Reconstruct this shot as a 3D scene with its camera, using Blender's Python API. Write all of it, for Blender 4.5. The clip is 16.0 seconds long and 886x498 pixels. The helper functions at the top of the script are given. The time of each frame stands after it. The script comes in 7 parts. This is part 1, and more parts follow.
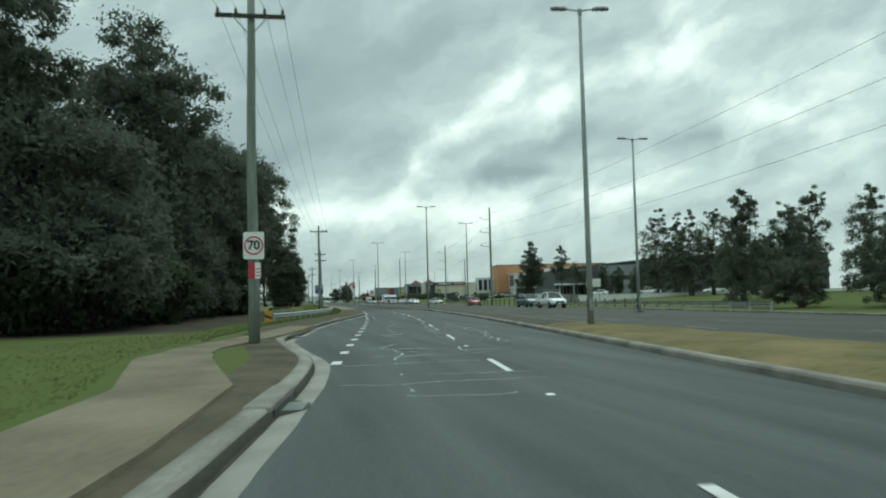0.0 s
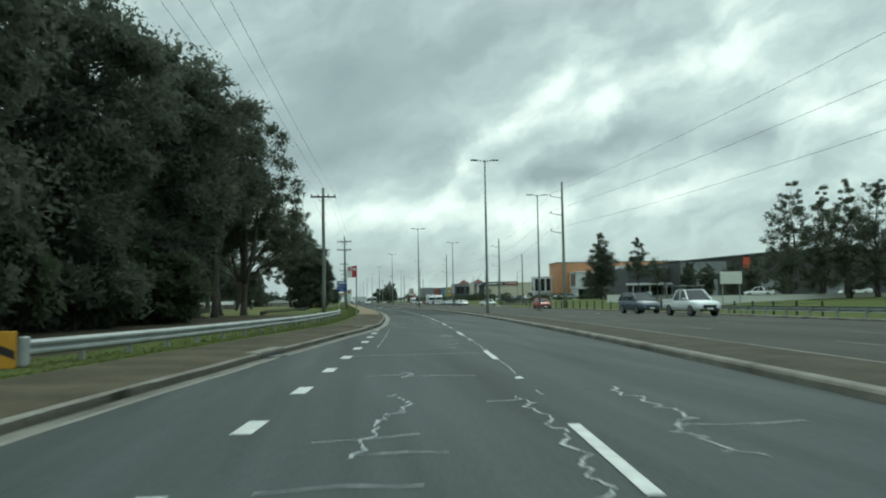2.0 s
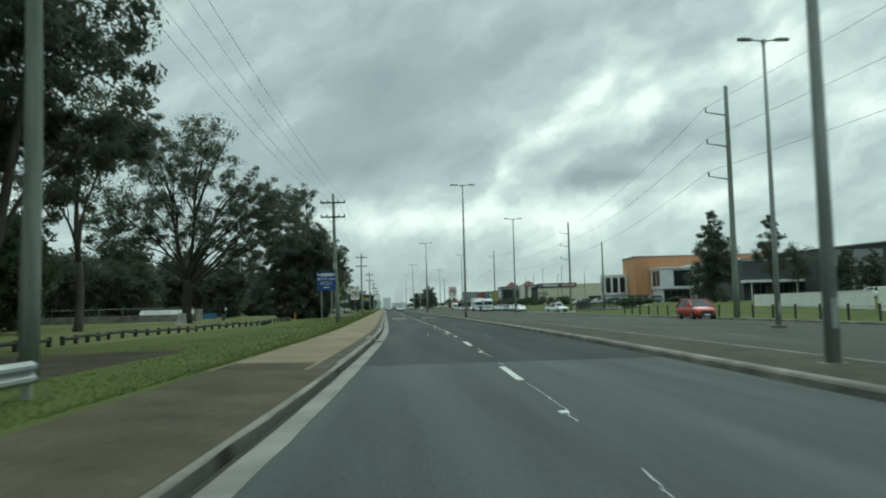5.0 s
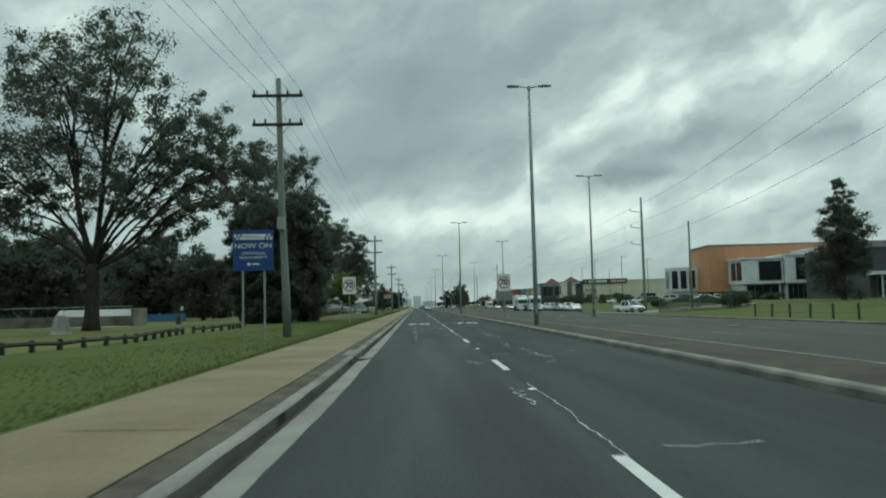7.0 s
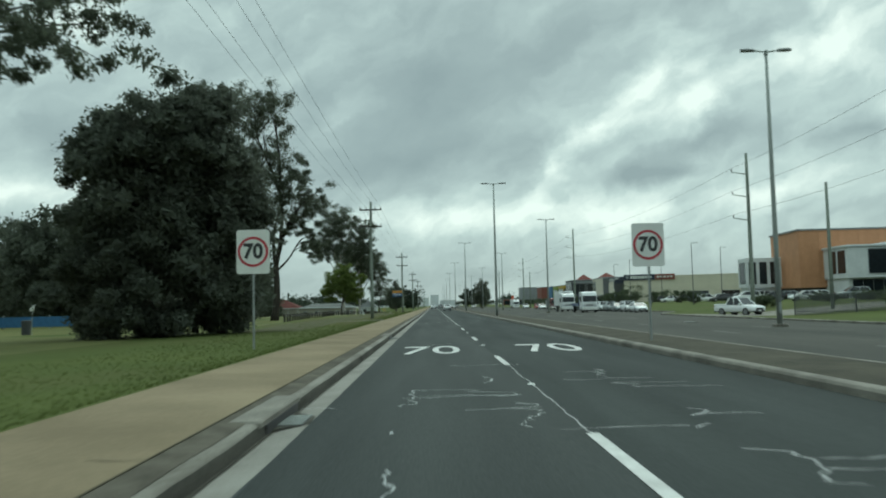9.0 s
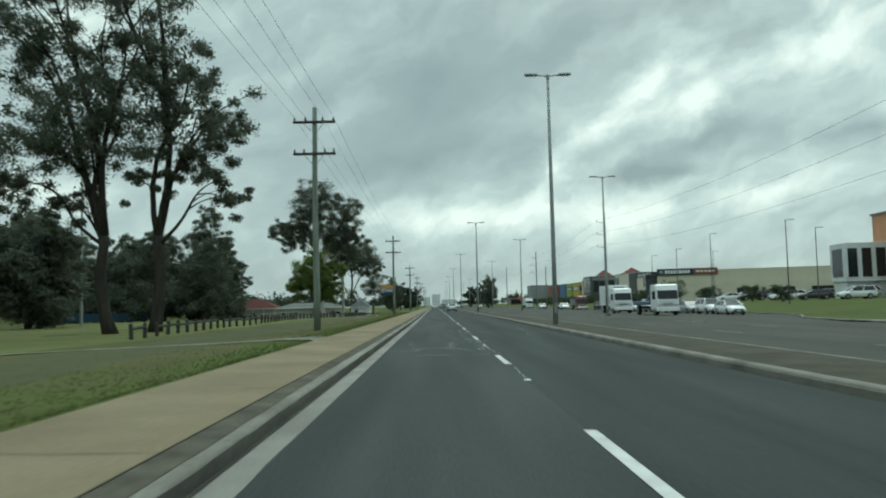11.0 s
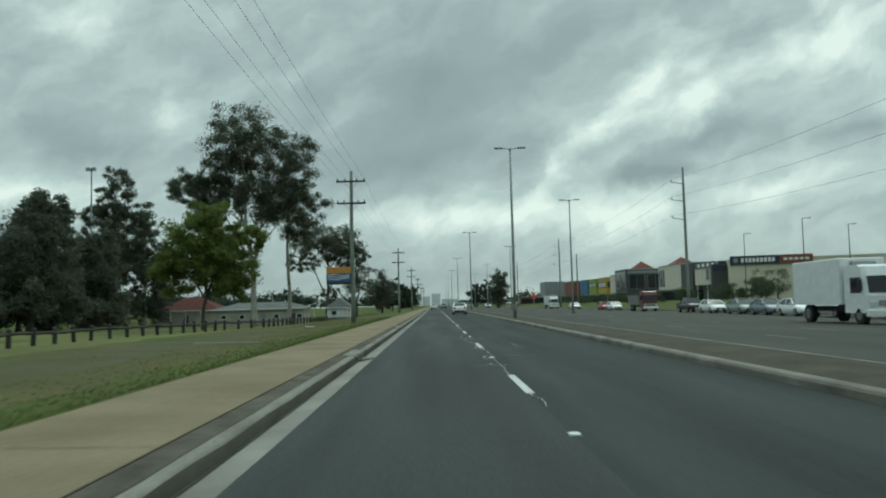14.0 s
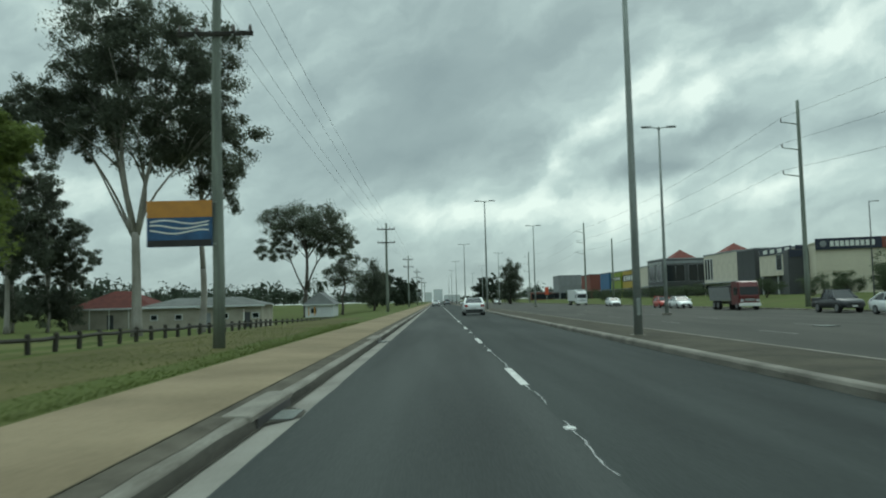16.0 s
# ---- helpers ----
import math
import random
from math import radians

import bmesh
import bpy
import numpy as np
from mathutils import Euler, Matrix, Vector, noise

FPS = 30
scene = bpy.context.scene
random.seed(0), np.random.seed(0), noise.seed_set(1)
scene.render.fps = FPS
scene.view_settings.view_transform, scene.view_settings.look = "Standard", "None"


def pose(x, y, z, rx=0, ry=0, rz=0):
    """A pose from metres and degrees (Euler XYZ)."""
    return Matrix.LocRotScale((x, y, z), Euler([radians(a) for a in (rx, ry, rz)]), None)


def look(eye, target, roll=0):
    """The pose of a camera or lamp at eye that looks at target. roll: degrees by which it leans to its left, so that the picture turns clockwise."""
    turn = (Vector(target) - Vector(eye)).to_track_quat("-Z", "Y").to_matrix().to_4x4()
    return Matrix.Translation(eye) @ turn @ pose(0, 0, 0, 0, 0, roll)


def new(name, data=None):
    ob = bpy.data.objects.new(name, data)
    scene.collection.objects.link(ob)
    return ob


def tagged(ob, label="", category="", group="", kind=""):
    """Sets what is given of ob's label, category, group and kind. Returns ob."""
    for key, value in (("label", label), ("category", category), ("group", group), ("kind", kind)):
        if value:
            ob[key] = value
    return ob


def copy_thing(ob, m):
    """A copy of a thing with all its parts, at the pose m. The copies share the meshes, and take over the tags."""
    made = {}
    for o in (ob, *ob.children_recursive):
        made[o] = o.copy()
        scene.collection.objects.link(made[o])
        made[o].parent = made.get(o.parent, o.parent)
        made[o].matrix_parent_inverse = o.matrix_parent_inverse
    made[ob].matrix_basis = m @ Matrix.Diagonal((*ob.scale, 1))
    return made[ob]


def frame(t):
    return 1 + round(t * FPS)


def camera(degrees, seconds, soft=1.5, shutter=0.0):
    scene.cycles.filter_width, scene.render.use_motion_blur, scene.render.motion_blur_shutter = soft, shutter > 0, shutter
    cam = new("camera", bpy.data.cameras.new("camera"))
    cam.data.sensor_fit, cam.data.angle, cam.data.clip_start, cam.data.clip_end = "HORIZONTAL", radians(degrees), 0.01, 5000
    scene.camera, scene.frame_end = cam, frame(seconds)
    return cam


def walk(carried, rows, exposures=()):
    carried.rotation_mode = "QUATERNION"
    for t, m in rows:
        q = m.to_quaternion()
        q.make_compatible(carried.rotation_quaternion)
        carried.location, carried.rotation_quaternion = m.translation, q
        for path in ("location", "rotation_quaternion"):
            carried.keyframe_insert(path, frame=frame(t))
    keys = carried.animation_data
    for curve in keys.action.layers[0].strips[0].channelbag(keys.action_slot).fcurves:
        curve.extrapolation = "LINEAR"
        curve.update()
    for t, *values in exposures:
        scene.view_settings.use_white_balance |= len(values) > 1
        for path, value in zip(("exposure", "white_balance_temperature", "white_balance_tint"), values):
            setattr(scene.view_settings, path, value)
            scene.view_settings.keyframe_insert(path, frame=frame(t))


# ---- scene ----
cam = camera(58.0, 16.0, soft=2.0, shutter=0.25)
PATH = [
    (0, -10.845, 2.176, 1.377, 93.501, 1.454, -10.456),
    (0.5, -9.562, 10.231, 1.343, 93.535, 1.556, -9.612),
    (1, -8.443, 18.371, 1.304, 93.519, 1.044, -8.851),
    (1.5, -7.335, 26.903, 1.333, 93.710, 1.101, -7.926),
    (2, -6.343, 35.388, 1.302, 93.656, 0.959, -7.093),
    (2.5, -5.491, 43.624, 1.285, 93.797, 0.950, -6.445),
    (3, -4.622, 52.131, 1.287, 94.018, 1.120, -5.980),
    (3.5, -3.843, 60.957, 1.271, 94.091, 1.359, -5.597),
    (4, -3.170, 69.574, 1.248, 94.109, 1.559, -5.201),
    (6.5, -0.827, 112.724, 1.321, 94.072, 1.222, -2.409),
    (7, -0.645, 120.757, 1.295, 94.064, 1.413, -1.950),
    (7.5, -0.566, 129.086, 1.289, 94.129, 1.508, -1.582),
    (8, -0.439, 138.115, 1.278, 94.135, 1.569, -1.246),
    (8.5, -0.357, 147.110, 1.294, 94.076, 1.515, -0.869),
    (9, -0.362, 155.581, 1.289, 94.032, 1.310, -0.687),
    (11.5, -0.346, 200.488, 1.293, 93.989, 1.374, -0.554),
    (12, -0.338, 209.427, 1.303, 93.956, 1.338, -0.560),
    (12.5, -0.327, 218.316, 1.312, 93.966, 1.401, -0.522),
    (13, -0.282, 227.147, 1.301, 93.956, 1.450, -0.535),
    (13.5, -0.219, 235.970, 1.290, 93.921, 1.342, -0.570),
    (14, -0.172, 244.936, 1.308, 93.985, 1.497, -0.581),
    (14.5, -0.165, 253.451, 1.301, 93.938, 1.398, -0.546),
    (15, -0.150, 262.296, 1.300, 93.881, 1.396, -0.483),
    (15.5, -0.138, 271.637, 1.306, 93.838, 1.326, -0.410),
    (16, -0.128, 280.303, 1.310, 93.705, 1.504, -0.430),
]
walk(cam, [(t, pose(*p)) for t, *p in PATH], [(0, 0.27, 6150, -6), (4, 0.28, 6150, -6), (7, 0.02, 6150, -6), (7.5, 0.02, 6150, -6), (8, 0.14, 6150, -6), (9, 0.17, 6150, -6), (11.5, 0.22, 6150, -6), (12.2, 0.25, 6150, -6), (13, 0.02, 6150, -6), (14.5, 0.01, 6150, -6), (16, 0.09, 6150, -6)])

# ---- light ----
world = bpy.data.worlds.new("overcast_sky")
scene.world = world
world.use_nodes = True
SUN_EL, SUN_AZ = 42.0, 18.0      # degrees; azimuth east of the road's direction


def overcast():
    nt = world.node_tree
    nt.nodes.clear()
    N, L = nt.nodes.new, nt.links.new

    def math_node(op, a, b=None, clamp=False):
        n = N("ShaderNodeMath")
        n.operation, n.use_clamp = op, clamp
        for i, v in enumerate((a, b)):
            if v is None:
                continue
            if isinstance(v, (int, float)):
                n.inputs[i].default_value = v
            else:
                L(v, n.inputs[i])
        return n.outputs[0]

    out, bg = N("ShaderNodeOutputWorld"), N("ShaderNodeBackground")
    tc = N("ShaderNodeTexCoord")
    sep = N("ShaderNodeSeparateXYZ")
    L(tc.outputs["Generated"], sep.inputs[0])
    x, y, z = sep.outputs
    # azimuth and elevation in degrees, pushed about by a slow noise
    comb = N("ShaderNodeCombineXYZ")
    L(math_node("MULTIPLY", math_node("ARCTAN2", x, y), 57.296), comb.inputs[0])
    L(math_node("MULTIPLY", math_node("ARCSINE", z), 57.296), comb.inputs[1])

    def noise_node(vec, scale, detail, rough, distort=0.0):
        n = N("ShaderNodeTexNoise")
        L(vec, n.inputs["Vector"])
        n.inputs["Scale"].default_value, n.inputs["Detail"].default_value = scale, detail
        n.inputs["Roughness"].default_value, n.inputs["Distortion"].default_value = rough, distort
        return n.outputs

    def vec_node(op, a, b):
        n = N("ShaderNodeVectorMath")
        n.operation = op
        for k, v in enumerate((a, b)):
            if isinstance(v, tuple):
                n.inputs[k].default_value = v
            else:
                L(v, n.inputs[k])
        return n.outputs[0]

    slow = vec_node("SUBTRACT", noise_node(comb.outputs[0], 0.16, 5, 0.6)["Color"], (0.5, 0.5, 0.5))
    place = vec_node("ADD", comb.outputs[0], vec_node("MULTIPLY", slow, (6.5, 3.6, 0.0)))
    # streaks that run with the wind, up to the right
    wind = N("ShaderNodeMapping")
    wind.vector_type = "TEXTURE"
    wind.inputs["Rotation"].default_value = (0, 0, radians(24))
    wind.inputs["Scale"].default_value = (2.0, 1.0, 1.0)
    L(place, wind.inputs[0])
    big = noise_node(wind.outputs[0], 0.2, 3, 0.5)[0]
    fine = noise_node(wind.outputs[0], 0.5, 7, 0.5, 0.08)[0]

    def lobes(table):
        total = None
        for az, ele, wide, high, lean, weight in table:
            mp, g = N("ShaderNodeMapping"), N("ShaderNodeTexGradient")
            mp.vector_type, g.gradient_type = "TEXTURE", "QUADRATIC_SPHERE"
            mp.inputs["Location"].default_value = (az, ele, 0)
            mp.inputs["Rotation"].default_value = (0, 0, radians(lean))
            mp.inputs["Scale"].default_value = (wide, high, 1)
            L(place, mp.inputs[0])
            L(mp.outputs[0], g.inputs[0])
            v = math_node("MULTIPLY", g.outputs["Fac"], weight)
            total = v if total is None else math_node("ADD", total, v)
        return total

    form = math_node("ADD", lobes(THICK), lobes(THIN))
    # thin cloud shows more structure than the thick bank
    gain = math_node("ADD", math_node("MULTIPLY", form, 1.6), 0.36)
    gain = math_node("MINIMUM", math_node("MAXIMUM", gain, 0.20), 0.66)
    tex = math_node("SUBTRACT", math_node("ADD", math_node("MULTIPLY", big, 0.4), math_node("MULTIPLY", fine, 0.6)), 0.5)
    cover = math_node("ADD", math_node("ADD", math_node("MULTIPLY", tex, gain), form), SKY_MEAN)
    ramp = N("ShaderNodeValToRGB")
    L(cover, ramp.inputs[0])
    el = ramp.color_ramp.elements
    el[0].position, el[0].color = 0.37, (0.285, 0.335, 0.35, 1)
    el[1].position, el[1].color = 0.68, (0.86, 0.90, 0.85, 1)
    for p, c in ((0.45, (0.345, 0.40, 0.41)), (0.51, (0.425, 0.487, 0.49)), (0.56, (0.52, 0.59, 0.58)), (0.61, (0.66, 0.72, 0.695))):
        el.new(p).color = (*c, 1)
    sky = N("ShaderNodeTexSky")
    sky.sky_type, sky.sun_disc = "NISHITA", False
    sky.sun_elevation, sky.sun_rotation = radians(SUN_EL), radians(SUN_AZ)
    weak = N("ShaderNodeMixRGB")
    weak.blend_type = "MULTIPLY"
    weak.inputs[0].default_value = 1
    L(sky.outputs[0], weak.inputs[1])
    weak.inputs[2].default_value = (0.06, 0.06, 0.06, 1)
    mix = N("ShaderNodeMixRGB")
    mix.inputs[0].default_value = 0.94
    L(weak.outputs[0], mix.inputs[1])
    L(ramp.outputs[0], mix.inputs[2])
    L(mix.outputs[0], bg.inputs[0])
    # an overcast layer is brightest overhead
    over = N("ShaderNodeMapRange")
    over.interpolation_type = "SMOOTHSTEP"
    over.inputs["From Min"].default_value, over.inputs["From Max"].default_value = 0.34, 0.85
    over.inputs["To Min"].default_value, over.inputs["To Max"].default_value = 1.0, 2.3
    L(z, over.inputs[0])
    L(over.outputs[0], bg.inputs[1])
    L(bg.outputs[0], out.inputs[0])


SKY_MEAN = 0.517
# parts of the layer: azimuth, elevation, half width, half height, lean in degrees, weight
THICK = ((-1, 15, 22, 8, 26, -0.15), (-1, 10.5, 13, 3.6, 14, -0.11), (9, 17.5, 12, 3, 24, -0.08), (-13, 17, 9, 5, 20, -0.03), (-24, 11, 11, 3.4, 0, -0.10),
         (15.4, 8.6, 4.6, 1.4, 6, -0.27), (22, 16.4, 6, 2.2, 18, -0.09), (19.5, 10.8, 8, 1.5, 16, -0.14), (28.8, 10.9, 5, 1.6, 10, -0.14), (21, 20.5, 7, 2, 20, -0.06), (5, 2.2, 40, 2.2, 0, -0.05))
THIN = ((-6, 13.6, 8, 2.4, 20, 0.08), (-24, 19, 10, 5, 0, 0.09), (-18, 13.6, 4.5, 4, 60, 0.11), (-28, 7.6, 11, 2.6, 4, 0.17), (2, 5.9, 19, 2.8, 0, 0.16),
        (13, 6.2, 16, 4.2, 4, 0.12), (18, 14.2, 17, 5.0, 28, 0.11), (15.6, 14.9, 4, 1.7, 35, 0.18), (12.2, 12.6, 4.2, 2.0, 30, 0.14), (8.4, 9.8, 4.4, 2.2, 55, 0.14),
        (19, 12.9, 4.4, 1.7, 25, 0.15), (27.0, 16.0, 8, 4.4, 25, 0.19), (23.5, 6.8, 8, 3.2, 10, 0.12), (35, 12, 12, 8, 15, 0.14))
overcast()
sun = new("sun", bpy.data.lights.new("sun", "SUN"))
sun.data.energy, sun.data.angle, sun.data.color = 0.6, radians(25), (1.0, 0.96, 0.9)
sun.matrix_world = look((0, 0, 0), (-math.sin(radians(SUN_AZ)) * math.cos(radians(SUN_EL)), -math.cos(radians(SUN_AZ)) * math.cos(radians(SUN_EL)), -math.sin(radians(SUN_EL))))

# ---- materials ----


def material(name, base, other=None, rough=0.8, metal=0.0, scale=3.0, fine=40.0, bump=0.0, bump_scale=60.0, spec=0.5, amount=0.6, random_tint=0.0, stretch=(1, 1, 1), space="Object", island=False, trans=0.0):
    """Base colour that wanders to another at two scales, with a fine relief."""
    m = bpy.data.materials.new(name)
    m.use_nodes = True
    nt = m.node_tree
    N, L = nt.nodes.new, nt.links.new
    b = nt.nodes["Principled BSDF"]
    b.inputs["Roughness"].default_value, b.inputs["Metallic"].default_value = rough, metal
    b.inputs["Specular IOR Level"].default_value = spec
    if trans:
        b.inputs["Transmission Weight"].default_value = trans
    other = other or tuple(c * 0.7 for c in base)
    tc, mp = N("ShaderNodeTexCoord"), N("ShaderNodeMapping")
    L(tc.outputs[space], mp.inputs[0])
    mp.inputs["Scale"].default_value = stretch
    n1, n2 = N("ShaderNodeTexNoise"), N("ShaderNodeTexNoise")
    for n, s in ((n1, scale), (n2, fine)):
        L(mp.outputs[0], n.inputs["Vector"])
        n.inputs["Scale"].default_value, n.inputs["Detail"].default_value = s, 5
    mul = N("ShaderNodeMath")
    mul.operation = "MULTIPLY_ADD"
    L(n1.outputs[0], mul.inputs[0])
    mul.inputs[1].default_value = 0.65
    m2 = N("ShaderNodeMath")
    m2.operation = "MULTIPLY"
    L(n2.outputs[0], m2.inputs[0])
    m2.inputs[1].default_value = 0.35
    L(m2.outputs[0], mul.inputs[2])
    r = N("ShaderNodeMapRange")
    r.inputs["From Min"].default_value, r.inputs["From Max"].default_value = 0.36, 0.64
    r.inputs["To Max"].default_value = amount * 1.6 if amount < 0.6 else 1.0
    L(mul.outputs[0], r.inputs[0])
    mix = N("ShaderNodeMixRGB")
    L(r.outputs[0], mix.inputs[0])
    mix.inputs[1].default_value, mix.inputs[2].default_value = (*base, 1), (*other, 1)
    col = mix.outputs[0]
    if random_tint:
        src = N("ShaderNodeNewGeometry").outputs["Random Per Island"] if island else N("ShaderNodeObjectInfo").outputs["Random"]
        rr = N("ShaderNodeMapRange")
        rr.inputs["To Min"].default_value, rr.inputs["To Max"].default_value = 1 - random_tint, 1 + random_tint
        L(src, rr.inputs[0])
        hsv = N("ShaderNodeHueSaturation")
        L(rr.outputs[0], hsv.inputs["Value"])
        L(col, hsv.inputs["Color"])
        col = hsv.outputs[0]
    L(col, b.inputs["Base Color"])
    if bump:
        n3, bp = N("ShaderNodeTexNoise"), N("ShaderNodeBump")
        L(mp.outputs[0], n3.inputs["Vector"])
        n3.inputs["Scale"].default_value, n3.inputs["Detail"].default_value = bump_scale, 4
        bp.inputs["Strength"].default_value = bump
        bp.inputs["Distance"].default_value = 0.02
        L(n3.outputs[0], bp.inputs["Height"])
        L(bp.outputs[0], b.inputs["Normal"])
    return m


ASPHALT = material("asphalt", (0.08479, 0.09539, 0.09362), (0.03886, 0.04593, 0.04593), 0.75, scale=0.7, fine=45, bump=0.35, bump_scale=160, stretch=(1.5, 0.1, 1), spec=0.14)
ASPHALT_OLD = material("old_asphalt", (0.062, 0.062, 0.052), (0.030, 0.032, 0.027), 0.75, scale=0.3, fine=50, bump=0.3, bump_scale=130, stretch=(1.4, 0.25, 1), spec=0.12)
MEDIAN_TOP = material("median_paving", (0.078, 0.072, 0.051), (0.038, 0.036, 0.027), 0.85, scale=0.9, fine=30, bump=0.3, bump_scale=90, spec=0.12)
CONCRETE = material("kerb_concrete", (0.2448, 0.2304, 0.1944), (0.0828, 0.0756, 0.0612), 0.85, scale=0.8, fine=25, bump=0.3, bump_scale=70, random_tint=0.1)
GUTTER = material("gutter_concrete", (0.275, 0.265, 0.234), (0.158, 0.149, 0.128), 0.85, scale=0.7, fine=30, bump=0.2, bump_scale=80)
FOOTPATH = material("footpath_gravel", (0.272, 0.220, 0.144), (0.176, 0.141, 0.090), 0.9, scale=0.45, fine=18, bump=0.3, bump_scale=120, spec=0.12)
PATH_OLD = material("worn_path", (0.2178, 0.1848, 0.132), (0.1254, 0.1056, 0.0759), 0.9, scale=0.5, fine=9, bump=0.4, bump_scale=90, spec=0.12)
# wall colour lightened to stand for distance haze
HAZE = material("haze_painted_far_wall", (0.62, 0.66, 0.66), (0.55, 0.59, 0.59), 0.9, scale=0.02)
GUTTER_DIRTY = material("dirty_gutter_concrete", (0.2, 0.19, 0.16), (0.085, 0.08, 0.066), 0.85, scale=0.9, fine=22, bump=0.3, bump_scale=70)
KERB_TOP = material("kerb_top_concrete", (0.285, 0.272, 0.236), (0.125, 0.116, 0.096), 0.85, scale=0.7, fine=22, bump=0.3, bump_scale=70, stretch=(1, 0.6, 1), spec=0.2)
# upright kerb face: its grime and its shade are both in this colour
KERB_FACE = material("kerb_face_grime_and_shade", (0.100, 0.095, 0.080), (0.046, 0.045, 0.038), 0.85, scale=0.7, fine=18, bump=0.3, bump_scale=60, stretch=(1, 0.5, 1), spec=0.12)
# silt; along the kerb's foot its dark colour also carries shade
SILT_SHADE = material("gutter_silt_and_shade", (0.078, 0.074, 0.060), (0.042, 0.041, 0.034), 0.8, scale=1.2, fine=16, bump=0.5, bump_scale=50, spec=0.12)
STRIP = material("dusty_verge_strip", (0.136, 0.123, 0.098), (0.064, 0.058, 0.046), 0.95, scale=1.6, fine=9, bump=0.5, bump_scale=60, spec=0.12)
LITTER = material("leaf_litter", (0.075, 0.062, 0.042), (0.030, 0.028, 0.019), 0.97, scale=0.5, fine=9, bump=0.9, bump_scale=26, spec=0.12)
PARK_GRASS = material("dry_park_lawn", (0.146, 0.148, 0.056), (0.094, 0.106, 0.038), 0.95, scale=0.12, fine=3.0, bump=0.5, bump_scale=18, spec=0.12)
SHOULDER = material("dirt_shoulder", (0.1160, 0.0992, 0.0688), (0.0528, 0.0456, 0.0320), 0.95, scale=0.6, fine=14, bump=0.5, bump_scale=60, spec=0.12)
DRY = material("dry_grass", (0.198, 0.1485, 0.0726), (0.0858, 0.0825, 0.033), 0.95, scale=0.5, fine=6, bump=0.6, bump_scale=30, spec=0.12)
TRACK = material("thin_worn_grass", (0.104, 0.096, 0.058), (0.076, 0.082, 0.038), 0.95, scale=0.35, fine=7, bump=0.5, bump_scale=40, spec=0.1)
BARE = material("bare_soil", (0.108, 0.094, 0.062), (0.074, 0.068, 0.043), 0.95, scale=0.5, fine=9, bump=0.5, bump_scale=40, spec=0.12)
PAINT_WORN = material("worn_road_paint", (0.24, 0.24, 0.225), (0.085, 0.085, 0.08), 0.8, scale=2, fine=20, bump=0.2, bump_scale=150, spec=0.15)
PAINT_LINE = material("road_paint", (0.612, 0.6205, 0.595), (0.408, 0.408, 0.391), 0.6, scale=3, fine=30, bump=0.2, bump_scale=150)
SEALANT = material("crack_sealant", (0.39, 0.405, 0.3975), (0.2025, 0.21, 0.21), 0.35, scale=1.2, fine=20)
WOOD_POLE = material("weathered_pole", (0.25, 0.28, 0.24), (0.14, 0.16, 0.136), 0.9, scale=1.5, fine=14, bump=0.5, bump_scale=40, stretch=(6, 6, 0.35))
WOOD_DARK = material("dark_timber", (0.050, 0.046, 0.036), (0.026, 0.025, 0.020), 0.9, scale=2, fine=20, bump=0.5, bump_scale=40, random_tint=0.25)
GALV = material("galvanised_steel", (0.34, 0.36, 0.355), (0.22, 0.24, 0.235), 0.6, 0.35, scale=1.5, fine=14)
GALV_OLD = material("weathered_galvanised_steel", (0.34, 0.368, 0.346), (0.238, 0.26, 0.243), 0.6, 0.25, scale=0.8, fine=14)
LAMP_HEAD = material("lamp_head_grey", (0.30, 0.31, 0.31), (0.22, 0.23, 0.23), 0.5, scale=4)
CERAMIC = material("insulator_ceramic", (0.12, 0.10, 0.09), (0.07, 0.06, 0.055), 0.3)
WIRE = material("overhead_wire", (0.06, 0.065, 0.065), (0.045, 0.045, 0.045), 0.6)
SIGN_WHITE = material("sign_white", (0.74, 0.75, 0.72), (0.66, 0.67, 0.64), 0.45, scale=3)
SIGN_RED = material("sign_red", (0.46, 0.03, 0.05), (0.36, 0.025, 0.04), 0.45)
SIGN_BLACK = material("sign_black", (0.02, 0.02, 0.022), (0.03, 0.03, 0.03), 0.5)
SIGN_BLUE = material("billboard_blue", (0.012, 0.06, 0.22), (0.01, 0.045, 0.17), 0.5, scale=2)
SIGN_YELLOW = material("marker_yellow", (0.66, 0.33, 0.03), (0.52, 0.26, 0.03), 0.5, scale=6)
SIGN_BACK = material("sign_back_aluminium", (0.35, 0.36, 0.36), (0.28, 0.29, 0.29), 0.5, 0.6)
BARK = material("grey_bark", (0.105, 0.09375, 0.07875), (0.0525, 0.0465, 0.039), 0.95, scale=2, fine=14, bump=0.8, bump_scale=18, stretch=(3, 3, 0.5))
BARK_DARK = material("dark_furrowed_bark", (0.062, 0.055, 0.046), (0.032, 0.028, 0.024), 0.95, scale=2, fine=14, bump=0.8, bump_scale=18, stretch=(3, 3, 0.5), spec=0.1)
BARK_GREY = material("grey_gum_bark", (0.20, 0.19, 0.17), (0.11, 0.10, 0.088), 0.9, scale=1.6, fine=12, bump=0.6, bump_scale=16, stretch=(3, 3, 0.5))
BARK_PALE = material("pale_gum_bark", (0.36, 0.345, 0.31), (0.21, 0.195, 0.17), 0.85, scale=1.2, fine=10, bump=0.4, bump_scale=14, stretch=(2, 2, 0.5))


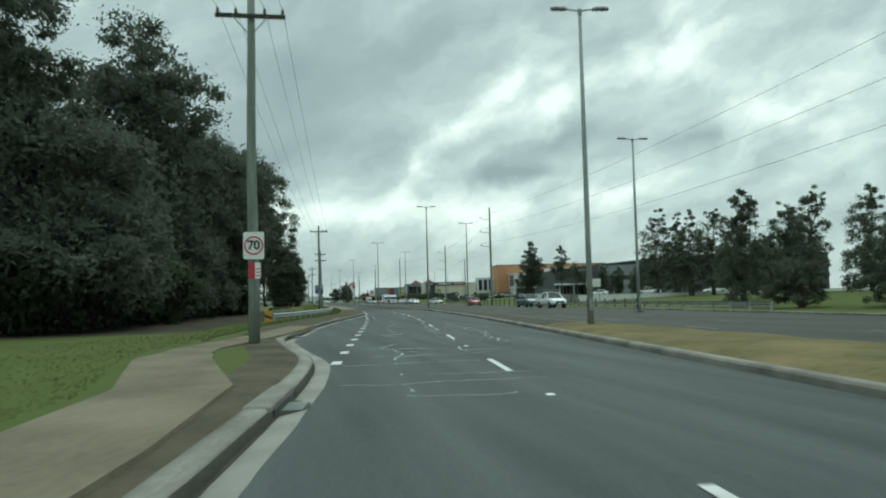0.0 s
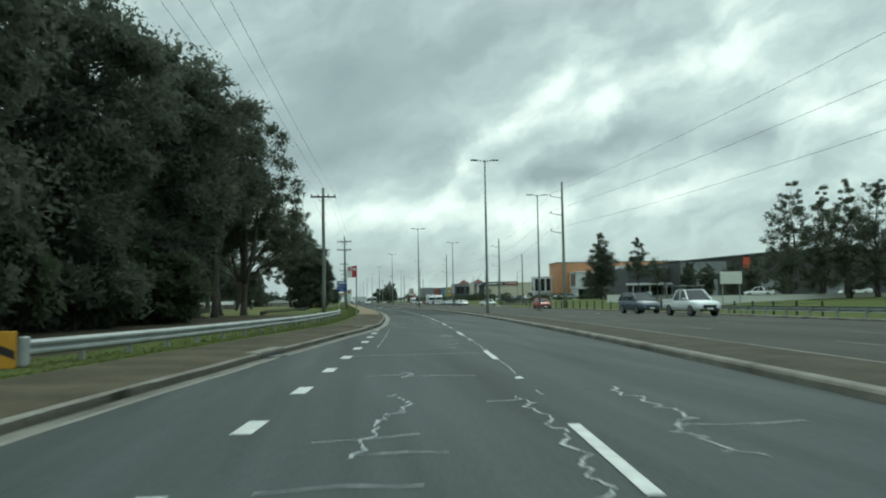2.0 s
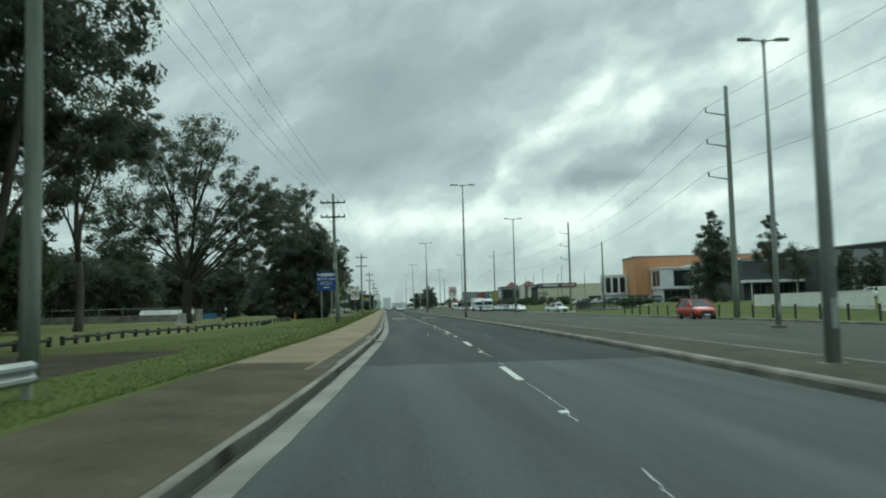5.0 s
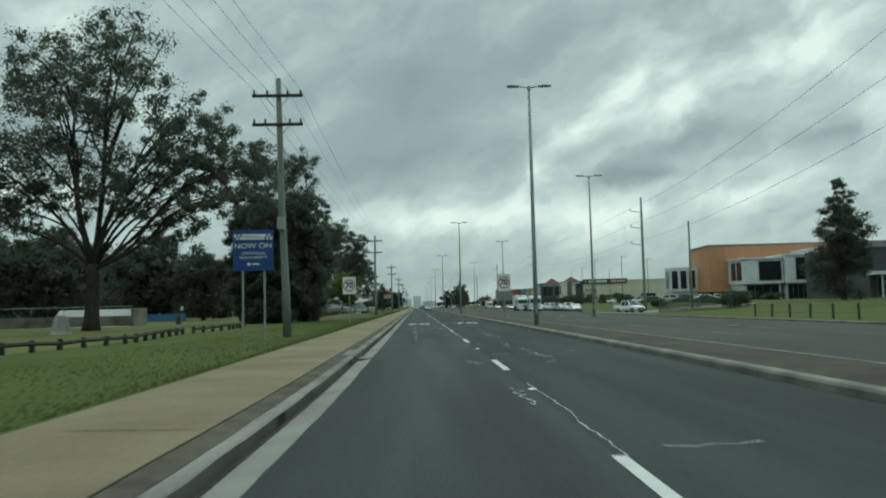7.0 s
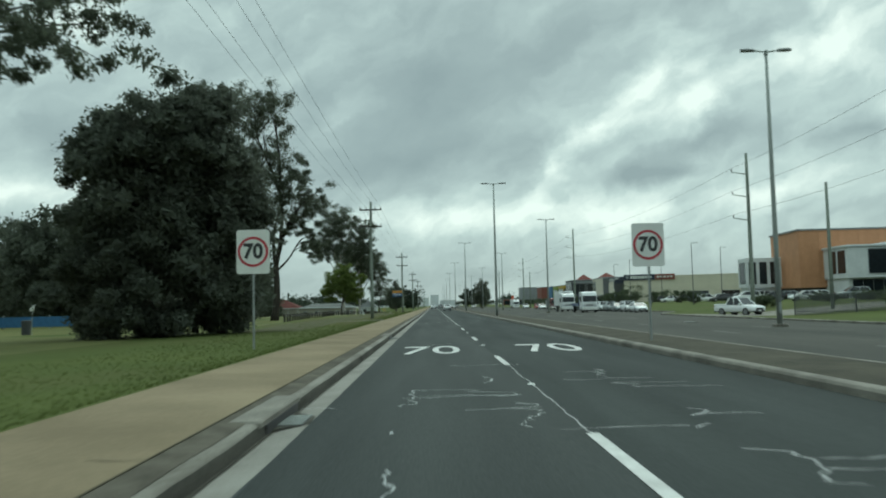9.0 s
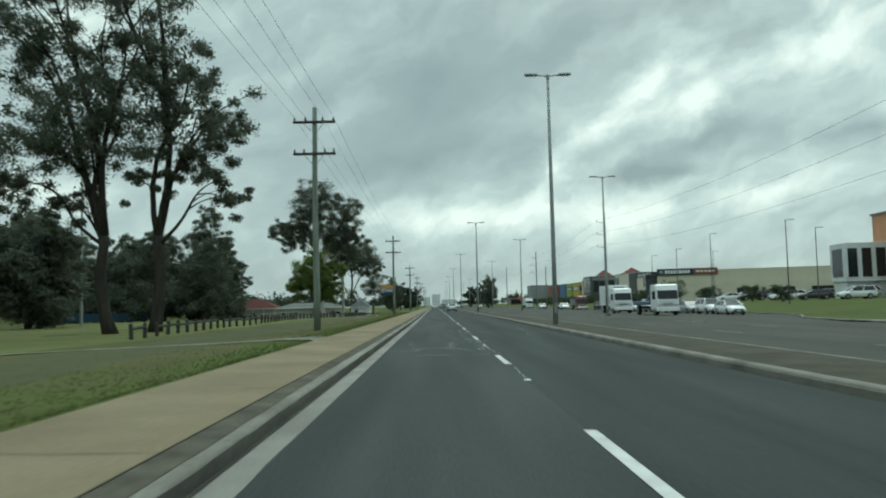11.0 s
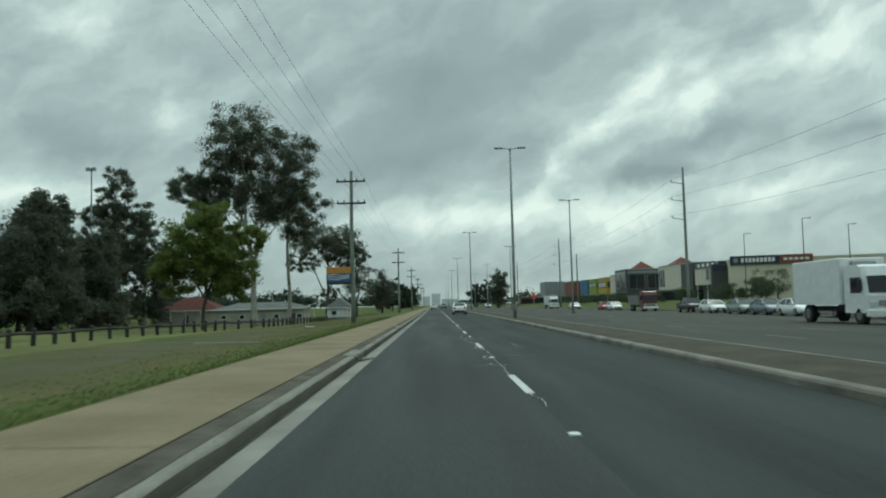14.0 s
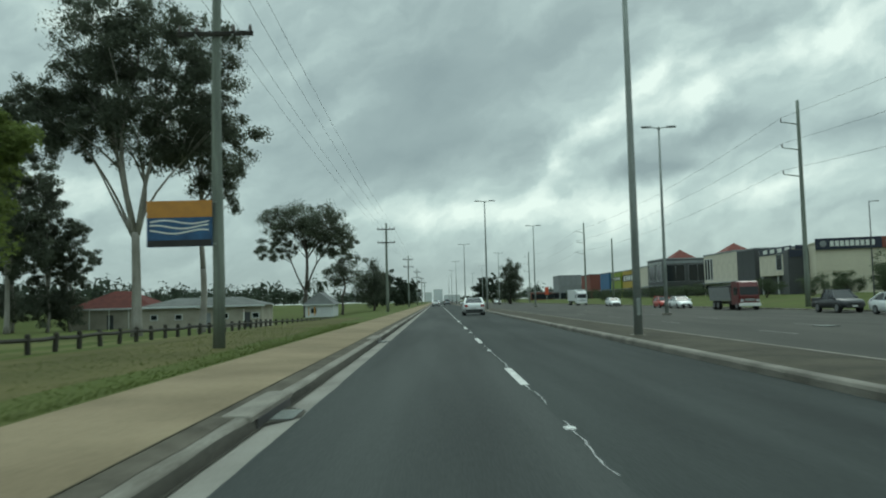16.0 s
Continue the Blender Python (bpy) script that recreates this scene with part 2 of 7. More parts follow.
def foliage(name, base, other):
    m = material(name, base, other, 0.75, scale=0.4, fine=3, random_tint=0.22, island=True, spec=0.2)
    # light that comes through the leaves
    nt = m.node_tree
    b, out = nt.nodes["Principled BSDF"], nt.nodes["Material Output"]
    thin, mix = nt.nodes.new("ShaderNodeBsdfTranslucent"), nt.nodes.new("ShaderNodeMixShader")
    gain = nt.nodes.new("ShaderNodeHueSaturation")
    gain.inputs["Value"].default_value = 1.3
    nt.links.new(b.inputs["Base Color"].links[0].from_socket, gain.inputs["Color"])
    nt.links.new(gain.outputs[0], thin.inputs[0])
    mix.inputs[0].default_value = 0.42
    nt.links.new(b.outputs[0], mix.inputs[1])
    nt.links.new(thin.outputs[0], mix.inputs[2])
    nt.links.new(mix.outputs[0], out.inputs[0])
    return m


LEAF_DARK = foliage("dark_casuarina_foliage", (0.104, 0.116, 0.088), (0.078, 0.090, 0.066))
LEAF_OAK = foliage("she_oak_foliage", (0.116, 0.128, 0.100), (0.088, 0.100, 0.078))
LEAF_GUM = foliage("gum_foliage", (0.108, 0.120, 0.090), (0.080, 0.094, 0.066))
LEAF_LIGHT = foliage("young_green_foliage", (0.150, 0.188, 0.056), (0.112, 0.146, 0.042))
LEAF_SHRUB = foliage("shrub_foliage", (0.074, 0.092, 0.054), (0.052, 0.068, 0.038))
LEAF_FAR = foliage("distant_foliage", (0.055, 0.07, 0.05), (0.04, 0.052, 0.038))
GRASS_BLADE = foliage("grass_blades", (0.104, 0.127, 0.038), (0.082, 0.104, 0.031))
ASPHALT_NEW = material("newer_asphalt", (0.058, 0.066, 0.063), (0.029, 0.034, 0.033), 0.85, scale=0.6, fine=45, bump=0.35, bump_scale=160, stretch=(1.5, 0.1, 1), spec=0.1)
ASPHALT_MID = material("dark_asphalt", (0.063, 0.070, 0.067), (0.031, 0.036, 0.035), 0.8, scale=0.6, fine=45, bump=0.35, bump_scale=160, stretch=(1.5, 0.1, 1), spec=0.12)

# ---- mesh helpers ----


class Mesh:
    """Collects vertices and faces for one mesh."""

    def __init__(self):
        self.v, self.f, self.mi, self.cur = [], [], [], 0

    def add(self, vs, fs):
        o = len(self.v)
        self.v += [tuple(p) for p in vs]
        for f in fs:
            self.f.append(tuple(i + o for i in f))
            self.mi.append(self.cur)
        return self

    def box(self, x0, y0, z0, x1, y1, z1, c=0.0):
        if c <= 0:
            vs = [(x, y, z) for z in (z0, z1) for y in (y0, y1) for x in (x0, x1)]
            return self.add(vs, [(0, 2, 3, 1), (4, 5, 7, 6), (0, 1, 5, 4), (2, 6, 7, 3), (0, 4, 6, 2), (1, 3, 7, 5)])
        # chamfered upright and top edges
        def ring(z, d):
            return [(x0 + d + c, y0 + d, z), (x1 - d - c, y0 + d, z), (x1 - d, y0 + d + c, z), (x1 - d, y1 - d - c, z), (x1 - d - c, y1 - d, z), (x0 + d + c, y1 - d, z), (x0 + d, y1 - d - c, z), (x0 + d, y0 + d + c, z)]
        rings = [ring(z0, 0), ring(z1 - c, 0), ring(z1, c)]
        return self.loft(rings, caps=True)

    def loft(self, rings, caps=True, closed=True):
        n = len(rings[0])
        vs = [p for r in rings for p in r]
        fs = []
        for k in range(len(rings) - 1):
            for i in range(n if closed else n - 1):
                j = (i + 1) % n
                fs.append((k * n + i, k * n + j, (k + 1) * n + j, (k + 1) * n + i))
        if caps:
            fs.append(tuple(reversed(range(n))))
            fs.append(tuple(range((len(rings) - 1) * n, len(rings) * n)))
        return self.add(vs, fs)

    def tube(self, pts, radii, n=8, caps=True):
        pts = [Vector(p) for p in pts]
        if not hasattr(radii, "__len__"):
            radii = [radii] * len(pts)
        rings = []
        for i, p in enumerate(pts):
            d = (pts[min(i + 1, len(pts) - 1)] - pts[max(i - 1, 0)]).normalized()
            ref = Vector((1, 0, 0)) if abs(d.x) < 0.9 else Vector((0, 1, 0))
            u = d.cross(ref).normalized()
            w = d.cross(u)
            rings.append([p + radii[i] * (math.cos(2 * math.pi * k / n) * w + math.sin(2 * math.pi * k / n) * u) for k in range(n)])
        return self.loft(rings, caps)

    def disc(self, cx, cy, cz, r, axis="z", n=24, depth=0.01):
        def pt(a, h):
            ca, sa = r * math.cos(a), r * math.sin(a)
            return {"z": (cx + ca, cy + sa, cz + h), "y": (cx + ca, cy + h, cz + sa), "x": (cx + h, cy + ca, cz + sa)}[axis]
        return self.loft([[pt(2 * math.pi * k / n, h) for k in range(n)] for h in (-depth / 2, depth / 2)])

    def ring(self, cx, cy, cz, r0, r1, n=32, depth=0.004):
        """A flat annulus that faces along y."""
        vs, fs = [], []
        for h in (-depth / 2, depth / 2):
            for r in (r0, r1):
                vs += [(cx + r * math.cos(2 * math.pi * k / n), cy + h, cz + r * math.sin(2 * math.pi * k / n)) for k in range(n)]
        for k in range(n):
            j = (k + 1) % n
            fs += [(k, j, n + j, n + k), (2 * n + k, 3 * n + k, 3 * n + j, 2 * n + j), (n + k, n + j, 3 * n + j, 3 * n + k), (k, 2 * n + k, 2 * n + j, j)]
        return self.add(vs, fs)

    def mesh(self, name, mats, smooth=False):
        me = bpy.data.meshes.new(name)
        me.from_pydata(self.v, [], self.f)
        for m in mats if isinstance(mats, (list, tuple)) else [mats]:
            me.materials.append(m)
        if any(self.mi):
            me.polygons.foreach_set("material_index", self.mi)
        if smooth:
            me.polygons.foreach_set("use_smooth", [True] * len(me.polygons))
        me.update()
        return me


def thing(name, label, category, x=0, y=0, z=0, rz=0, group="", kind=""):
    ob = new(name)
    ob.empty_display_size = 0.2
    ob.matrix_basis = pose(x, y, z, 0, 0, rz)
    return tagged(ob, label, category, group, kind)


def part(name, m, mat, parent, label="", smooth=False, at=None):
    """One mesh object under a thing or a part. m: a Mesh or a ready mesh."""
    me = m if isinstance(m, bpy.types.Mesh) else m.mesh(name, mat, smooth)
    ob = new(name, me)
    ob.parent = parent
    if at is not None:
        ob.matrix_basis = at
    if label:
        ob["label"] = label
    return ob


def single(name, m, mat, label, category, kind="", group="", smooth=False, at=None):
    ob = new(name, m if isinstance(m, bpy.types.Mesh) else m.mesh(name, mat, smooth))
    if at is not None:
        ob.matrix_basis = at
    return tagged(ob, label, category, group, kind)


def lettering(name, text, size, mat, parent, at, depth=0.002, sx=1.0, bold=0.0):
    """Words in the built-in font, as a thin mesh; at: a pose whose x runs along the words and y up them."""
    cu = bpy.data.curves.new(name, "FONT")
    cu.offset = bold * size
    cu.body, cu.size, cu.align_x, cu.align_y, cu.extrude = text, size, "CENTER", "CENTER", depth
    tmp = bpy.data.objects.new(name, cu)
    scene.collection.objects.link(tmp)
    me = bpy.data.meshes.new_from_object(tmp.evaluated_get(bpy.context.evaluated_depsgraph_get()))
    bpy.data.objects.remove(tmp)
    # one object for each letter
    n = len(me.vertices)
    root = list(range(n))

    def find(a):
        while root[a] != a:
            root[a] = root[root[a]]
            a = root[a]
        return a
    for p in me.polygons:
        v = p.vertices
        for k in v[1:]:
            root[find(k)] = find(v[0])
    groups = {}
    for p in me.polygons:
        groups.setdefault(find(p.vertices[0]), []).append(tuple(p.vertices))
    for faces in groups.values():
        used = sorted({v for f in faces for v in f})
        place = {v: k for k, v in enumerate(used)}
        one = bpy.data.meshes.new(name)
        one.from_pydata([me.vertices[v].co[:] for v in used], [], [tuple(place[v] for v in f) for f in faces])
        one.materials.append(mat)
        ob = new(name, one)
        ob.parent = parent
        ob.matrix_basis = at @ Matrix.Diagonal((sx, 1, 1, 1))
    return ob

# ---- the road's plan: lines that run with the road, as x over y ----
LINE_Y = (-400, -150, -40, 0, 19.5, 30.9, 42.8, 55.1, 67.3, 79.5, 91.6, 104, 118, 135, 160, 4000)
LINE_X = (-75, -28.5, -13.9, -8.85, -6.64, -5.39, -4.06, -2.79, -1.77, -0.88, -0.16, 0.42, 0.88, 1.14, 1.17, 1.19)
LIP_Y = (-400, -150, -40, 0, 8, 12.7, 15.9, 18.7, 20.5, 23.6, 27.8, 31, 35.3, 40, 44, 47.9, 51.8, 54, 57.8, 60.2, 61.8, 63.5, 65.9, 68, 70.2, 73, 75.6, 77.5, 79.8, 82.5, 86, 90, 98, 106, 116, 125, 133, 156, 200, 222, 245, 280, 4000)
LIP_X = (-78, -31.6, -17, -12.2, -11.3, -10.7, -10.35, -10.16, -10.14, -10.46, -10.8, -10.95, -10.35, -9.95, -9.5, -8.95, -8.3, -8.0, -7.3, -6.9, -6.62, -6.33, -5.93, -5.52, -5.12, -4.68, -4.33, -4.12, -3.94, -3.74, -3.5, -3.24, -2.82, -2.5, -2.14, -1.93, -1.82, -1.79, -1.80, -1.80, -1.75, -1.76, -1.74)
EDGE_Y = (-400, -150, 0, 40, 100, 150, 190, 232, 250, 262, 400, 470, 4000)
EDGE_X = (-52, -6, 14, 18, 22, 23.4, 22.5, 23, 26, 32.5, 32.5, 33, 33)


def smooth_line(ys, xs, w):
    def f(y):
        return sum(float(np.interp(y + d * w, ys, xs)) for d in (-1, -0.5, 0, 0.5, 1)) / 5
    return f


line_x = smooth_line(LINE_Y, LINE_X, 6.0)
lip_x = smooth_line(LIP_Y, LIP_X, 1.2)
edge_x = smooth_line(EDGE_Y, EDGE_X, 5.0)


def far_side(y):
    """How far the median's other kerb lies from the lane line."""
    return float(np.interp(y, (-100, 16, 24, 32, 45, 4000), (9, 8.6, 7.9, 7.1, 6.2, 6.15)))


def ground_z(x, y):
    """Height of the land right of the road."""
    return float(np.interp(x, (15, 30, 33, 46, 60, 400, 3000), (0, -0.4, -0.35, 0.55, 0.9, 1.0, 0.0)))


def park_drop(d, y):
    """How far the park lies below the verge."""
    k = min(1.0, max(0.0, (d - 5.5) / 9))
    return float(np.interp(y, (280, 305, 335, 385, 430, 520), (0, -0.25, -0.6, -1.5, -1.5, 0))) * k * k * (3 - 2 * k)


def park_z(x, y):
    return park_drop(lip_x(y) - x, y) if x < -8 else 0.0


def left_z(d, x, y):
    """Height of the land left of the path, d metres from the gutter."""
    near = (0.10, 0.11, 0.13, 0.205) if y > 103 else (0.12, 0.15, 0.195, 0.205)
    z = float(np.interp(d, (0.64, 1.2, 2.4, 2.72, 9, 20, 60, 3000), (*near, 0.16, 0.05, 0.0, 0.0)))
    return z + park_drop(d, y) + (0.06 * noise.noise((x * 0.13, y * 0.13, 0)) if 4 < d < 300 else 0)


ROWS_Y = [-400, -300, -200, -150, -120, -90, -70, -50, -40, -30, -22, -16, -10, -5] + [i * 1.0 for i in range(0, 140)] + [140 + 5.0 * i for i in range(0, 60)] + [440 + 20.0 * i for i in range(0, 18)] + [800 + 200.0 * i for i in range(0, 13)]


def sheet(cols, ys=ROWS_Y):
    """A sheet whose columns are functions y -> (x, z)."""
    m = Mesh()
    vs = [(*(lambda q: (q[0], y, q[1]))(c(y)),) for y in ys for c in cols]
    n = len(cols)
    fs = [(r * n + k, r * n + k + 1, (r + 1) * n + k + 1, (r + 1) * n + k) for r in range(len(ys) - 1) for k in range(n - 1)]
    return m.add(vs, fs)


def between(y0, y1, step=None):
    ys = [y for y in ROWS_Y if y0 < y < y1]
    if step:
        ys = list(np.arange(y0 + step, y1, step))
    return [y0] + ys + [y1]


# land
def land_material():
    m = material("verge_grass", (0.094, 0.113, 0.035), (0.064, 0.084, 0.025), 0.95, scale=0.22, fine=5.0, bump=0.7, bump_scale=22, spec=0.08)
    nt = m.node_tree
    N, L = nt.nodes.new, nt.links.new
    b = nt.nodes["Principled BSDF"]
    old = b.inputs["Base Color"].links[0].from_socket
    tc, n = N("ShaderNodeTexCoord"), N("ShaderNodeTexNoise")
    L(tc.outputs["Object"], n.inputs["Vector"])
    n.inputs["Scale"].default_value, n.inputs["Detail"].default_value = 0.11, 9
    n.inputs["Roughness"].default_value = 0.62
    r = N("ShaderNodeMapRange")
    r.inputs["From Min"].default_value, r.inputs["From Max"].default_value = 0.5, 0.72
    L(n.outputs[0], r.inputs[0])
    mix = N("ShaderNodeMixRGB")
    L(r.outputs[0], mix.inputs[0])
    L(old, mix.inputs[1])
    mix.inputs[2].default_value = (0.104, 0.104, 0.042, 1)
    L(mix.outputs[0], b.inputs["Base Color"])
    return m


LAND = land_material()
left_off = (3000, 1200, 400, 160, 80, 50, 34, 24, 17, 12, 9, 7, 5, 3.6, 2.72, 2.4, 1.2, 0.64)
right_off = (0.3, 2, 5, 9, 14, 20, 30, 45, 70, 120, 400, 1500, 3000)
cols = [(lambda y, d=d: (lip_x(y) - d, left_z(d, lip_x(y) - d, y))) for d in left_off]
cols += [lambda y: (lip_x(y) - 0.65, -0.9), lambda y: (edge_x(y) + 0.28, -1.2)]
cols += [(lambda y, d=d: (edge_x(y) + d, ground_z(edge_x(y) + d, y) + (0.1 if d < 1 else 0.02))) for d in right_off]
single("ground", sheet(cols), LAND, "mown grass verge with worn bare patches", "grass", kind="structure", smooth=True)

# worn ground under the dark trees, and the drier lawn of the park


def over_land(offs, y0, y1, step, lift, wave):
    def col(d, k):
        def f(y):
            e = d + (wave * noise.noise((y * 0.11, k * 3.7, 5)) * (9 if k == 0 else 1) if k in (0, len(offs) - 1) else 0)
            x = lip_x(y) - e
            edge = min(1.0, (y - y0) / 3, (y1 - y) / 3)
            return (x, left_z(e, x, y) + lift * edge + 0.09 * min(1.0, max(0.0, (e - 26) / 20)) - 0.03 * (k in (0, len(offs) - 1)) - 0.03 * (1 - edge))
        return f
    return sheet([col(d, k) for k, d in enumerate(offs)], between(y0, y1, step))


single("leaf_litter", over_land((40, 34, 29, 24, 20, 17, 14.5, 12, 10.5, 9, 8, 7, 6.2, 5.6, 5.1), 36, 113, 1.0, 0.022, 0.5), LITTER, "dark leaf litter and bare earth under the trees", "leaf litter", kind="structure", smooth=True)
single("park_lawn", over_land((110, 80, 70, 60, 50, 42, 34, 29, 24, 20, 17, 14.5, 12, 10.6), 113.5, 330, 2.0, 0.02, 0.7), PARK_GRASS, "dry yellow-green lawn of the park", "lawn", kind="structure", smooth=True)

VERGE_DRY = material("dry_verge_grass", (0.122, 0.111, 0.050), (0.076, 0.077, 0.033), 0.95, scale=0.3, fine=5, bump=0.7, bump_scale=22, spec=0.08)
single("dry_verge", over_land((11.2, 9.5, 8, 6.5, 5, 4.2, 3.5), 205, 345, 1.0, 0.014, 0.45), VERGE_DRY, "olive brown dry grass of the verge", "grass", kind="structure", smooth=True)
NEAR_Y = [y for y in ROWS_Y if -60 <= y <= 900]
# our carriageway
ROADS = single("road", sheet([(lambda y, k=k: (lip_x(y) + (line_x(y) + 3.88 - lip_x(y)) * k / 6, 0.0)) for k in range(7)]), ASPHALT, "dark grey asphalt carriageway with sealed cracks", "road", kind="structure")
part("new_surface", sheet([(lambda y, k=k: (lip_x(y) + 0.03 + (line_x(y) - 0.05 - lip_x(y)) * k / 3, 0.003)) for k in range(4)], between(105, 900)), ASPHALT_MID, ROADS, "dark grey newer asphalt")
part("new_surface", sheet([(lambda y, k=k: (line_x(y) - 0.02 + 3.88 * k / 3, 0.003)) for k in range(4)], between(105, 900)), ASPHALT_NEW, ROADS, "darker newer asphalt")
OPPOSITE = single("road_opposite", sheet([(lambda y, k=k: ((line_x(y) + far_side(y) - 0.02) * (1 - k / 8) + (edge_x(y) + 0.02) * k / 8, ground_z((line_x(y) + far_side(y)) * (1 - k / 8) + edge_x(y) * k / 8, y))) for k in range(9)]), ASPHALT_OLD, "worn brownish asphalt of the opposite carriageway", "road", kind="structure")


def swept(profile, base, ys=ROWS_Y):
    """profile: (offset, height) pairs; base(y): x of the line it follows."""
    return sheet([(lambda y, o=o, h=h: (base(y) + o, h)) for o, h in profile], ys)


GUTTER_FORM = [(-0.2, -0.012), (-0.34, -0.020), (-0.38, -0.020)]
FACE_FORM = [(-0.320, -0.1), (-0.328, 0.04), (-0.3335, 0.082)]
KERB_FORM = [(-0.328, -0.06), (-0.336, 0.07), (-0.348, 0.112), (-0.368, 0.135), (-0.40, 0.148), (-0.52, 0.154), (-0.625, 0.152), (-0.63, -0.2)]
for y0, y1, dirt, word in ((-60, 38, SILT_SHADE, "pale"), (38, 76, GUTTER_DIRTY, "dirty brown"), (76, 900, SILT_SHADE, "pale")):
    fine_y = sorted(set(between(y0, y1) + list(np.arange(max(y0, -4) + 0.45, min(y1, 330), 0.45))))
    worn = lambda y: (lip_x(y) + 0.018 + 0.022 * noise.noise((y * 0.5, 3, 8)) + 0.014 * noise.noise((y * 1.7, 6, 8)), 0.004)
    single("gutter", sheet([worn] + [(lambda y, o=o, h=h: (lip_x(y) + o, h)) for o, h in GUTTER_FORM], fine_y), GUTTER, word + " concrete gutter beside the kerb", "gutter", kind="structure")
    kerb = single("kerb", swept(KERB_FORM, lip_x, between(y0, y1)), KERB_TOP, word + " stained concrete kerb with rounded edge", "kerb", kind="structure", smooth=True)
    # uneven upper edge of the grime and painted shade on the face
    dark_top = lambda y: 0.116 + 0.016 * noise.noise((y * 0.6, 1, 4)) + 0.008 * noise.noise((y * 2.1, 7, 4))
    dark_edge = lambda y: (lip_x(y) + 0.006 + float(np.interp(dark_top(y), (0.07, 0.112, 0.135, 0.148), (-0.336, -0.348, -0.368, -0.40))), dark_top(y))
    part("kerb_face", sheet([(lambda y, o=o, h=h: (lip_x(y) + o, h)) for o, h in FACE_FORM] + [dark_edge], fine_y), KERB_FACE, kerb, "kerb face with grime and shade in its colour", smooth=True)
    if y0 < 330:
        # strip of silt with painted shade, against the kerb's foot
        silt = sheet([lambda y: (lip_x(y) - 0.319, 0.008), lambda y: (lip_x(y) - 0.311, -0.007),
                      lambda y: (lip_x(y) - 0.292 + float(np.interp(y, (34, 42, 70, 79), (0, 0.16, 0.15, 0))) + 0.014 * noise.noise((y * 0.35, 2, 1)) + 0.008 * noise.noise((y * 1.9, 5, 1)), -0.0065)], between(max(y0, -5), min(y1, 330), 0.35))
        part("silt", silt, dirt, kerb, "dark wet silt and painted shade along the gutter")
MEDIAN_KERB = [(3.86, -0.1), (3.875, 0.10), (3.905, 0.14), (3.95, 0.155), (4.06, 0.16), (4.065, -0.2)]
single("kerb_median", swept(MEDIAN_KERB, line_x, NEAR_Y), CONCRETE, "weathered concrete kerb of the median", "kerb", kind="structure")
single("kerb_median_far", sheet([(lambda y, o=o, h=h: (line_x(y) + far_side(y) + o, h)) for o, h in ((-0.2, -0.2), (-0.195, 0.155), (-0.08, 0.155), (-0.03, 0.14), (0.0, 0.1), (0.01, -0.1))], NEAR_Y), CONCRETE, "worn pale kerb on the median's other side", "kerb", kind="structure")
single("median", sheet([(lambda y, k=k: (line_x(y) + 4.06 * (1 - k / 4) + (far_side(y) - 0.19) * k / 4, 0.152 + (0.03 if 0 < k < 4 else 0))) for k in range(5)], [y for y in NEAR_Y if y >= 33]), MEDIAN_TOP, "grey brown paved median strip", "median", kind="structure")
single("median_grass", sheet([(lambda y, k=k: (line_x(y) + 4.06 * (1 - k / 8) + (far_side(y) - 0.19) * k / 8, 0.15 + (0.09 + 0.05 * noise.noise((k, y * 0.4, 3)) if 0 < k < 8 else 0))) for k in range(9)], [y for y in NEAR_Y if y <= 33]), DRY, "dry straw-coloured grass on the median", "grass", kind="structure", smooth=True)
single("kerb_opposite", sheet([(lambda y, o=o, h=h: (edge_x(y) + o, ground_z(edge_x(y), y) + h)) for o, h in ((0, -0.1), (0.01, 0.1), (0.05, 0.13), (0.2, 0.13), (0.3, 0.05))], NEAR_Y), CONCRETE, "low concrete kerb along the opposite road", "kerb", kind="structure")

# paths on the left
PATH_Y = [y for y in ROWS_Y if 102 <= y <= 900]
single("footpath", sheet([(lambda y, o=o, h=h: (lip_x(y) - o, h)) for o, h in ((0.735, 0.1), (0.755, 0.178), (1.7, 0.195), (2.59, 0.212), (2.61, 0.1))], PATH_Y), FOOTPATH, "tan concrete footpath beside the kerb", "footpath", kind="structure")
PATH_JOINTS = bpy.data.objects["footpath"]
g_ = random.Random(21)
LINES = [(128.5, 0.80, 2.1), (134.1, 1.1, 1.9), (153.8, 0.77, 2.5), (161.7, 0.77, 1.2), (216.7, 0.77, 2.5), (222.3, 1.0, 1.9), (215.9, 1.3, 1.55), (278.7, 1.0, 1.7), (288.4, 1.1, 1.6)]
y1 = 106.0
while y1 < 325:
    if all(abs(y1 - l[0]) > 4 for l in LINES):
        a = g_.choice((0.77, 0.77, 1.0, 1.3))
        LINES.append((y1, a, min(2.57, a + g_.uniform(0.4, 1.9))))
    y1 += g_.uniform(4.6, 6.4)
for y1, a, b in LINES:
    part("joint", Mesh().add([(lip_x(y1) - o, y1 + d + e, float(np.interp(o, (0.755, 1.7, 2.59), (0.178, 0.195, 0.212))) + 0.003) for d in (-0.009, 0.009) for o, e in ((a, 0.0), ((a + b) / 2, g_.uniform(-0.03, 0.03)), (b, 0.02))], [(0, 1, 4, 3), (1, 2, 5, 4)]), BARE, PATH_JOINTS)
part("seam", sheet([(lambda y, o=o: (lip_x(y) - o - 0.012 * noise.noise((y * 0.8, 2, 6)), 0.183)) for o in (0.742, 0.764)], PATH_Y), BARE, PATH_JOINTS, "dark gap along the path's edge")
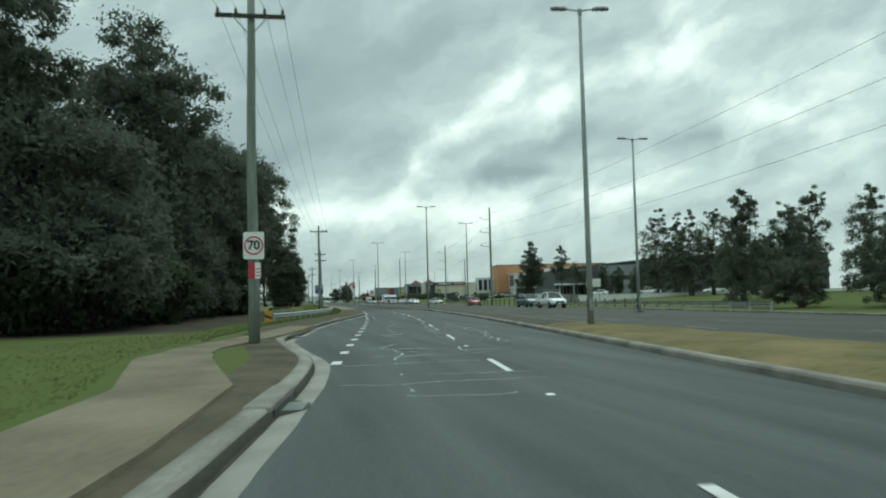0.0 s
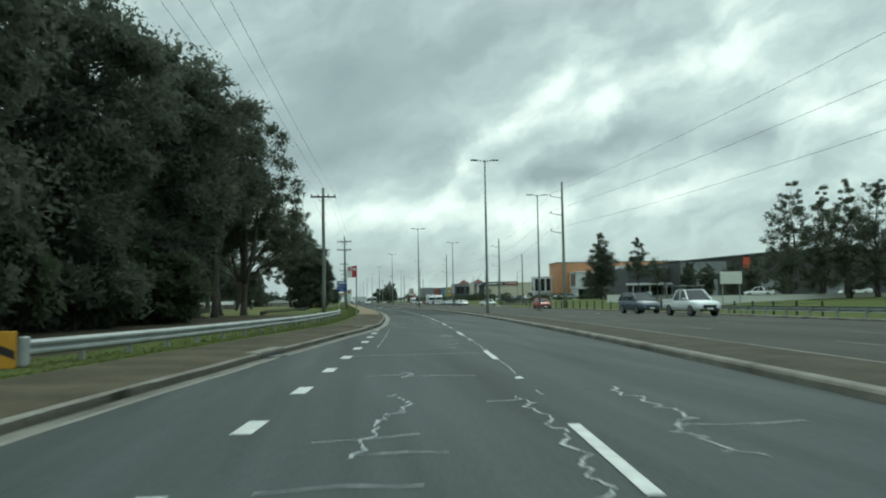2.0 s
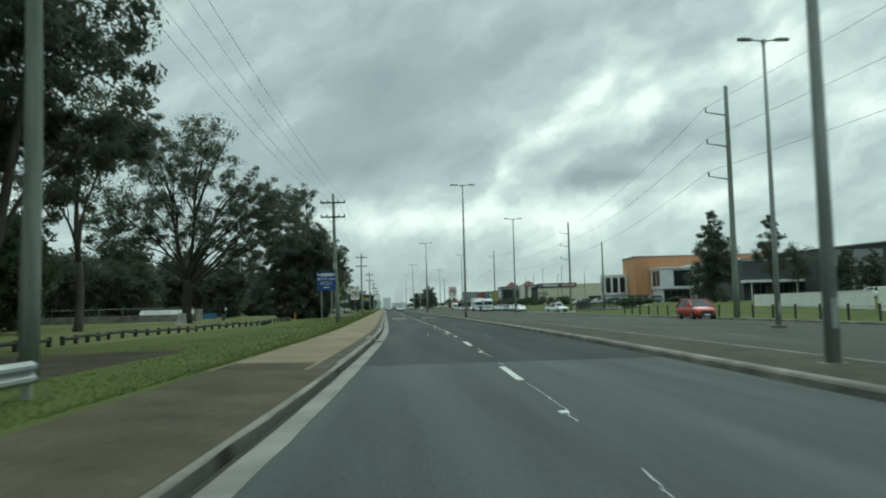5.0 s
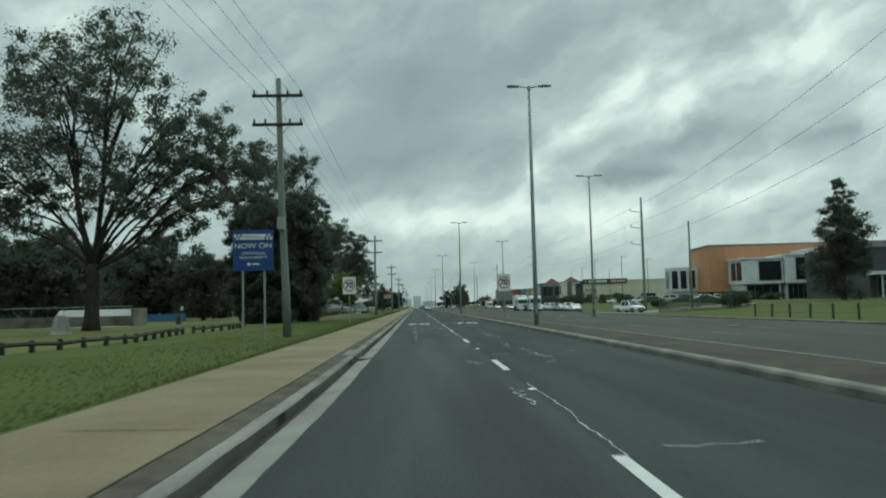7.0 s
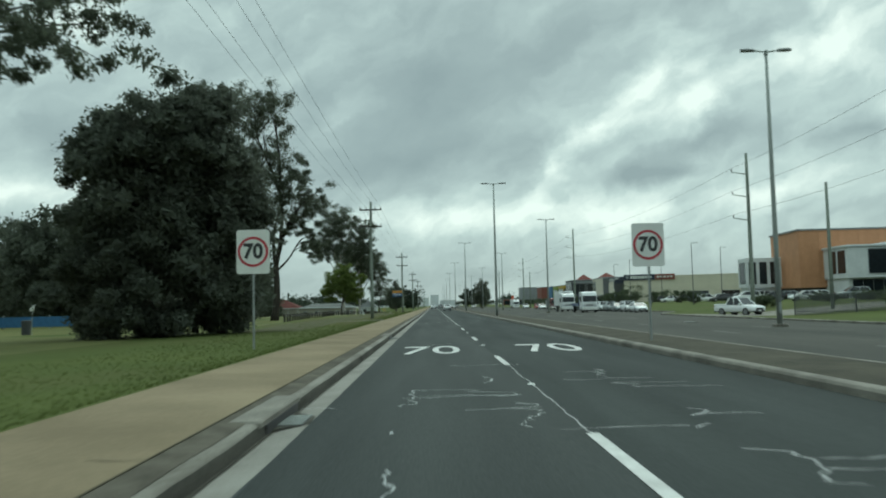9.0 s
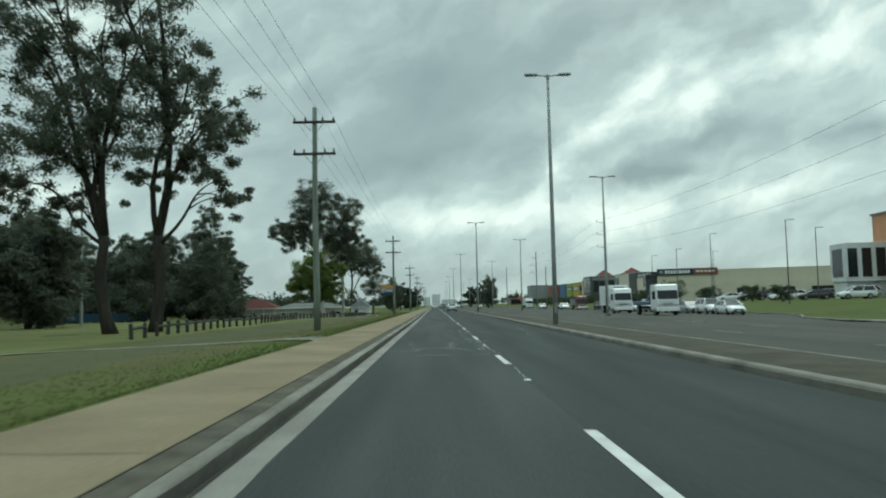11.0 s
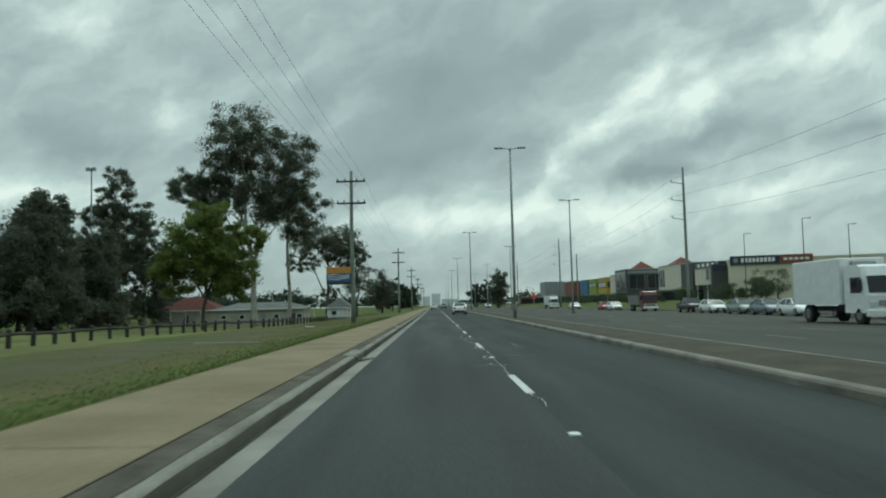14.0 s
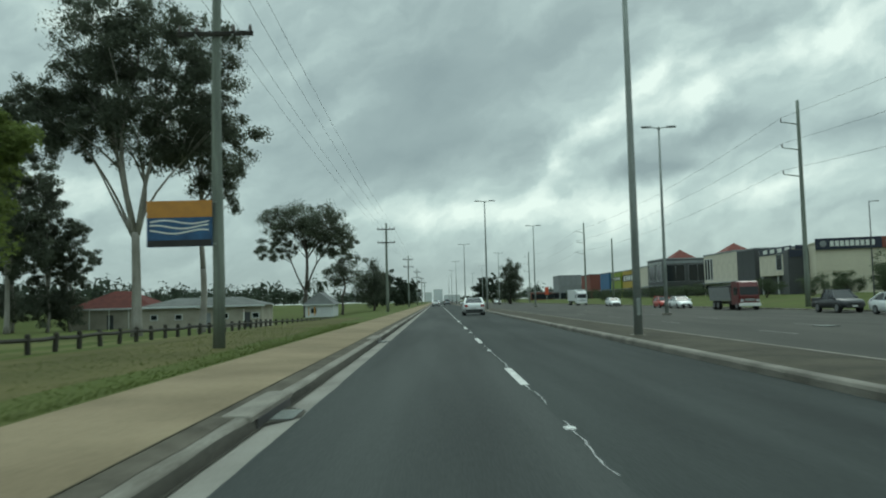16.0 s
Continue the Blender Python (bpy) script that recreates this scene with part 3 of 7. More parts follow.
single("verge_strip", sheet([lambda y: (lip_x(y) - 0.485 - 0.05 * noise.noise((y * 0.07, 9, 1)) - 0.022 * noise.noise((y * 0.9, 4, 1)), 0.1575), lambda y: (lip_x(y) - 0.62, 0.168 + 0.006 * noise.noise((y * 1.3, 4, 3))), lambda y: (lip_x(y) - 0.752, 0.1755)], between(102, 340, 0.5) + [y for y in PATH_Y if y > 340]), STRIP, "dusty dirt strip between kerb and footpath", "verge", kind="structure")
single("shoulder", sheet([(lambda y, o=o, h=h: (lip_x(y) - o * (float(np.interp(y, (30, 36, 50, 70, 80, 104), (0.62, 0.9, 0.94, 0.88, 0.85, 0.92))) if o > 1 else 1), h)) for o, h in ((0.41, 0.154), (0.61, 0.165), (0.9, 0.182), (1.8, 0.20), (2.75, 0.215))], between(33, 104, 1.0)), SHOULDER, "brown gravelly shoulder between kerb and guard rail", "verge", kind="structure")


def near_path(y):
    return float(np.interp(y, (-60, -20, 0, 9, 14, 17, 20.5, 24, 29, 34, 42), (-22, -16.8, -13.9, -12.85, -12.55, -13.0, -13.5, -13.4, -12.35, -11.5, -10.45)))


single("footpath_old", sheet([(lambda y, o=o: (near_path(y) + o * (0.86 if y < 22 else 0.66), (0.222 + 0.004 * abs(o)) if abs(o) < 0.96 else 0.05)) for o in (-0.97, -0.95, 0, 0.95, 0.97)], between(-50, 41, 1.0)), PATH_OLD, "worn sandy concrete footpath with a bend", "footpath", kind="structure")
single("verge_soil", sheet([(lambda y, o=o: (lip_x(y) - o, 0.15 + 0.03 * (o > 0.7))) for o in (0.62, 0.9, 1.3, 1.65)], between(-50, 33, 1.0)), SHOULDER, "bare soil between kerb and path", "verge", kind="structure")

# worn track in the grass and a concrete crossing
single("worn_track", sheet([(lambda y, o=o, k=k: (lip_x(y) - o + 0.5 * noise.noise((k * 3.1, y * 0.12, 1)) + 0.25 * noise.noise((k, y * 0.6, 5)), left_z(o, lip_x(y) - o, y) + (0.026 if 0 < k < 4 else -0.03))) for k, o in enumerate((5.0, 5.6, 7.2, 8.8, 9.6))], between(196, 290, 1.0)), TRACK, "bare worn track in the verge grass", "track", kind="structure")
CROSS = ((4.34, 218.2, 221.4), (4.6, 218.4, 221.2), (5.2, 218.8, 220.9), (5.8, 219.2, 220.6), (6.3, 219.25, 220.35), (7.5, 218.4, 219.2), (8.7, 217.5, 218.2), (11, 215.8, 216.5), (14, 213.6, 214.3))
single("crossing_path", Mesh().add([(-x, y, left_z(lip_x(y) + x, -x, y) + 0.035) for x, y0, y1 in CROSS for y in (y0, (y0 + y1) / 2, y1)], [(3 * r + k, 3 * r + k + 1, 3 * r + k + 4, 3 * r + k + 3) for r in range(len(CROSS) - 1) for k in range(2)]), KERB_TOP, "narrow pale concrete path leaving the footpath across the verge", "footpath", kind="structure")

for x, y, w, d, rz in ((-7.68, 293.0, 0.50, 0.30, 24), (-7.2, 271.9, 2.2, 0.28, -8), (-6.3, 255.7, 0.6, 0.14, 30)):
    t = thing("concrete_slab", "pale flat slab of concrete lying in the grass", "slab", x, y, left_z(lip_x(y) - x, x, y), rz=rz, group="slabs in the grass")
    part("slab", Mesh().box(-w / 2, -d / 2, -0.04, w / 2, d / 2, 0.045, 0.015), PAINT_LINE if w < 0.55 else KERB_TOP, t)

# painted lines


def ribbon(m, pts, w, z):
    """A flat strip along points; w: width or widths."""
    vs, fs = [], []
    for i, p in enumerate(pts):
        a, b = pts[max(i - 1, 0)], pts[min(i + 1, len(pts) - 1)]
        d = Vector((b[0] - a[0], b[1] - a[1]))
        d = d.normalized() if d.length else Vector((0, 1))
        ww = w[i] if hasattr(w, "__len__") else w
        vs += [(p[0] - d.y * ww / 2, p[1] + d.x * ww / 2, z), (p[0] + d.y * ww / 2, p[1] - d.x * ww / 2, z)]
    fs = [(2 * i, 2 * i + 1, 2 * i + 3, 2 * i + 2) for i in range(len(pts) - 1)]
    return m.add(vs, fs)


for k in range(-3, 50):
    y1 = 7.5 + 12 * k
    part("lane_dash", ribbon(Mesh(), [(line_x(y), y) for y in (y1 - 3, y1 - 1.5, y1)], 0.13, 0.009), PAINT_LINE, ROADS)
for k in range(16):
    y1 = 19.6 + 3.43 * k
    part("edge_dash", ribbon(Mesh(), [(line_x(y) - 3.38, y) for y in (y1, y1 + 0.45, y1 + 0.9)], 0.22, 0.006), PAINT_LINE, ROADS)
for k in range(0, 45):
    y1 = 12 * k + 5
    part("lane_dash", ribbon(Mesh(), [(line_x(y) + 9.8, y) for y in (y1, y1 + 1.5, y1 + 3)], 0.13, 0.008), PAINT_WORN, OPPOSITE)
    part("lane_dash", ribbon(Mesh(), [(line_x(y) + 13.3, y) for y in (y1 + 5, y1 + 6.5, y1 + 8)], 0.13, 0.008), PAINT_WORN, OPPOSITE)
for k in range(-2, 36):
    y1 = 0.4 + 12 * k + (0.5 if k % 2 else 0)
    part("lane_reflector", Mesh().loft([[(line_x(y1) - a, y1 - a, z), (line_x(y1) + a, y1 - a, z), (line_x(y1) + a, y1 + a, z), (line_x(y1) - a, y1 + a, z)] for a, z in ((0.06, 0.0), (0.055, 0.012), (0.035, 0.02))]), SIGN_WHITE, ROADS)
# speed painted on both lanes
for cx in (-0.47, 2.95):
    lettering("speed_marking", "70", 1.42, PAINT_LINE, ROADS, Matrix.LocRotScale((cx, 178.7, 0.008), None, (1.0, 3.9, 1.0)), 0.002, 1.25)

# sealed cracks
rng = random.Random(5)


def crack(x_of, y0, y1, wiggle, w, step=0.17, gaps=0.0):
    """A jagged seam along the road, with short side branches where it wanders much."""
    pts, x, y = [], 0.0, y0
    m = Mesh()

    def lay(p):
        if len(p) > 2:
            ribbon(m, p, [w * 0.5 * rng.uniform(0.3, 1.5) for _ in p], 0.0075)
    while y < y1:
        jump = rng.random() < 0.12 and wiggle > 0.05
        x = x * 0.86 + rng.choice((-1, -0.7, -0.2, 0.2, 0.6, 1)) * wiggle * (2.2 if jump else 0.7)
        pts.append((x_of(y) + x, y))
        y += step * rng.uniform(0.25, 1.1) * (0.3 if jump else 1.0)
        if wiggle > 0.07 and rng.random() < 0.05:
            side, arm = rng.choice((-1, 1)), []
            ln, dy = rng.uniform(0.3, 1.3), 0.0
            for q in range(int(ln / 0.09) + 3):
                dy += rng.uniform(-0.05, 0.05)
                arm.append((x_of(y) + x + side * 0.09 * q, y + dy))
            lay(arm)
        if gaps and rng.random() < gaps * 0.5:
            lay(pts)
            pts = []
            y += rng.uniform(0.4, 2.5)
    lay(pts)
    return m


def cross_crack(y, x0, x1, w, wig=0.12):
    pts, dy, x = [], 0.0, x0
    while x < x1:
        dy = dy * 0.9 + rng.uniform(-wig, wig)
        pts.append((x, y + dy))
        x += rng.uniform(0.12, 0.3)
    return ribbon(Mesh(), pts, [w * 0.6 * rng.uniform(0.4, 1.5) for _ in pts], 0.0078)


for off, y0, y1, wig, w, gp in ((-1.97, 14, 50, 0.10, 0.07, 0.05), (-0.25, 22, 46, 0.11, 0.065, 0.03), (1.3, 26, 48, 0.10, 0.065, 0.02), (0.05, 46, 62, 0.03, 0.035, 0.01), (-2.85, 58, 72, 0.015, 0.035, 0.0), (-0.7, 58, 66, 0.14, 0.045, 0.15), (0.03, 62, 100, 0.03, 0.03, 0.04), (-0.4, 78, 88, 0.12, 0.05, 0.05), (0.08, 104, 134, 0.02, 0.035, 0.03), (-0.33, 131, 142, 0.12, 0.05, 0.12), (1.25, 138, 148, 0.14, 0.05, 0.1), (1.4, 152, 171, 0.12, 0.05, 0.08), (0.0, 153, 176, 0.02, 0.035, 0.02), (-1.82, 150, 168, 0.08, 0.05, 0.12), (-0.6, 164, 170, 0.15, 0.05, 0.05), (0.03, 205, 250, 0.025, 0.03, 0.04), (-2.1, 214, 220, 0.1, 0.05, 0.1), (-0.35, 214, 232, 0.12, 0.05, 0.06), (-1.0, 214.5, 219, 0.12, 0.05, 0.02), (2.3, 222, 232, 0.12, 0.04, 0.12), (0.02, 255, 300, 0.025, 0.03, 0.05), (1.25, 268, 272, 0.12, 0.05, 0.1), (-0.2, 262, 280, 0.08, 0.04, 0.15), (0.03, 300, 420, 0.03, 0.03, 0.1)):
    part("crack_seal", crack(lambda y, o=off: line_x(y) + o, y0, y1, wig, w, gaps=gp), SEALANT, ROADS)
for y, a, b in ((13.5, -2.0, -0.3), (15.2, -3.0, 0.5), (16.6, -1.5, 0.6), (19.2, -3.2, -0.2), (21.5, -2.6, 0.6), (22.6, -1.6, 0.6), (24.8, -3.0, -1.6), (26.5, -0.6, 1.0), (29, -2.9, -1.2), (33, -2.4, -1.3), (36.5, -0.5, 0.9), (41, -2.7, -1.4), (43, -2.6, -1.5), (54.5, -3.4, 0.1), (57, -1.8, -0.5), (73.5, -3.0, 1.2), (74.2, -2.8, -1.4), (80, -1.9, -0.2), (88, -2.4, -1.0), (118, 0.3, 1.4), (128, 0.5, 1.6), (167, -2.0, -0.2), (169, 0.6, 2.2), (172.5, -1.2, 0.3), (212, -2.2, 0.2), (214, -1.0, 0.4), (222, -0.9, -0.1), (227, -1.0, 0.0), (262, -0.6, 0.3), (166, -4.0, -2.6), (182, -2.0, -0.8), (240, 1.0, 2.2)):
    part("crack_seal", cross_crack(y, line_x(y) + a, line_x(y) + b, 0.045), SEALANT, ROADS)

for way in (((2.06, 122.66), (2.34, 122.73), (2.48, 122.32), (2.17, 120.74)), ((0.58, 124.88), (0.76, 124.3), (0.82, 123.2), (0.71, 122.32), (0.36, 121.73)), ((-0.02, 124.15), (-0.13, 123.13))):
    pts = []
    for a, b in zip(way, way[1:]):
        pts += [(a[0] + (b[0] - a[0]) * u / 6 + rng.uniform(-0.03, 0.03), a[1] + (b[1] - a[1]) * u / 6 + rng.uniform(-0.05, 0.05)) for u in range(6)]
    part("crack_seal", ribbon(Mesh(), pts + [way[-1]], [0.028 * rng.uniform(0.4, 1.5) for _ in range(len(pts) + 1)], 0.0079), SEALANT, ROADS)

# ---- poles, signs, rails ----


def light_pole(name="street_lamp"):
    """A tall tapered steel column with two flat heads, built at the origin."""
    t = thing(name, "tall galvanised steel street lamp with two flat heads", "street lamp", group="median street lamps")
    H = 12.6
    part("column", Mesh().tube([(0, 0, 0), (0, 0, 4), (0, 0, 8), (0, 0, H - 0.1)], (0.125, 0.108, 0.088, 0.062), 12), GALV_OLD, t, smooth=True)
    part("base_plate", Mesh().box(-0.20, -0.20, 0, 0.20, 0.20, 0.04, 0.015), CONCRETE, t)
    part("door", Mesh().box(-0.05, -0.135, 0.6, 0.05, -0.115, 1.1), GALV_OLD, t)
    part("collar", Mesh().tube([(0, 0, H - 0.22), (0, 0, H)], 0.085, 10), GALV_OLD, t)
    for s in (-1, 1):
        part("arm", Mesh().tube([(0, 0, H - 0.08), (s * 0.35, 0, H - 0.03), (s * 0.62, 0, H)], 0.035, 6), GALV_OLD, t)
        h = Mesh()
        h.loft([[(s * x, w * a, H + z + b) for a, b in ((-1, 0), (-0.8, 0.05), (0.8, 0.05), (1, 0), (0.85, -0.05), (-0.85, -0.05))] for x, w, z in ((0.52, 0.07, 0.0), (0.66, 0.14, 0.01), (0.95, 0.165, 0.015), (1.14, 0.11, 0.015), (1.18, 0.05, 0.015))])
        part("lamp_head", h, LAMP_HEAD, t, "flat grey luminaire")
    return t


lamp = light_pole()
lamp.matrix_basis = pose(5.33, 99.8, 0.15)
for x, y, rz in ((0.48, 31.9, -6), (5.58, 162.1, 0), (5.6, 231.0, 0), (5.68, 303.5, 0), (5.68, 372.6, 0), (5.68, 444, 0), (5.68, 515, 0), (5.68, 586, 0), (5.68, 657, 0)):
    copy_thing(lamp, pose(x, y, 0.15, 0, 0, rz))
for x, y in ((13.47, 56.3), (14.8, 120.3), (15.12, 191.3), (15.15, 263.4), (15.1, 333.4), (15.1, 404), (15.1, 475), (15.1, 546), (15.1, 617)):
    c = copy_thing(lamp, pose(x, y, 0.0))
    tagged(c, "tall galvanised street lamp on a small concrete footing", "", "roadside street lamps")
    part("footing", Mesh().tube([(0, 0, -0.35), (0, 0, 0.1), (0, 0, 0.12)], (0.34, 0.34, 0.3), 12), CONCRETE, c)


def power_pole(x, y, h, arms=2, z=0.2, lean=(0, 0), width=1.03, gap=1.25):
    t = thing("power_pole", "weathered timber power pole with %s crossarm%s" % (("two", "s") if arms == 2 else ("one", "")), "power pole", x, y, z, group="roadside power poles")
    H = h - z
    part("pole", Mesh().tube([(lean[0] * k / 6 + 0.02 * math.sin(k * 1.3 + x), lean[1] * k / 6, H * k / 6) for k in range(7)], [0.17 - 0.06 * k / 6 for k in range(7)], 12), WOOD_POLE, t, smooth=True)
    for a in range(arms):
        za = H - 0.75 - gap * a
        arm = part("crossarm", Mesh().box(-width + lean[0], -0.19, za - 0.06, width + lean[0], -0.09, za + 0.06, 0.012), WOOD_DARK, t)
        for s in (-1, 1):
            part("brace", Mesh().tube([(lean[0] + s * 0.1, -0.14, za - 0.5), (lean[0] + s * 0.52, -0.2, za - 0.03)], 0.018, 5), GALV_OLD, t)
        for o in (-0.95, -0.42, 0.42, 0.95) if a == 0 else (-0.95, -0.5, 0.5, 0.95):
            part("insulator", Mesh().tube([(lean[0] + o * width / 1.03, -0.14, za + 0.05), (lean[0] + o * width / 1.03, -0.14, za + 0.1), (lean[0] + o * width / 1.03, -0.14, za + 0.16), (lean[0] + o * width / 1.03, -0.14, za + 0.24)], (0.02, 0.05, 0.05, 0.03), 8), CERAMIC, arm)
    return t


POWER = ((-25.0, -62, 10.7, 1), (-12.05, 26.4, 10.7, 1), (-7.9, 100.9, 10.6, 1), (-5.87, 153.45, 10.83, 2), (-6.05, 230.1, 11.1, 2), (-5.95, 301.7, 11.0, 2), (-5.9, 374, 10.6, 2), (-5.9, 446, 10.8, 2), (-5.9, 518, 10.8, 2), (-5.9, 590, 10.8, 2), (-5.9, 662, 10.8, 2))
LEAN = {153.45: -0.27}
poles = [power_pole(x, y, h, a, lean=(LEAN.get(y, 0), 0), gap=1.2 if y < 200 else 1.57) for x, y, h, a in POWER]
# equipment on the poles
part("meter_box", Mesh().box(-0.32, -0.3, 4.35, -0.02, -0.12, 4.85, 0.02), SIGN_BACK, poles[3], "pale box fixed to the pole")


def sag_wire(a, b, sag, r=0.012):
    a, b = Vector(a), Vector(b)
    n = 14
    pts = [a.lerp(b, k / n) - Vector((0, 0, sag * 4 * (k / n) * (1 - k / n))) for k in range(n + 1)]
    return Mesh().tube(pts, r, 5)


for (x0, y0, h0, _), (x1, y1, h1, _) in zip(POWER, POWER[1:]):
    x0, x1 = x0 + LEAN.get(y0, 0), x1 + LEAN.get(y1, 0)
    for o, dz in ((-0.95, -0.5), (-0.42, -0.5), (0.42, -0.5), (0.95, -0.5)):
        single("power_line", sag_wire((x0 + o, y0 - 0.14, h0 + dz), (x1 + o, y1 - 0.14, h1 + dz), 0.55, 0.0065), WIRE, "thin dark overhead power line strung between poles", "power line", group="overhead lines on the left")


def transmission_pole(x, y, h, z, side=-1):
    t = thing("transmission_pole", "tall grey timber pole with three short side arms", "power pole", x, y, z, group="transmission poles")
    H = h - z
    part("pole", Mesh().tube([(0, 0, H * k / 6) for k in range(7)], [0.25 - 0.1 * k / 6 for k in range(7)], 12), WOOD_POLE, t, smooth=True)
    for za in (H - 2.2, H - 4.7, H - 7.3):
        arm = part("side_arm", Mesh().tube([(0, 0, za - 0.15), (side * 0.9, 0, za), (side * 1.75, 0, za + 0.12)], (0.07, 0.055, 0.045), 7), GALV_OLD, t)
        part("insulator", Mesh().tube([(side * 1.7, 0, za + 0.12), (side * 1.7, 0, za + 0.3), (side * 1.7, 0, za + 0.5)], (0.03, 0.075, 0.03), 8), CERAMIC, arm)
    return t


TRANS = ((22.5, 12, 18.0), (25.25, 147.5, 18.1), (34.55, 242.6, 17.3), (35.3, 356.5, 19.8), (35.3, 470, 19.0), (35.3, 585, 19))
for x, y, h in TRANS[1:]:
    transmission_pole(x, y, h, ground_z(x, y) - 0.1)
transmission_pole(*TRANS[0], ground_z(22.5, 12) - 0.1)
for (x0, y0, h0), (x1, y1, h1) in zip(TRANS, TRANS[1:]):
    for d in (1.7, 4.2, 6.8):
        single("power_line", sag_wire((x0 - 1.7, y0, h0 - d), (x1 - 1.7, y1, h1 - d), 1.4, 0.013), WIRE, "dark high overhead line strung between transmission poles", "power line", group="overhead lines on the right")
for x, y, h in ((38.6, 233.3, 12.5), (44.8, 321, 11.4), (40, 300, 10), (33, 430, 12.5), (30.5, 290, 0)):
    if h > 11.9:
        t = thing("timber_pole", "plain weathered timber pole", "pole", x, y, ground_z(x, y) - 0.05, group="plain poles")
        part("pole", Mesh().tube([(0, 0, 0), (0, 0, h * 0.5), (0, 0, h)], (0.2, 0.165, 0.13), 12), WOOD_POLE, t, smooth=True)
        part("cap", Mesh().tube([(0, 0, h), (0, 0, h + 0.06)], 0.14, 10), GALV_OLD, t)


def sign_plate(parent, x0, x1, z0, z1, y, mat, name="plate", label=""):
    """A thin plate with rounded corners that faces the coming traffic (-y)."""
    r = min(x1 - x0, z1 - z0) * 0.08
    pts = []
    for cx, cz, a0 in ((x1 - r, z1 - r, 0), (x0 + r, z1 - r, 90), (x0 + r, z0 + r, 180), (x1 - r, z0 + r, 270)):
        pts += [(cx + r * math.cos(radians(a0 + 22.5 * k)), cz + r * math.sin(radians(a0 + 22.5 * k))) for k in range(5)]
    return part(name, Mesh().loft([[(px, y + d, pz) for px, pz in pts] for d in (0.006, 0)]), mat, parent, label)


FACE = Matrix.Rotation(radians(90), 4, "X")   # words upright, read from -y


def speed_face(parent, cx, z0, w, y):
    """White plate with the red ring and 70."""
    h = w * 4 / 3
    plate = sign_plate(parent, cx - w / 2, cx + w / 2, z0, z0 + h, y, SIGN_WHITE, "sign_plate", "white plate with red ring and black 70")
    cz = z0 + h * 0.5
    part("red_ring", Mesh().ring(cx, y - 0.004, cz, w * 0.385, w * 0.46, 36, 0.003), SIGN_RED, plate)
    lettering("numeral", "70", w * 0.62, SIGN_BLACK, plate, Matrix.Translation((cx, y - 0.005, cz)) @ FACE, 0.0015, 0.95, 0.034)
    return plate


# speed sign and bus plate on the first power pole
t = thing("pole_sign", "white 70 speed sign and bus plate strapped to a timber pole", "road sign", -12.05, 26.17, 0.2)
speed_face(t, 0.03, 2.45, 0.6, 0)
part("strap", Mesh().ring(0.0, 0.2, 2.85, 0.16, 0.18, 16, 0.03), GALV_OLD, t)
sign_plate(t, -0.12, 0.22, 1.88, 2.35, 0, SIGN_WHITE, "notice_plate", "small red and white bus plate")
part("red_panel", Mesh().box(-0.12, -0.006, 1.88, 0.06, -0.003, 2.35), SIGN_RED, t)
for k in range(3):
    part("text_bar", Mesh().box(0.09, -0.006, 1.95 + 0.1 * k, 0.2, -0.003, 1.98 + 0.1 * k), SIGN_RED, t)
# roadside speed signs on posts
for x, y, z, w, g in ((-5.34, 177.8, 0.18, 0.92, "left"), (5.73, 178.0, 0.15, 0.92, "median")):
    t = thing("speed_sign", "white 70 speed sign on a steel post in the %s" % ("grass verge" if g == "left" else "median"), "road sign", x, y, z, group="speed signs")
    part("post", Mesh().tube([(0, 0.04, 0), (0, 0.04, 3.3)], 0.032, 10), GALV, t)
    speed_face(t, 0, 2.1, w, 0)
    for zz in (2.4, 3.0):
        part("bracket", Mesh().box(-0.3, 0.008, zz - 0.02, 0.3, 0.02, zz + 0.02), GALV, t)
# bus stop
t = thing("bus_stop_sign", "red and white bus stop sign on a thin steel post", "bus stop sign", -5.75, 71.8, 0.19)
part("post", Mesh().tube([(0, 0.03, 0), (0, 0.03, 2.75)], 0.03, 8), GALV_OLD, t)
part("base_plate", Mesh().box(-0.09, -0.06, 0, 0.09, 0.12, 0.02), GALV_OLD, t)
sign_plate(t, -0.42, 0.02, 2.2, 2.72, -0.008, SIGN_WHITE, "plate")
part("red_panel", Mesh().box(-0.19, -0.014, 2.2, 0.02, -0.01, 2.72), SIGN_RED, t)
part("bus_symbol", Mesh().box(-0.14, -0.018, 2.52, -0.03, -0.014, 2.64), SIGN_WHITE, t)
for k in range(2):
    part("text_bar", Mesh().box(-0.38, -0.014, 2.5 + 0.09 * k, -0.23, -0.01, 2.56 + 0.09 * k), SIGN_RED, t)
# blue billboard
t = thing("billboard", "blue roadside billboard with white words on two posts", "billboard", -6.53, 150.1, 0.18, rz=2)
for x in (-0.39, 0.39):
    part("post", Mesh().tube([(x, 0.06, 0), (x, 0.06, 3.95)], 0.04, 10), GALV_OLD, t)
board = sign_plate(t, -0.73, 0.73, 2.56, 4.06, 0.0, SIGN_BLUE, "board", "deep blue board with a white checked header")
part("frame", Mesh().box(-0.73, 0.007, 2.58, 0.73, 0.03, 2.63).box(-0.73, 0.007, 3.98, 0.73, 0.03, 4.03), SIGN_BACK, t)
part("white_header", Mesh().box(-0.69, -0.006, 3.70, 0.69, -0.002, 3.90), SIGN_WHITE, board)
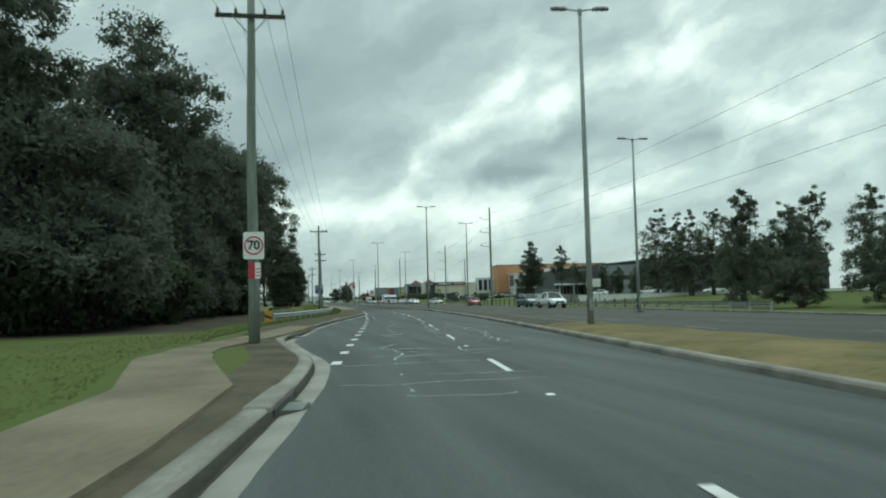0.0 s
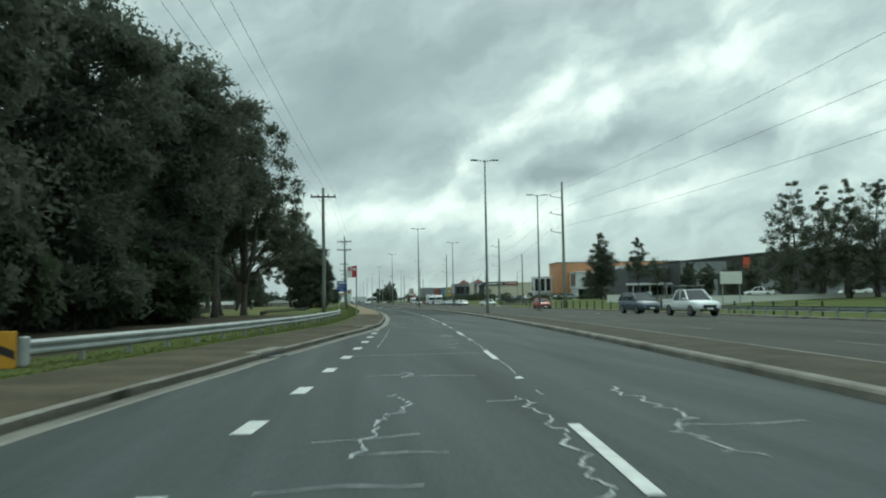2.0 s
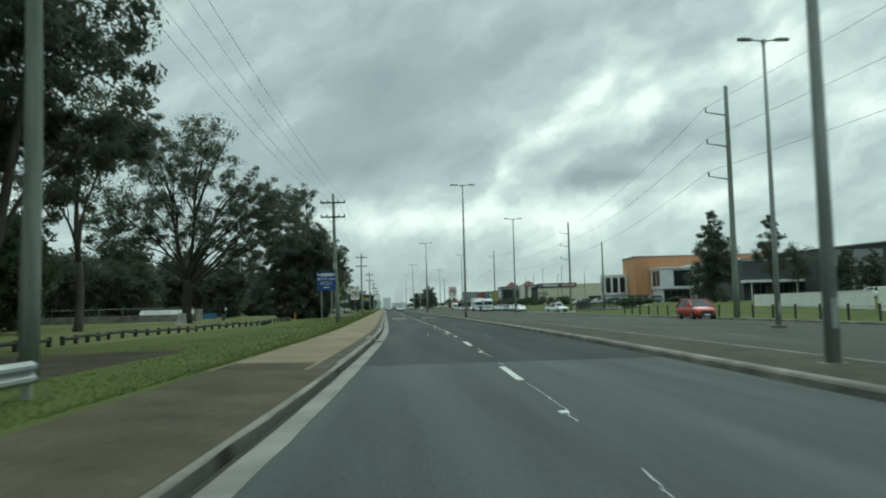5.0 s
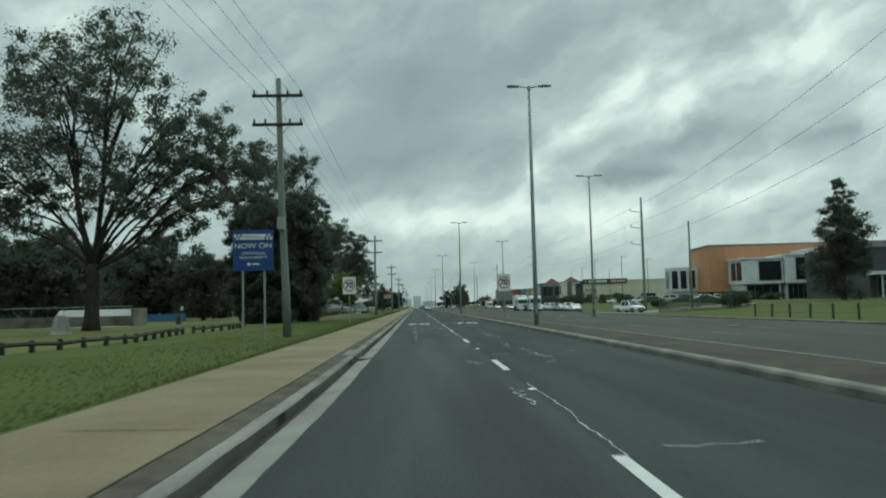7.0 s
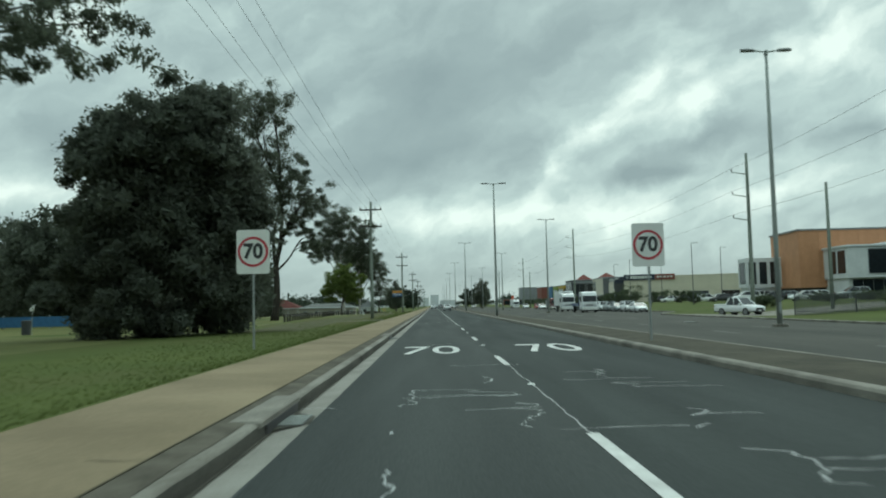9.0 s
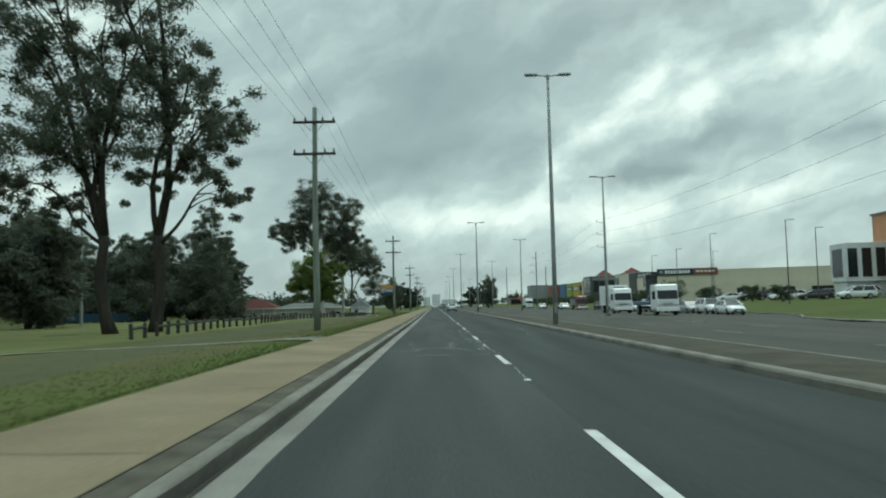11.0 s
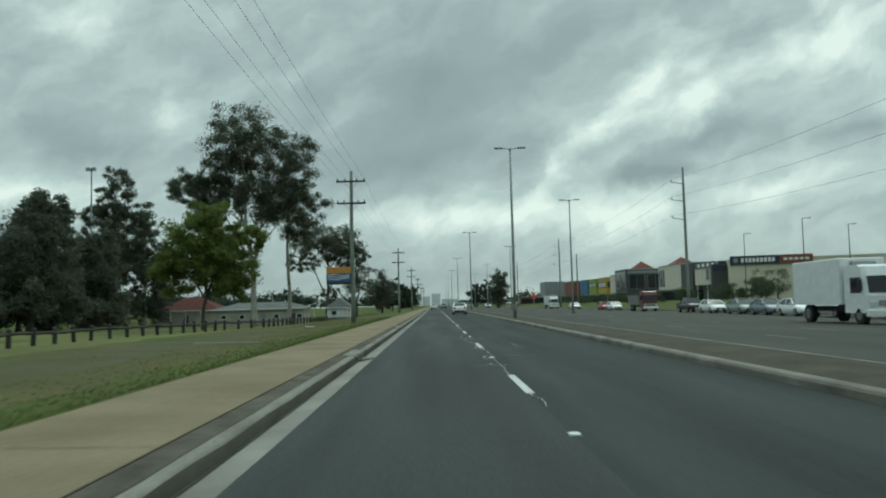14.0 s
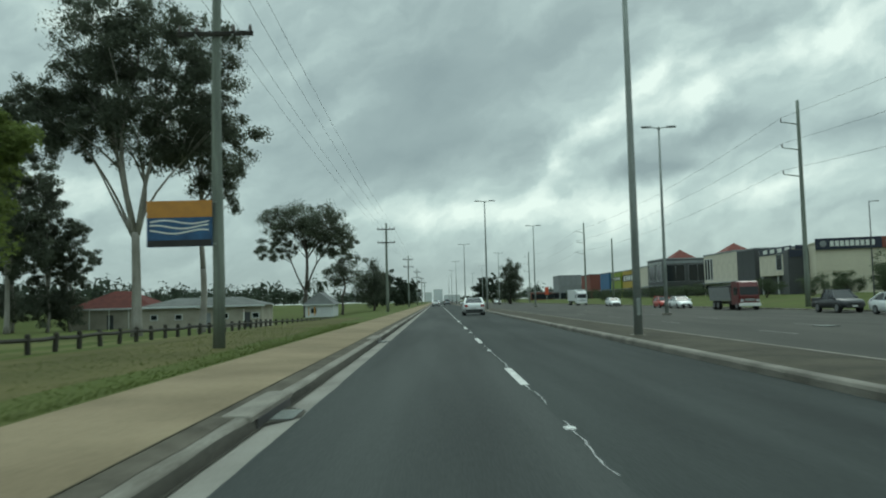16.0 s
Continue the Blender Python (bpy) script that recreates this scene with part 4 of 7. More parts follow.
for x in (-0.68, 0.40):
    for k in range(4):
        part("check_square", Mesh().box(x + 0.07 * k, -0.011, 3.71 + 0.09 * (k % 2), x + 0.07 * k + 0.07, -0.007, 3.80 + 0.09 * (k % 2)), SIGN_BLUE, board)
for k in range(2):
    part("text_bar", Mesh().box(-0.36, -0.011, 3.76 + 0.06 * k, 0.34 - 0.1 * k, -0.007, 3.785 + 0.06 * k), SIGN_BACK, board)
lettering("letter", "NOW ON", 0.27, SIGN_WHITE, board, Matrix.Translation((0, -0.004, 3.46)) @ FACE, 0.002, 1.12)
lettering("letter", "ENFORCING", 0.13, SIGN_WHITE, board, Matrix.Translation((0, -0.004, 3.19)) @ FACE, 0.002, 1.15)
lettering("letter", "ROAD SAFETY", 0.13, SIGN_WHITE, board, Matrix.Translation((0, -0.004, 3.04)) @ FACE, 0.002, 1.2)
part("emblem", Mesh().disc(-0.16, -0.005, 2.80, 0.06, "y", 16, 0.006), SIGN_WHITE, board)
part("text_bar", Mesh().box(-0.04, -0.006, 2.77, 0.22, -0.002, 2.83), SIGN_WHITE, board)
# painted banner on a power pole
t = thing("banner", "orange and blue landscape banner hung beside a pole", "banner", -6.9, 301.5, 0.2)
BANNER_ORANGE = material("banner_orange", (0.55, 0.26, 0.05), (0.42, 0.2, 0.05), 0.7, scale=3)
BANNER_BLUE = material("banner_blue", (0.05, 0.13, 0.27), (0.03, 0.07, 0.15), 0.7, scale=3)
part("sheet", Mesh().box(-0.88, -0.012, 2.72, 0.86, 0.012, 3.95, 0.004), BANNER_BLUE, t)
part("orange_field", Mesh().box(-0.88, -0.018, 3.5, 0.86, -0.013, 3.95), BANNER_ORANGE, t)
for k in range(3):
    m = Mesh()
    pts = [(-0.8 + 0.13 * j, 3.38 - 0.13 * k + 0.05 * math.sin(j * 0.55 + k)) for j in range(13)]
    m.add([(x, -0.018, z + s * 0.022) for x, z in pts for s in (-1, 1)], [(2 * j, 2 * j + 1, 2 * j + 3, 2 * j + 2) for j in range(12)])
    part("wave_stripe", m, SIGN_WHITE, t)
part("dark_foot", Mesh().box(-0.86, -0.018, 2.73, 0.84, -0.013, 2.9), SIGN_BLACK, t)
for z in (2.78, 3.9):
    part("bracket", Mesh().tube([(0.86, 0.0, z), (0.98, 0.1, z)], 0.02, 6), GALV_OLD, t)

# guard rails


def guard_rail(name, pts, label, z0, top=0.58, spacing=2.0):
    t = thing(name, label, "guard rail", pts[0][0], pts[0][1], 0)
    o = Vector((*pts[0], 0))
    P = [Vector((*p, 0)) - o for p in pts]
    dense = []
    for a, b in zip(P, P[1:]):
        n = max(1, int((b - a).length / 1.0))
        dense += [a.lerp(b, k / n) for k in range(n)]
    dense.append(P[-1])
    prof = ((0.0, -0.155), (0.03, -0.14), (0.075, -0.10), (0.075, -0.055), (0.02, -0.015), (0.02, 0.015), (0.075, 0.055), (0.075, 0.10), (0.03, 0.14), (0.0, 0.155))
    rings = []
    for i, p in enumerate(dense):
        d = (dense[min(i + 1, len(dense) - 1)] - dense[max(i - 1, 0)]).normalized()
        side = Vector((d.y, -d.x, 0))
        zz = z0(p.x + o.x, p.y + o.y)
        rings.append([p + side * (0.06 + u) + Vector((0, 0, zz + top + v)) for u, v in prof])
    m = Mesh()
    m.loft(rings, caps=False, closed=False)
    m.loft([[q - Vector((0.006, 0, 0)) for q in r] for r in rings], caps=False, closed=False)
    part("rail", m, GALV, t)
    acc, last = 0.0, dense[0]
    for p in dense:
        acc += (p - last).length
        last = p
        if acc >= spacing or p is dense[0]:
            acc = 0.0
            zz = z0(p.x + o.x, p.y + o.y)
            part("post", Mesh().box(p.x - 0.06, p.y - 0.05, zz - 0.05, p.x + 0.05, p.y + 0.05, zz + top + 0.12), GALV_OLD, t)
            part("blockout", Mesh().box(p.x + 0.02, p.y - 0.04, zz + top - 0.12, p.x + 0.09, p.y + 0.04, zz + top + 0.12), GALV_OLD, t)
    return t


guard_rail("guard_rail", ((-12.2, 51.0), (-10.9, 57), (-9.7, 63.5), (-8.55, 71), (-7.9, 77), (-7.35, 84), (-6.85, 92), (-6.7, 98)), "galvanised steel guard rail on short posts", lambda x, y: 0.2, 0.345)
t = thing("hazard_marker", "yellow and black striped marker at the guard rail's end", "road marker", -12.42, 50.8, 0.15, rz=-8)
part("panel", Mesh().box(-0.22, -0.02, 0.03, 0.2, 0.02, 0.72, 0.01), SIGN_YELLOW, t)
m = Mesh()
m.add([(-0.21, -0.024, 0.52), (-0.21, -0.024, 0.36), (0.19, -0.024, 0.2), (0.19, -0.024, 0.36)], [(0, 1, 2, 3)])
part("black_stripe", m, SIGN_BLACK, t)
part("rail_end", Mesh().box(0.22, 0.0, 0.1, 0.34, 0.25, 0.62, 0.03), GALV, t)
guard_rail("guard_rail_opposite", ((18.6, 48), (20.2, 62), (21.6, 78), (22.6, 92), (23.3, 104)), "long galvanised guard rail beside the opposite road", lambda x, y: ground_z(x, y) + 0.08, 0.5, 2.5)

# guide posts
for x, y, m_ in ((-23, 62, SIGN_WHITE), (-19.5, 60, SIGN_YELLOW), (-11.2, 170, SIGN_YELLOW), (-14.5, 340, SIGN_WHITE), (-13.2, 362, SIGN_YELLOW), (-12.9, 364, SIGN_YELLOW)):
    t = thing("guide_post", "small %s guide post in the grass" % ("white" if m_ is SIGN_WHITE else "yellow"), "guide post", x, y, 0.12, group="guide posts")
    part("post", Mesh().box(-0.05, -0.02, 0, 0.05, 0.02, 0.95, 0.01), m_, t)
    part("reflector", Mesh().box(-0.03, -0.024, 0.78, 0.03, -0.021, 0.88), SIGN_RED, t)

# low log fence on the left
rng = random.Random(11)


def log_fence(pts, label, spacing=1.9, tall=1.0):
    t = thing("log_fence", label, "fence", pts[0][0], pts[0][1], 0)
    o = Vector((*pts[0], 0))
    post = Mesh().tube([(0, 0, -0.1), (0, 0, 0.3 * tall), (0, 0, 0.66 * tall), (0, 0, 0.7 * tall)], (0.095, 0.092, 0.09, 0.06), 8).mesh("post", WOOD_DARK)
    prev = None
    for a, b in zip(pts, pts[1:]):
        a, b = Vector((*a, 0)) - o, Vector((*b, 0)) - o
        n = max(1, round((b - a).length / spacing))
        for k in range(n):
            p = a.lerp(b, k / n)
            z = left_z(12, p.x + o.x, p.y + o.y)
            part("post", post, None, t, at=pose(p.x, p.y, z, rng.uniform(-4, 4), rng.uniform(-4, 4), rng.uniform(0, 90)))
            q = p + Vector((0, 0, z + 0.50 * tall + rng.uniform(-0.05, 0.04)))
            if prev is not None and rng.random() > 0.04:
                part("rail", Mesh().tube([prev, prev.lerp(q, 0.5) + Vector((0, 0, rng.uniform(-0.03, 0.03))), q], 0.075, 6), WOOD_DARK, t)
            prev = q
    return t


log_fence(((-14.1, 113), (-14.7, 125), (-13.2, 140), (-11.8, 152), (-12.5, 162), (-12.0, 170), (-12.6, 178)), "knee-high dark log fence of short stumps beside the park", 1.5, 0.55)
log_fence(((-13.4, 226), (-14.3, 246), (-14.3, 256), (-15.2, 268), (-16.0, 282), (-14.6, 300), (-13.2, 306), (-13.1, 326), (-13.6, 345), (-12.6, 362), (-12, 420)), "low log rail fence along the reserve")
# post fence on the right
t = thing("post_fence", "row of dark timber posts with wires on the far verge", "fence", 28.6, 100, -0.37)
post = Mesh().box(-0.07, -0.07, -0.1, 0.07, 0.07, 1.15, 0.015).mesh("post", WOOD_DARK)
for k in range(30):
    y = k * 3.5 - 10
    part("post", post, None, t, at=pose(0.012 * y + 0.2 * math.sin(y * 0.07), y, 0, rng.uniform(-2, 2), rng.uniform(-2, 2), 0))
for z in (0.45, 0.95):
    part("wire", Mesh().tube([(-0.12, -10, z), (0.5, 45, z), (1.1, 92, z)], 0.012, 5), WIRE, t)

# storm water pits in the left kerb
for x, y in ((0, 12.9), (0, 33.7), (0, 55.3), (0, 72.6), (0, 118.0), (0, 141.4), (0, 164.9), (0, 188.0), (0, 240.2), (0, 265.2), (0, 289.9), (0, 307)):
    xx = lip_x(y)
    t = thing("storm_drain", "concrete kerb inlet with a dark mouth and grate", "drain", xx, y, 0, group="storm drains", rz=-math.degrees(math.atan2(lip_x(y + 1) - lip_x(y - 1), 2)))
    part("lintel", Mesh().box(-0.66, -1.2, 0.10, -0.325, 1.2, 0.172, 0.02), CONCRETE, t)
    # no hollow here: the opening's shade is put in as a black block
    part("mouth", Mesh().box(-0.42, -0.95, -0.018, -0.312, 0.95, 0.102), SIGN_BLACK, t, "black block put in for the shaded opening under the lintel")
    part("apron", Mesh().add([(-0.335, -0.75, 0.008), (-0.335, 0.85, 0.008), (0.0, 0.30, 0.0085), (0.03, -0.25, 0.0085)], [(3, 2, 1, 0)]), SILT_SHADE, t, "dark dirty apron across the gutter")
    g = part("grate", Mesh().box(-0.33, -0.40, 0.006, -0.04, 0.40, 0.014), SIGN_BLACK, t)
    for k in range(9):
        part("bar", Mesh().box(-0.32, -0.38 + 0.09 * k, 0.014, -0.05, -0.345 + 0.09 * k, 0.020), GALV_OLD, g)
for x, y in ((14.0, 98), (14.2, 158), (14.2, 201), (14.3, 236), (14.3, 268), (12.5, 90), (14.3, 310)):
    t = thing("road_grate", "dark iron drain grate in the road", "drain", x, y, ground_z(x, y) + 0.004, group="road grates")
    part("frame", Mesh().box(-0.3, -0.5, 0, 0.3, 0.5, 0.012), SIGN_BLACK, t)
    for k in range(6):
        part("bar", Mesh().box(-0.28, -0.46 + 0.17 * k, 0.012, 0.28, -0.40 + 0.17 * k, 0.02), GALV_OLD, t)

# ---- trees ----


def leaf_mesh(centres, spread, count, size, droop, seed, sprays=0):
    """Many small leaf blades gathered round clump centres, with some broad sprays inside each clump."""
    g = np.random.default_rng(seed)
    k = count + sprays
    C = np.repeat(np.array(centres), k, axis=0)
    S = np.repeat(np.array(spread), k)
    broad = np.tile(np.arange(k) < sprays, len(spread))
    d = g.normal(size=(len(C), 3))
    d /= np.linalg.norm(d, axis=1)[:, None]
    r = g.random(len(C)) ** 0.5 * np.where(broad, 0.62, 1.0)
    P = C + d * (S * r)[:, None] * np.array((1, 1, 0.72))
    u = g.normal(size=(len(C), 3)) * np.array((1, 1, 0.7)) + np.array((0, 0, -droop))
    u /= np.linalg.norm(u, axis=1)[:, None]
    w = np.cross(u, g.normal(size=(len(C), 3)))
    w /= np.linalg.norm(w, axis=1)[:, None] + 1e-9
    s = np.where(broad, np.minimum(0.62 * S, 2.2 * size), size) * g.uniform(0.6, 1.35, len(C))
    u, w = u * (s * 0.5)[:, None], w * (s * 0.24)[:, None]
    V = np.stack([P + w - u * 0.7, P + u * 1.3, P - w - u * 0.7], 1).reshape(-1, 3)
    n = len(C)
    me = bpy.data.meshes.new("crown")
    me.vertices.add(3 * n)
    me.vertices.foreach_set("co", V.ravel())
    me.loops.add(3 * n)
    me.loops.foreach_set("vertex_index", np.arange(3 * n))
    me.polygons.add(n)
    me.polygons.foreach_set("loop_start", np.arange(n) * 3)
    me.polygons.foreach_set("loop_total", np.full(n, 3))
    me.update(calc_edges=True)
    return me


def tree(name, x, y, z, h, lobes, leaf, bark, label, clumps=60, count=70, size=0.4, trunk=0.3, droop=0.5, seed=1, fork=0.35, stems=((0, 0),), clump=0.17, limbs=14, group="", shell=0.55, fine=2.6, sprays=16, lean=0.22, thick=1.0):
    """lobes: (dx, dy, height of the middle, rx, ry, rz) ellipsoids that make the crown."""
    g = np.random.default_rng(seed)
    fall = -park_z(x, y)
    t = thing(name, label, "tree", x, y, z - fall, group=group)
    L = np.array(lobes, float)
    # where the land lies lower the stem is longer, and low skirts reach further down
    low = L[:, 2] - L[:, 5] < 1.2
    L[:, 2] += fall * np.where(low, 0.5, 1.0)
    L[:, 5] += fall * np.where(low, 0.5, 0.0)
    h = h + fall
    vol = L[:, 3] * L[:, 4] * L[:, 5]
    vol = vol ** 0.65
    pick = g.choice(len(L), clumps, p=vol / vol.sum())
    d = g.normal(size=(clumps, 3))
    d /= np.linalg.norm(d, axis=1)[:, None]
    r = shell + (1 - shell) * g.random(clumps) ** 0.7
    r *= np.where(g.random(clumps) < 0.3, g.random(clumps), 1)
    C = L[pick, :3] + d * L[pick, 3:] * r[:, None] * g.uniform(0.82, 1.08, (clumps, 1))
    C[:, 2] = np.maximum(C[:, 2], 0.5)
    sp = clump * (L[pick, 3] + L[pick, 5]) * g.uniform(0.6, 1.35, clumps)
    me = leaf_mesh(C, sp, int(count * fine * 0.84), size * 1.0 / fine ** 0.62, droop, seed, sprays)
    me.materials.append(leaf)
    part("crown", me, None, t)
    m = Mesh()
    limb_of = {}
    for k, (sx, sy) in enumerate(stems):
        mine = [q for q in range(len(L)) if min(range(len(stems)), key=lambda e: abs(stems[e][0] - L[q, 0])) == k] or [0]
        aim = L[mine, :3].mean(axis=0)
        base = Vector((sx, sy, -0.15))
        fh = fork * min(h * 0.75, float(L[mine, 2].max()))
        top = Vector((sx + (aim[0] - sx) * lean, sy + (aim[1] - sy) * lean, fh))
        side = Vector((g.normal(), g.normal(), 0)) * 0.012 * h
        pts = [base.lerp(top, i / 6) + side * math.sin(i / 6 * 3.14) for i in range(7)]
        m.tube(pts, [trunk * (1.35, 1.04, 0.95, 0.9, 0.86, 0.82, 0.78)[i] for i in range(7)], 10)
        share = (L[mine, 3] * L[mine, 5]) / (L[mine, 3] * L[mine, 5]).max()
        for q, w in zip(mine, share):
            a = pts[6] if w > 0.8 else pts[5].lerp(pts[6], 0.4)
            b = Vector(L[q, :3]) + Vector((0, 0, 0.35 * L[q, 5]))
            c = a + Vector(((b.x - a.x) * 0.42, (b.y - a.y) * 0.42, max(0.3, (b.z - a.z) * 0.72)))
            if b.z < a.z:
                a = pts[3]
                c = a.lerp(b, 0.5) + Vector((0, 0, 0.25 * (b - a).length))
            bend = Vector((g.normal(), g.normal(), g.normal() * 0.4)) * 0.035 * (b - a).length
            way = [a * (1 - u) ** 2 + c * (2 * u * (1 - u)) + b * u * u + bend * math.sin(u * 6.3) for u in [v / 9 for v in range(10)]]
            r0 = float(trunk * thick * (0.40 + 0.34 * w ** 0.5) * (1 if w > 0.6 else 0.75))
            m.tube(way, [r0 * (1 - 0.9 * v / 9) for v in range(10)], 7)
            limb_of[q] = (way, r0)
    for c in g.permutation(clumps)[:int(limbs * 1.6)]:
        way, r0 = limb_of.get(int(pick[c])) or next(iter(limb_of.values()))
        f = g.uniform(0.3, 0.92) * 9
        a = way[int(f)].lerp(way[min(int(f) + 1, 9)], f % 1)
        b = Vector(C[c])
        ln = (b - a).length
        rad = min(r0 * (1 - 0.85 * f / 9), 0.010 * ln + 0.025)
        sway = Vector((g.normal() * 0.05, g.normal() * 0.05, 0.10 + g.normal() * 0.03)) * ln
        m.tube([a.lerp(b, u) + sway * math.sin(3.14 * u ** 0.8) for u in [v / 5 for v in range(6)]], [rad * (1 - 0.82 * v / 5) for v in range(6)], 5)
    part("trunk", m, bark, t, smooth=True)
    return t


DENSE = "tall dark dense tree with foliage almost to the ground"
GUM = "tall gum tree with open drooping foliage"
trees_left = (
    # x, y, h, lobes, clumps, seed
    (-23.5, 46, 13, ((0, 0, 7.2, 6.0, 6.2, 5.0), (1, -2, 3.4, 6.0, 6.0, 3.2)), 260, 1),
    (-21.8, 63, 23.5, ((0, 0, 8.5, 5.6, 6, 7), (0.2, 0, 16.2, 5.0, 5.3, 6.0), (0.5, -1, 3.4, 5.6, 6.0, 3.2)), 350, 2),
    (-20.5, 76, 18, ((0, 0, 8, 5.0, 5.5, 6), (0.5, 1, 12.6, 5.2, 5.5, 4.6), (0.5, -1, 3.2, 5.0, 5.5, 3.0)), 300, 3),
    (-17.5, 90, 19, ((0, 0, 9, 4.2, 5, 5.5), (0.6, 0, 13.4, 4.6, 5, 4.2), (-1.0, 0, 3.8, 4.2, 5.0, 3.6)), 290, 4),
    (-32, 55, 22, ((0, 0, 10, 7, 7, 9.5),), 150, 5),
    (-31, 80, 22, ((0, 0, 10, 7, 7, 9.5),), 150, 6),
    (-33, 36, 17, ((0, 0, 8, 6, 6, 7.5),), 130, 7),
)
for x, y, h, lobes, n, s in trees_left:
    tree("tree", x, y, 0.05, h, lobes, LEAF_OAK, BARK_DARK, DENSE, clumps=n, count=72, size=0.5, trunk=0.35, seed=s, clump=0.155, group="dark trees by the bend", fine=2.6, sprays=46)
tree("tree", -25.4, 44.5, 0.05, 20, ((-0.6, 0, 17.2, 4.0, 4.2, 3.6), (0.4, 0, 12.6, 3.8, 4.0, 3.2), (-2.4, 1, 14.4, 3.6, 3.6, 3.2), (-2.0, 0, 21.0, 3.8, 4.0, 3.4), (-4.6, 0, 17.8, 3.2, 3.4, 3.2)), LEAF_DARK, BARK_GREY, "tall open tree standing above the dark wood", clumps=350, count=60, size=0.42, trunk=0.24, seed=10, droop=0.8, clump=0.14, limbs=24, group="dark trees by the bend", fine=2.6, sprays=26)
tree("tree", -18.8, 107.2, 0.05, 21, ((0.8, 0, 13, 5.4, 6, 5.0), (-0.8, 0, 17, 4.6, 5, 4.0), (3.2, 0, 17.2, 3.0, 3.4, 3.0), (3.2, -2, 10.5, 3.0, 3, 3), (-3.6, 0, 7.5, 4.2, 4.4, 4.4), (-1.0, 3, 8.5, 3.4, 3.4, 3.0)), LEAF_DARK, BARK, "tall dark spreading tree with twin trunks", clumps=235, count=72, size=0.46, trunk=0.3, seed=11, stems=((1.2, 0.6), (-0.2, 0)), clump=0.15, group="dark trees by the bend", fine=2.4, sprays=14)
tree("tree", -16.1, 116.3, 0.05, 21, ((-2.6, 0, 12.2, 4.6, 5, 4.4), (2.5, 0, 11.6, 3.9, 4.5, 4.2), (0, 0, 16.6, 5, 5, 4.2), (3.6, 1, 8.2, 2.4, 2.6, 1.9), (-1.2, 2, 8.4, 3.2, 3.2, 2.2)), LEAF_DARK, BARK, "big dark tree with a forked trunk and heavy crown", clumps=245, count=62, size=0.44, trunk=0.34, seed=12, droop=0.9, clump=0.15, limbs=26, fork=0.2, group="dark trees by the bend", fine=2.8, sprays=26)
tree("tree", -18.5, 118, 0.05, 10, ((-3.2, 0, 6.0, 3.0, 3.4, 3.2), (-0.4, 1, 8.4, 3.6, 3.6, 2.6)), LEAF_DARK, BARK, "leaning dark tree with low hanging foliage", clumps=110, count=70, size=0.42, trunk=0.24, seed=30, droop=0.9, clump=0.16, limbs=16, group="dark trees by the bend", fine=2.6, sprays=36)
tree("tree", -27, 108, 0.05, 19, ((0, 0, 11, 6.5, 7, 6.5),), LEAF_DARK, BARK, DENSE, clumps=70, count=60, size=0.45, trunk=0.35, seed=13, clump=0.15, group="dark trees by the bend", fine=3.4, sprays=40)
tree("tree", -24.8, 181.3, 0.05, 24, ((-2.5, 0, 14.5, 6.4, 5, 5.0), (2.0, 0, 20.0, 4.8, 4.8, 4.6), (-3.5, 1, 19.5, 4.0, 4.5, 3.6), (6.4, 0, 15.0, 3.8, 4, 3.6), (10.0, 0, 13.4, 2.4, 3, 2.4), (8.6, 0, 11.0, 2.2, 2.6, 2.0), (11.0, 6, 13.2, 3.0, 3.0, 2.2), (12.2, -2, 11.6, 2.8, 3.0, 1.9), (9.6, -3, 8.8, 3.0, 3.0, 1.8), (12.6, -4, 8.6, 2.2, 2.4, 1.6), (5.6, 0, 8.0, 3.2, 3.0, 2.0), (-7.6, 0, 11.4, 4.4, 4, 3.8), (-7.4, 0, 7.8, 3.6, 3.6, 2.6), (2.5, 0, 10.6, 4.0, 4, 2.4), (6.8, -2, 11.8, 3.2, 3.2, 2.2), (-3.5, 2, 9.6, 3.2, 3.2, 2.2)), LEAF_GUM, BARK_DARK, "wide spreading gum tree with open airy foliage in the park", clumps=800, count=36, size=0.40, trunk=0.56, seed=14, droop=0.9, clump=0.125, limbs=50, fork=0.28, fine=2.8, sprays=11, lean=0.03, thick=0.66)
tree("tree", -13.7, 193, 0.05, 17, ((0.3, 0, 3.2, 3.7, 4.2, 3.6), (0.3, 0, 7.0, 3.7, 4.0, 4.4), (1.5, 0, 9.2, 3.1, 3.2, 3.5), (-0.9, 0, 7.5, 2.8, 3.1, 3.5), (3.2, 1, 6.2, 2.4, 3.2, 5.2), (-0.9, -2.5, 2.4, 2.5, 2.5, 2.6)), LEAF_OAK, BARK, "tall dark dense tree behind the billboard", clumps=430, count=80, size=0.44, trunk=0.3, seed=15, clump=0.15, fine=2.6, sprays=60)
tree("tree", -10.9, 196, 0.1, 10, ((0, 0, 3.0, 2.0, 2.6, 3.2), (-0.2, 0, 6.6, 1.8, 2.2, 3.4)), LEAF_OAK, BARK, "small dense dark tree by the speed sign", clumps=170, count=85, size=0.36, trunk=0.2, seed=16, clump=0.17, sprays=50)
tree("tree", -39.5, 242, 0.05, 14.5, ((0, 0, 3.4, 4.6, 4.6, 3.4), (0.6, 0, 8.4, 4.2, 4.2, 4.4), (1.6, 0, 11.8, 2.6, 2.6, 2.4)), LEAF_DARK, BARK, "rounded dark tree deeper in the park", clumps=210, count=60, size=0.46, trunk=0.3, seed=17, clump=0.15, sprays=44)
